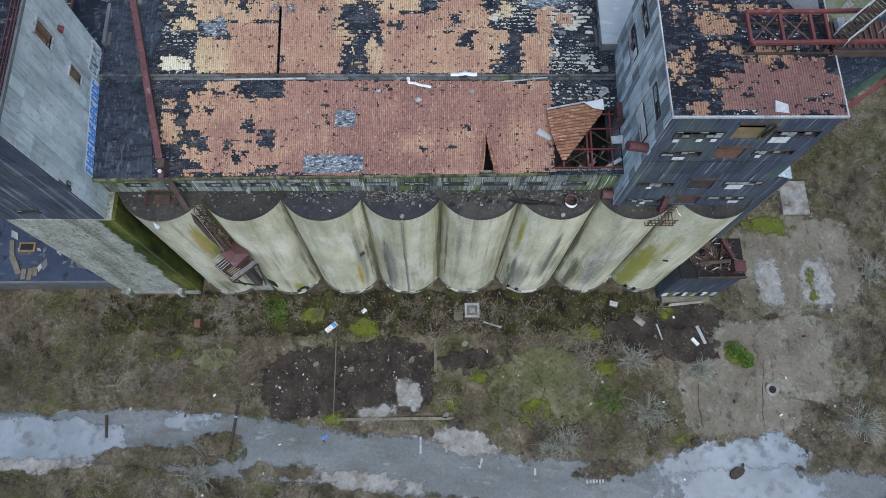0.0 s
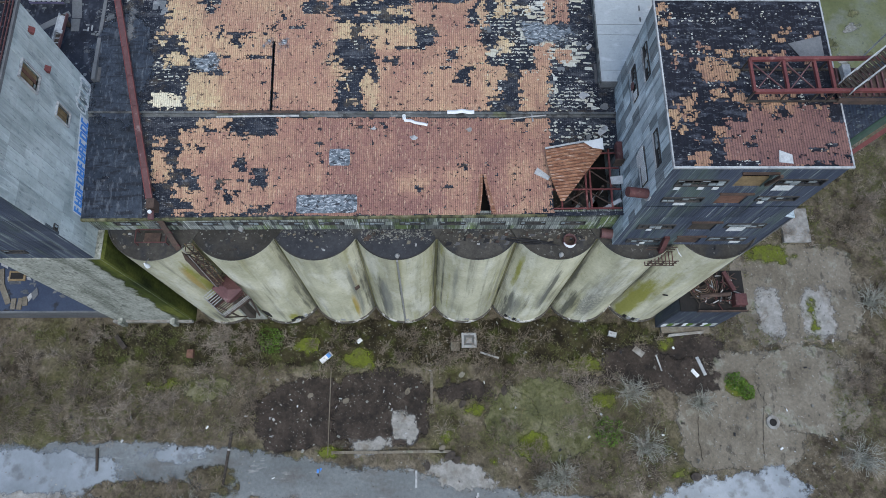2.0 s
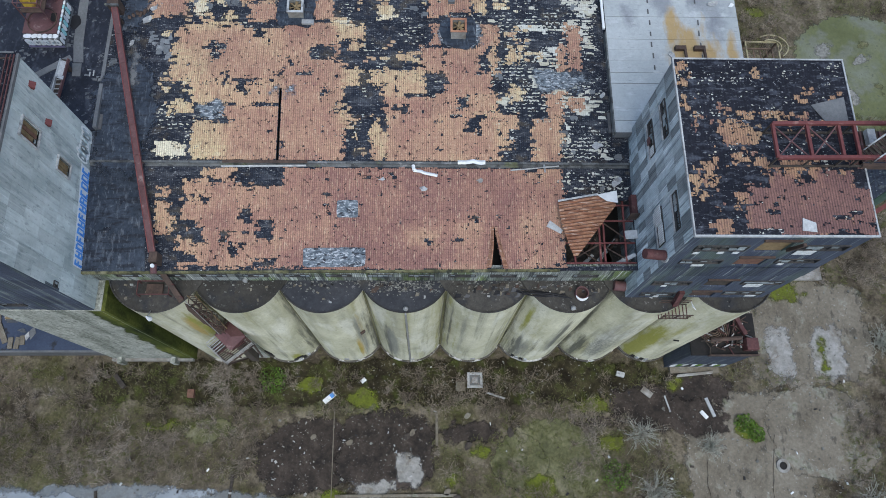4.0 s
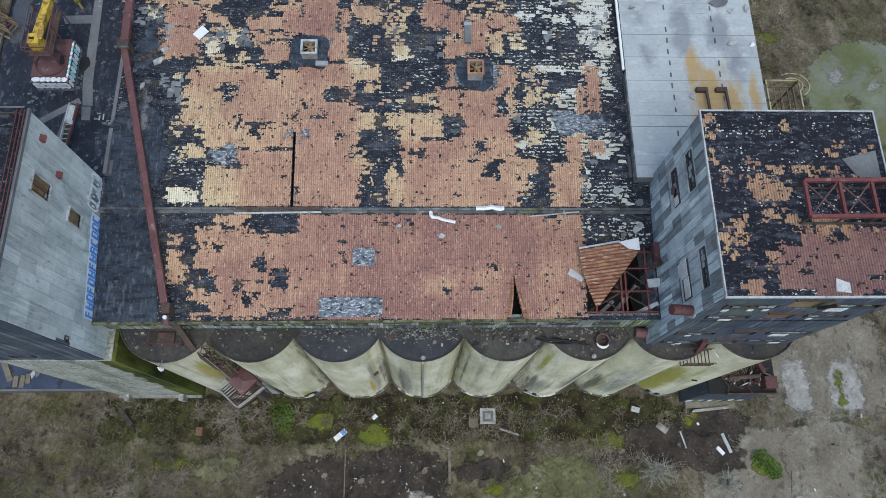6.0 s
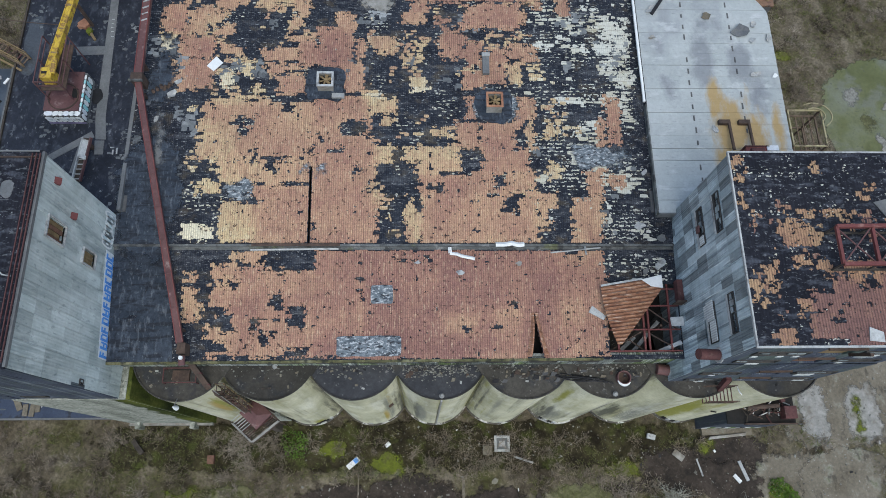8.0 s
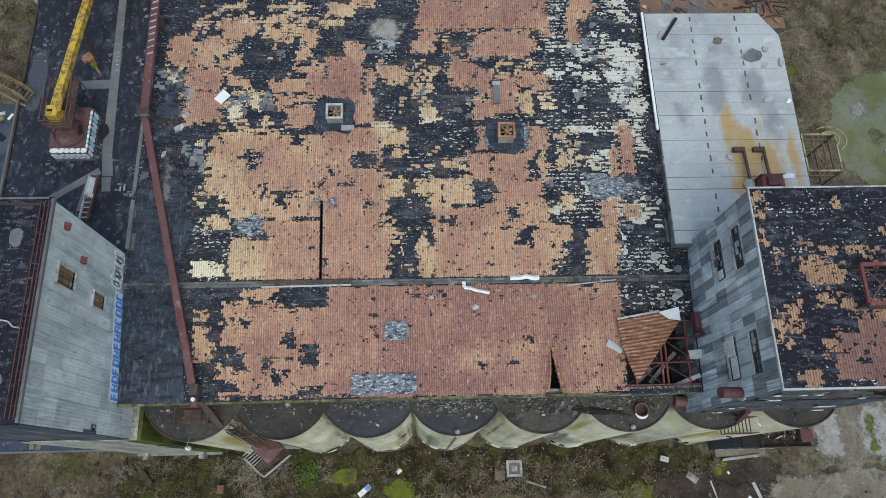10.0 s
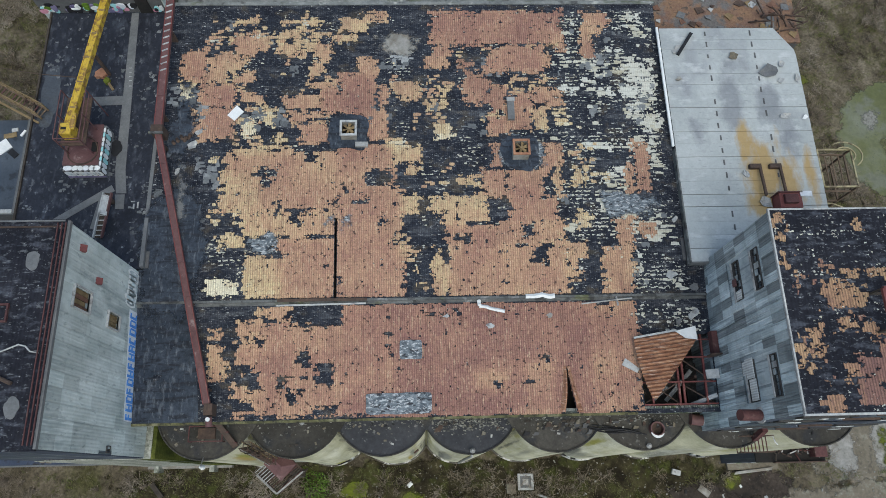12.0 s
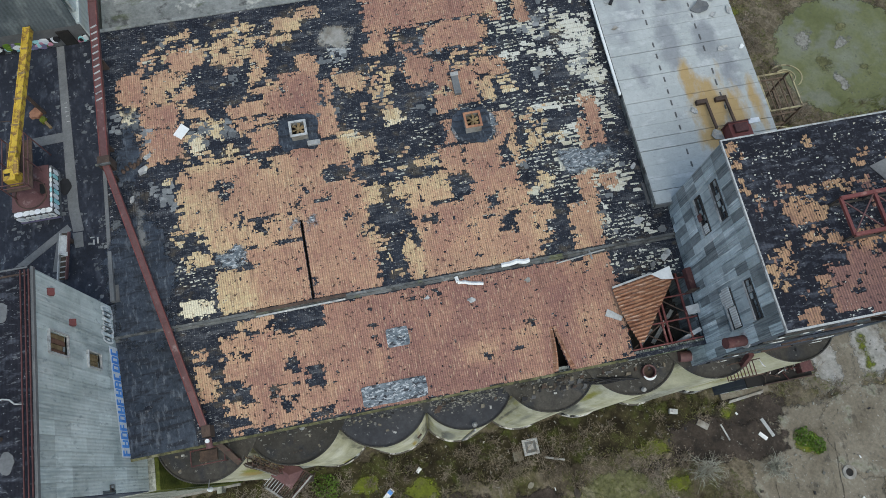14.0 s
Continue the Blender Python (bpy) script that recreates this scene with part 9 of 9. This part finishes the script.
litter("box", -11.0, 18.4, 1.5, 0.55, 0.3, 40, M_WHITE, "pale blue-white plastic crate lying in scrub", "crate")
litter("box", -10.7, 18.65, 0.45, 0.5, 0.33, 40, M_BLUE, "blue plastic scrap on a crate", "crate")
litter("box", -7.3, 20.3, 0.6, 0.4, 0.3, 40, M_WHITE, "white box lying in scrub", "box")
litter("box", 21.7, 20.9, 0.9, 0.55, 0.4, -15, M_PARAPET, "white box lying near the silos", "box")
litter("board", 24.6, 18.9, 1.3, 0.7, 0.1, -40, M_PALE_SLAB, "pale board lying in mud", "board")
litter("board", 31.6, 17.2, 0.35, 2.2, 0.12, 20, M_PARAPET, "white plank lying on the wet yard", "board")
litter("board", 30.8, 16.4, 1.0, 0.4, 0.15, -50, M_WHITE, "white scrap on the wet yard", "board")
litter("board", 26.8, 17.6, 0.15, 1.9, 0.1, 15, M_PARAPET, "thin batten lying in mud", "board")
litter("board", 7.5, 18.6, 2.2, 0.2, 0.1, -18, M_PARAPET, "thin batten lying in scrub", "board")
litter("block", -26.2, 18.9, 0.7, 0.9, 0.6, 0, M_BRICKRED, "red barrel lying in scrub", "barrel")
litter("block", -34.2, 20.3, 1.8, 0.5, 0.4, -50, M_TIMBER, "old timber beam lying in scrub", "beam")
litter("pipe", -10.4, 12.6, 0.1, 9.6, 0.1, 0, M_SLAB, "thin pale pipe crossing the mud", "pipe")
litter("kerb", 0.9, 15.0, 0.28, 3.6, 0.2, 0, M_SLAB, "short concrete wall along the mud pit", "kerb")
litter("kerb", -3.5, 8.1, 13.0, 0.3, 0.18, 0, M_SLAB, "broken concrete kerb", "kerb")
litter("kerb", 3.6, 19.6, 1.0, 1.0, 0.3, 0, M_SLAB, "grey concrete block", "block")
rng = random.Random(91)
for k in range(20):
    x, y = rng.uniform(-18, 0.5), rng.uniform(8.6, 16.3)
    litter("litter", x, y, rng.uniform(0.1, 0.34), rng.uniform(0.05, 0.13), 0.05, rng.uniform(0, 180), rng.choice((M_WHITE, M_PARAPET, M_STEEL, M_PALE_SLAB)), "small pale litter in mud", "litter")
for k in range(60):
    x, y = rng.uniform(-42, 48), rng.uniform(-0.5, 22)
    litter("litter", x, y, rng.uniform(0.12, 0.4), rng.uniform(0.08, 0.25), 0.1, rng.uniform(0, 180), rng.choice((M_WHITE, M_PARAPET, M_STEEL, M_BLACK, M_TIMBER)), "small scattered litter in the yard", "litter")
for k in range(40):
    i = rng.randrange(8)
    x, y = SILO_X[i] + rng.uniform(-2.4, 2.4), rng.uniform(23.4, 25.0)
    g = Geo().box(-0.12, 0.12, -0.07, 0.07, 0, 0.08)
    c, s = math.cos(k), math.sin(k)
    g.v = [(x + c * p - s * q, y + s * p + c * q, r + SILO_TOP - 0.12) for p, q, r in g.v]
    alone("litter", g, rng.choice((M_SLAB, M_SLAB, M_TIMBER, M_BLACK, M_STEEL)), "small debris on a silo top", "litter")
# cracks, a sunken ring and painted marks in the yard
for pts in (((38.4, 14.2), (37.9, 11.2), (37.5, 9.0), (37.3, 6.9)), ((30.6, 11.6), (30.3, 8.8), (30.6, 6.9)), ((33.0, 17.6), (27.0, 18.6), (23.0, 19.4))):
    g = Geo()
    for (xa, ya), (xb, yb) in zip(pts, pts[1:]):
        for k in range(5):
            p, q = Vector((xa, ya, 0.085)).lerp(Vector((xb, yb, 0.085)), k / 5), Vector((xa, ya, 0.085)).lerp(Vector((xb, yb, 0.085)), (k + 1) / 5)
            p.x += 0.18 * noise.noise((p.x, p.y, 1.0))
            q.x += 0.18 * noise.noise((q.x, q.y, 1.0))
            g.beam(p, q, 0.03 + 0.07 * abs(noise.noise((p.x * 2, p.y * 2, 3.0))), 0.02)
    part("crack", g, M_MUD, yard, "dark open crack in the slab")
ob = thing("sunken_ring", (38.9, 10.9, 0), "round concrete shaft ring sunk in the cracked slab", "shaft ring")
part("ring", ring_wall(Geo(), 38.9, 10.9, 0.42, 0.75, 0.0, 0.16, 28), M_PALE_SLAB, ob)
part("pit", Geo().tube((38.9, 10.9, 0.0), (38.9, 10.9, 0.1), 0.42, 20), M_DARK, ob)
for x, y, n, a in ((-0.8, 4.6, 5, 90), (5.6, 3.0, 3, 70), (11.6, 2.2, 2, 90), (17.2, 1.3, 6, 0), (-11.4, 6.2, 2, 20)):
    c, d = math.cos(radians(a)), math.sin(radians(a))
    for k in range(n):
        px, py = x + 0.34 * k * c, y + 0.34 * k * d
        part("road_mark", Geo().box(px - 0.11, px + 0.11, py - 0.2 + 0.05 * (k % 2), py + 0.2, 0.06, 0.09), M_BLUE if n == 2 and x < 0 else M_PARAPET, yard, "unreadable spray-painted mark on the road")
rng = random.Random(29)
for x, y, s in ((4.3, 13.2, 0.5), (-2.4, 14.2, 0.45), (-1.8, 14.6, 0.4), (2.9, 7.7, 0.6), (3.6, 7.2, 0.5), (4.3, 16.4, 0.4), (2.0, 8.4, 0.4), (9.0, 14.6, 0.5), (29.6, 5.2, 0.6), (33.6, 2.0, 0.8), (-8.6, 13.6, 0.4), (-12.6, 14.2, 0.35), (0.4, 6.6, 0.5)):
    alone("stone", Geo().prism(blob_ring(x, y, s, s * 0.7, x * 3 + y, rng.uniform(0, 90), 0.3, 12), 0.0, 0.12 + 0.3 * s), M_SLAB if s < 0.45 else M_TIMBER, "dark broken lump of concrete on the ground", "stone", "yard stones", smooth=False)
# smears of mud and old paint on the upper roof
for k, (x, y, rx, ry, m, label) in enumerate(((-24.6, 37.4, 2.6, 5.2, M_FELT_GREY, "worn grey felt beside the conveyor"), (-7.1, 55.5, 1.5, 1.0, M_PALE_SLAB, "dried cream smear on the felt"), (10.2, 40.8, 2.0, 0.9, M_REPAIR, "grey-blue torn felt smear"), (-17.8, 38.0, 0.9, 0.6, M_REPAIR, "white flaking felt patch"), (-24.6, 47.8, 0.9, 3.4, M_FELT_GREY, "grey dried mud along the conveyor"), (-24.2, 41.0, 0.45, 3.2, M_WALKWAY, "worn pale strip of felt"), (-12.0, 39.8, 0.5, 0.3, M_REPAIR, "small grey patch"), (2.3, 45.4, 1.7, 1.6, M_REPAIR, "grey felt collar debris"))):
    spread("smear", x - rx - 1, x + rx + 1, y - ry - 1, y + ry + 1, 0.22, flat_field(x, y, rx, ry, 200 + k, 0, 2.2), lambda u, v, k=k: upper_z(u, v) + 0.052 + 0.002 * k, m, house, label)
# drums, old cables and rubble left on the silo tops
drum = thing("drum", (12.3, 24.1, SILO_TOP - 0.12), "rusty brown open drum with a torn white rim", "drum")
part("shell", ring_wall(Geo(), 12.3, 24.1, 0.46, 0.54, SILO_TOP - 0.12, SILO_TOP + 0.5), M_DULLRED, drum, smooth=True)
part("bottom", Geo().tube((12.3, 24.1, SILO_TOP - 0.1), (12.3, 24.1, SILO_TOP - 0.02), 0.46, 20), M_RUST, drum)
g = Geo()
arc = [(-2.7 + 2.0 * i / 12, 0.10 * math.sin(math.pi * i / 12)) for i in range(13)]
g.prism([(12.3 + (0.6 + w) * math.cos(a), 24.1 + (0.6 + w) * math.sin(a)) for a, w in arc] + [(12.3 + (0.56 - 0.4 * w) * math.cos(a), 24.1 + (0.56 - 0.4 * w) * math.sin(a)) for a, w in reversed(arc)], SILO_TOP + 0.4, SILO_TOP + 0.52)
part("rim", g, M_WHITE, drum, "torn white rim")
keg = thing("drum", (15.5, 24.7, SILO_TOP - 0.12), "dull red drum lying on its side below the tower", "drum")
part("shell", Geo().tube((15.0, 24.75, SILO_TOP + 0.3), (15.9, 24.65, SILO_TOP + 0.3), 0.42, 16), M_DULLRED, keg, smooth=True)
part("lid", Geo().tube((15.905, 24.65, SILO_TOP + 0.3), (15.98, 24.64, SILO_TOP + 0.3), 0.39, 16), M_PARAPET, keg, "pale lid")
rng = random.Random(93)
for k in range(7):
    g = Geo()
    x, y = 6.9 + 0.1 * k + rng.uniform(-0.3, 0.5), 24.5 - 0.07 * k
    length, bow = rng.uniform(2.2, 3.8), rng.uniform(-0.25, 0.25)
    pts = [Vector((x + length * i / 6, y - 0.4 * i / 6 + bow * math.sin(math.pi * i / 6), SILO_TOP + 0.0 + 0.02 * k)) for i in range(7)]
    for p, q in zip(pts, pts[1:]):
        g.tube(p, q, 0.045, 6)
    alone("old_cable", g, M_BLACK, "slack black cable lying across silo tops", "cable")
for k in range(60):
    i = rng.choice((3, 4, 4, 5, 5, 6))
    x, y = SILO_X[i] + rng.uniform(-2.6, 2.6), rng.uniform(23.9, 25.1)
    w, d, h = rng.uniform(0.08, 0.3), rng.uniform(0.05, 0.2), rng.uniform(0.05, 0.16)
    g = Geo().prism([(x - w, y - d), (x + w * 0.7, y - d * 0.8), (x + w, y + d * 0.5), (x - w * 0.4, y + d)], SILO_TOP - 0.12, SILO_TOP - 0.12 + h)
    alone("rubble", g, rng.choice((M_BLACK, M_WALLDARK, M_RUST, M_SLAB, M_TIMBER)), "broken roof debris heaped on a silo top", "rubble")
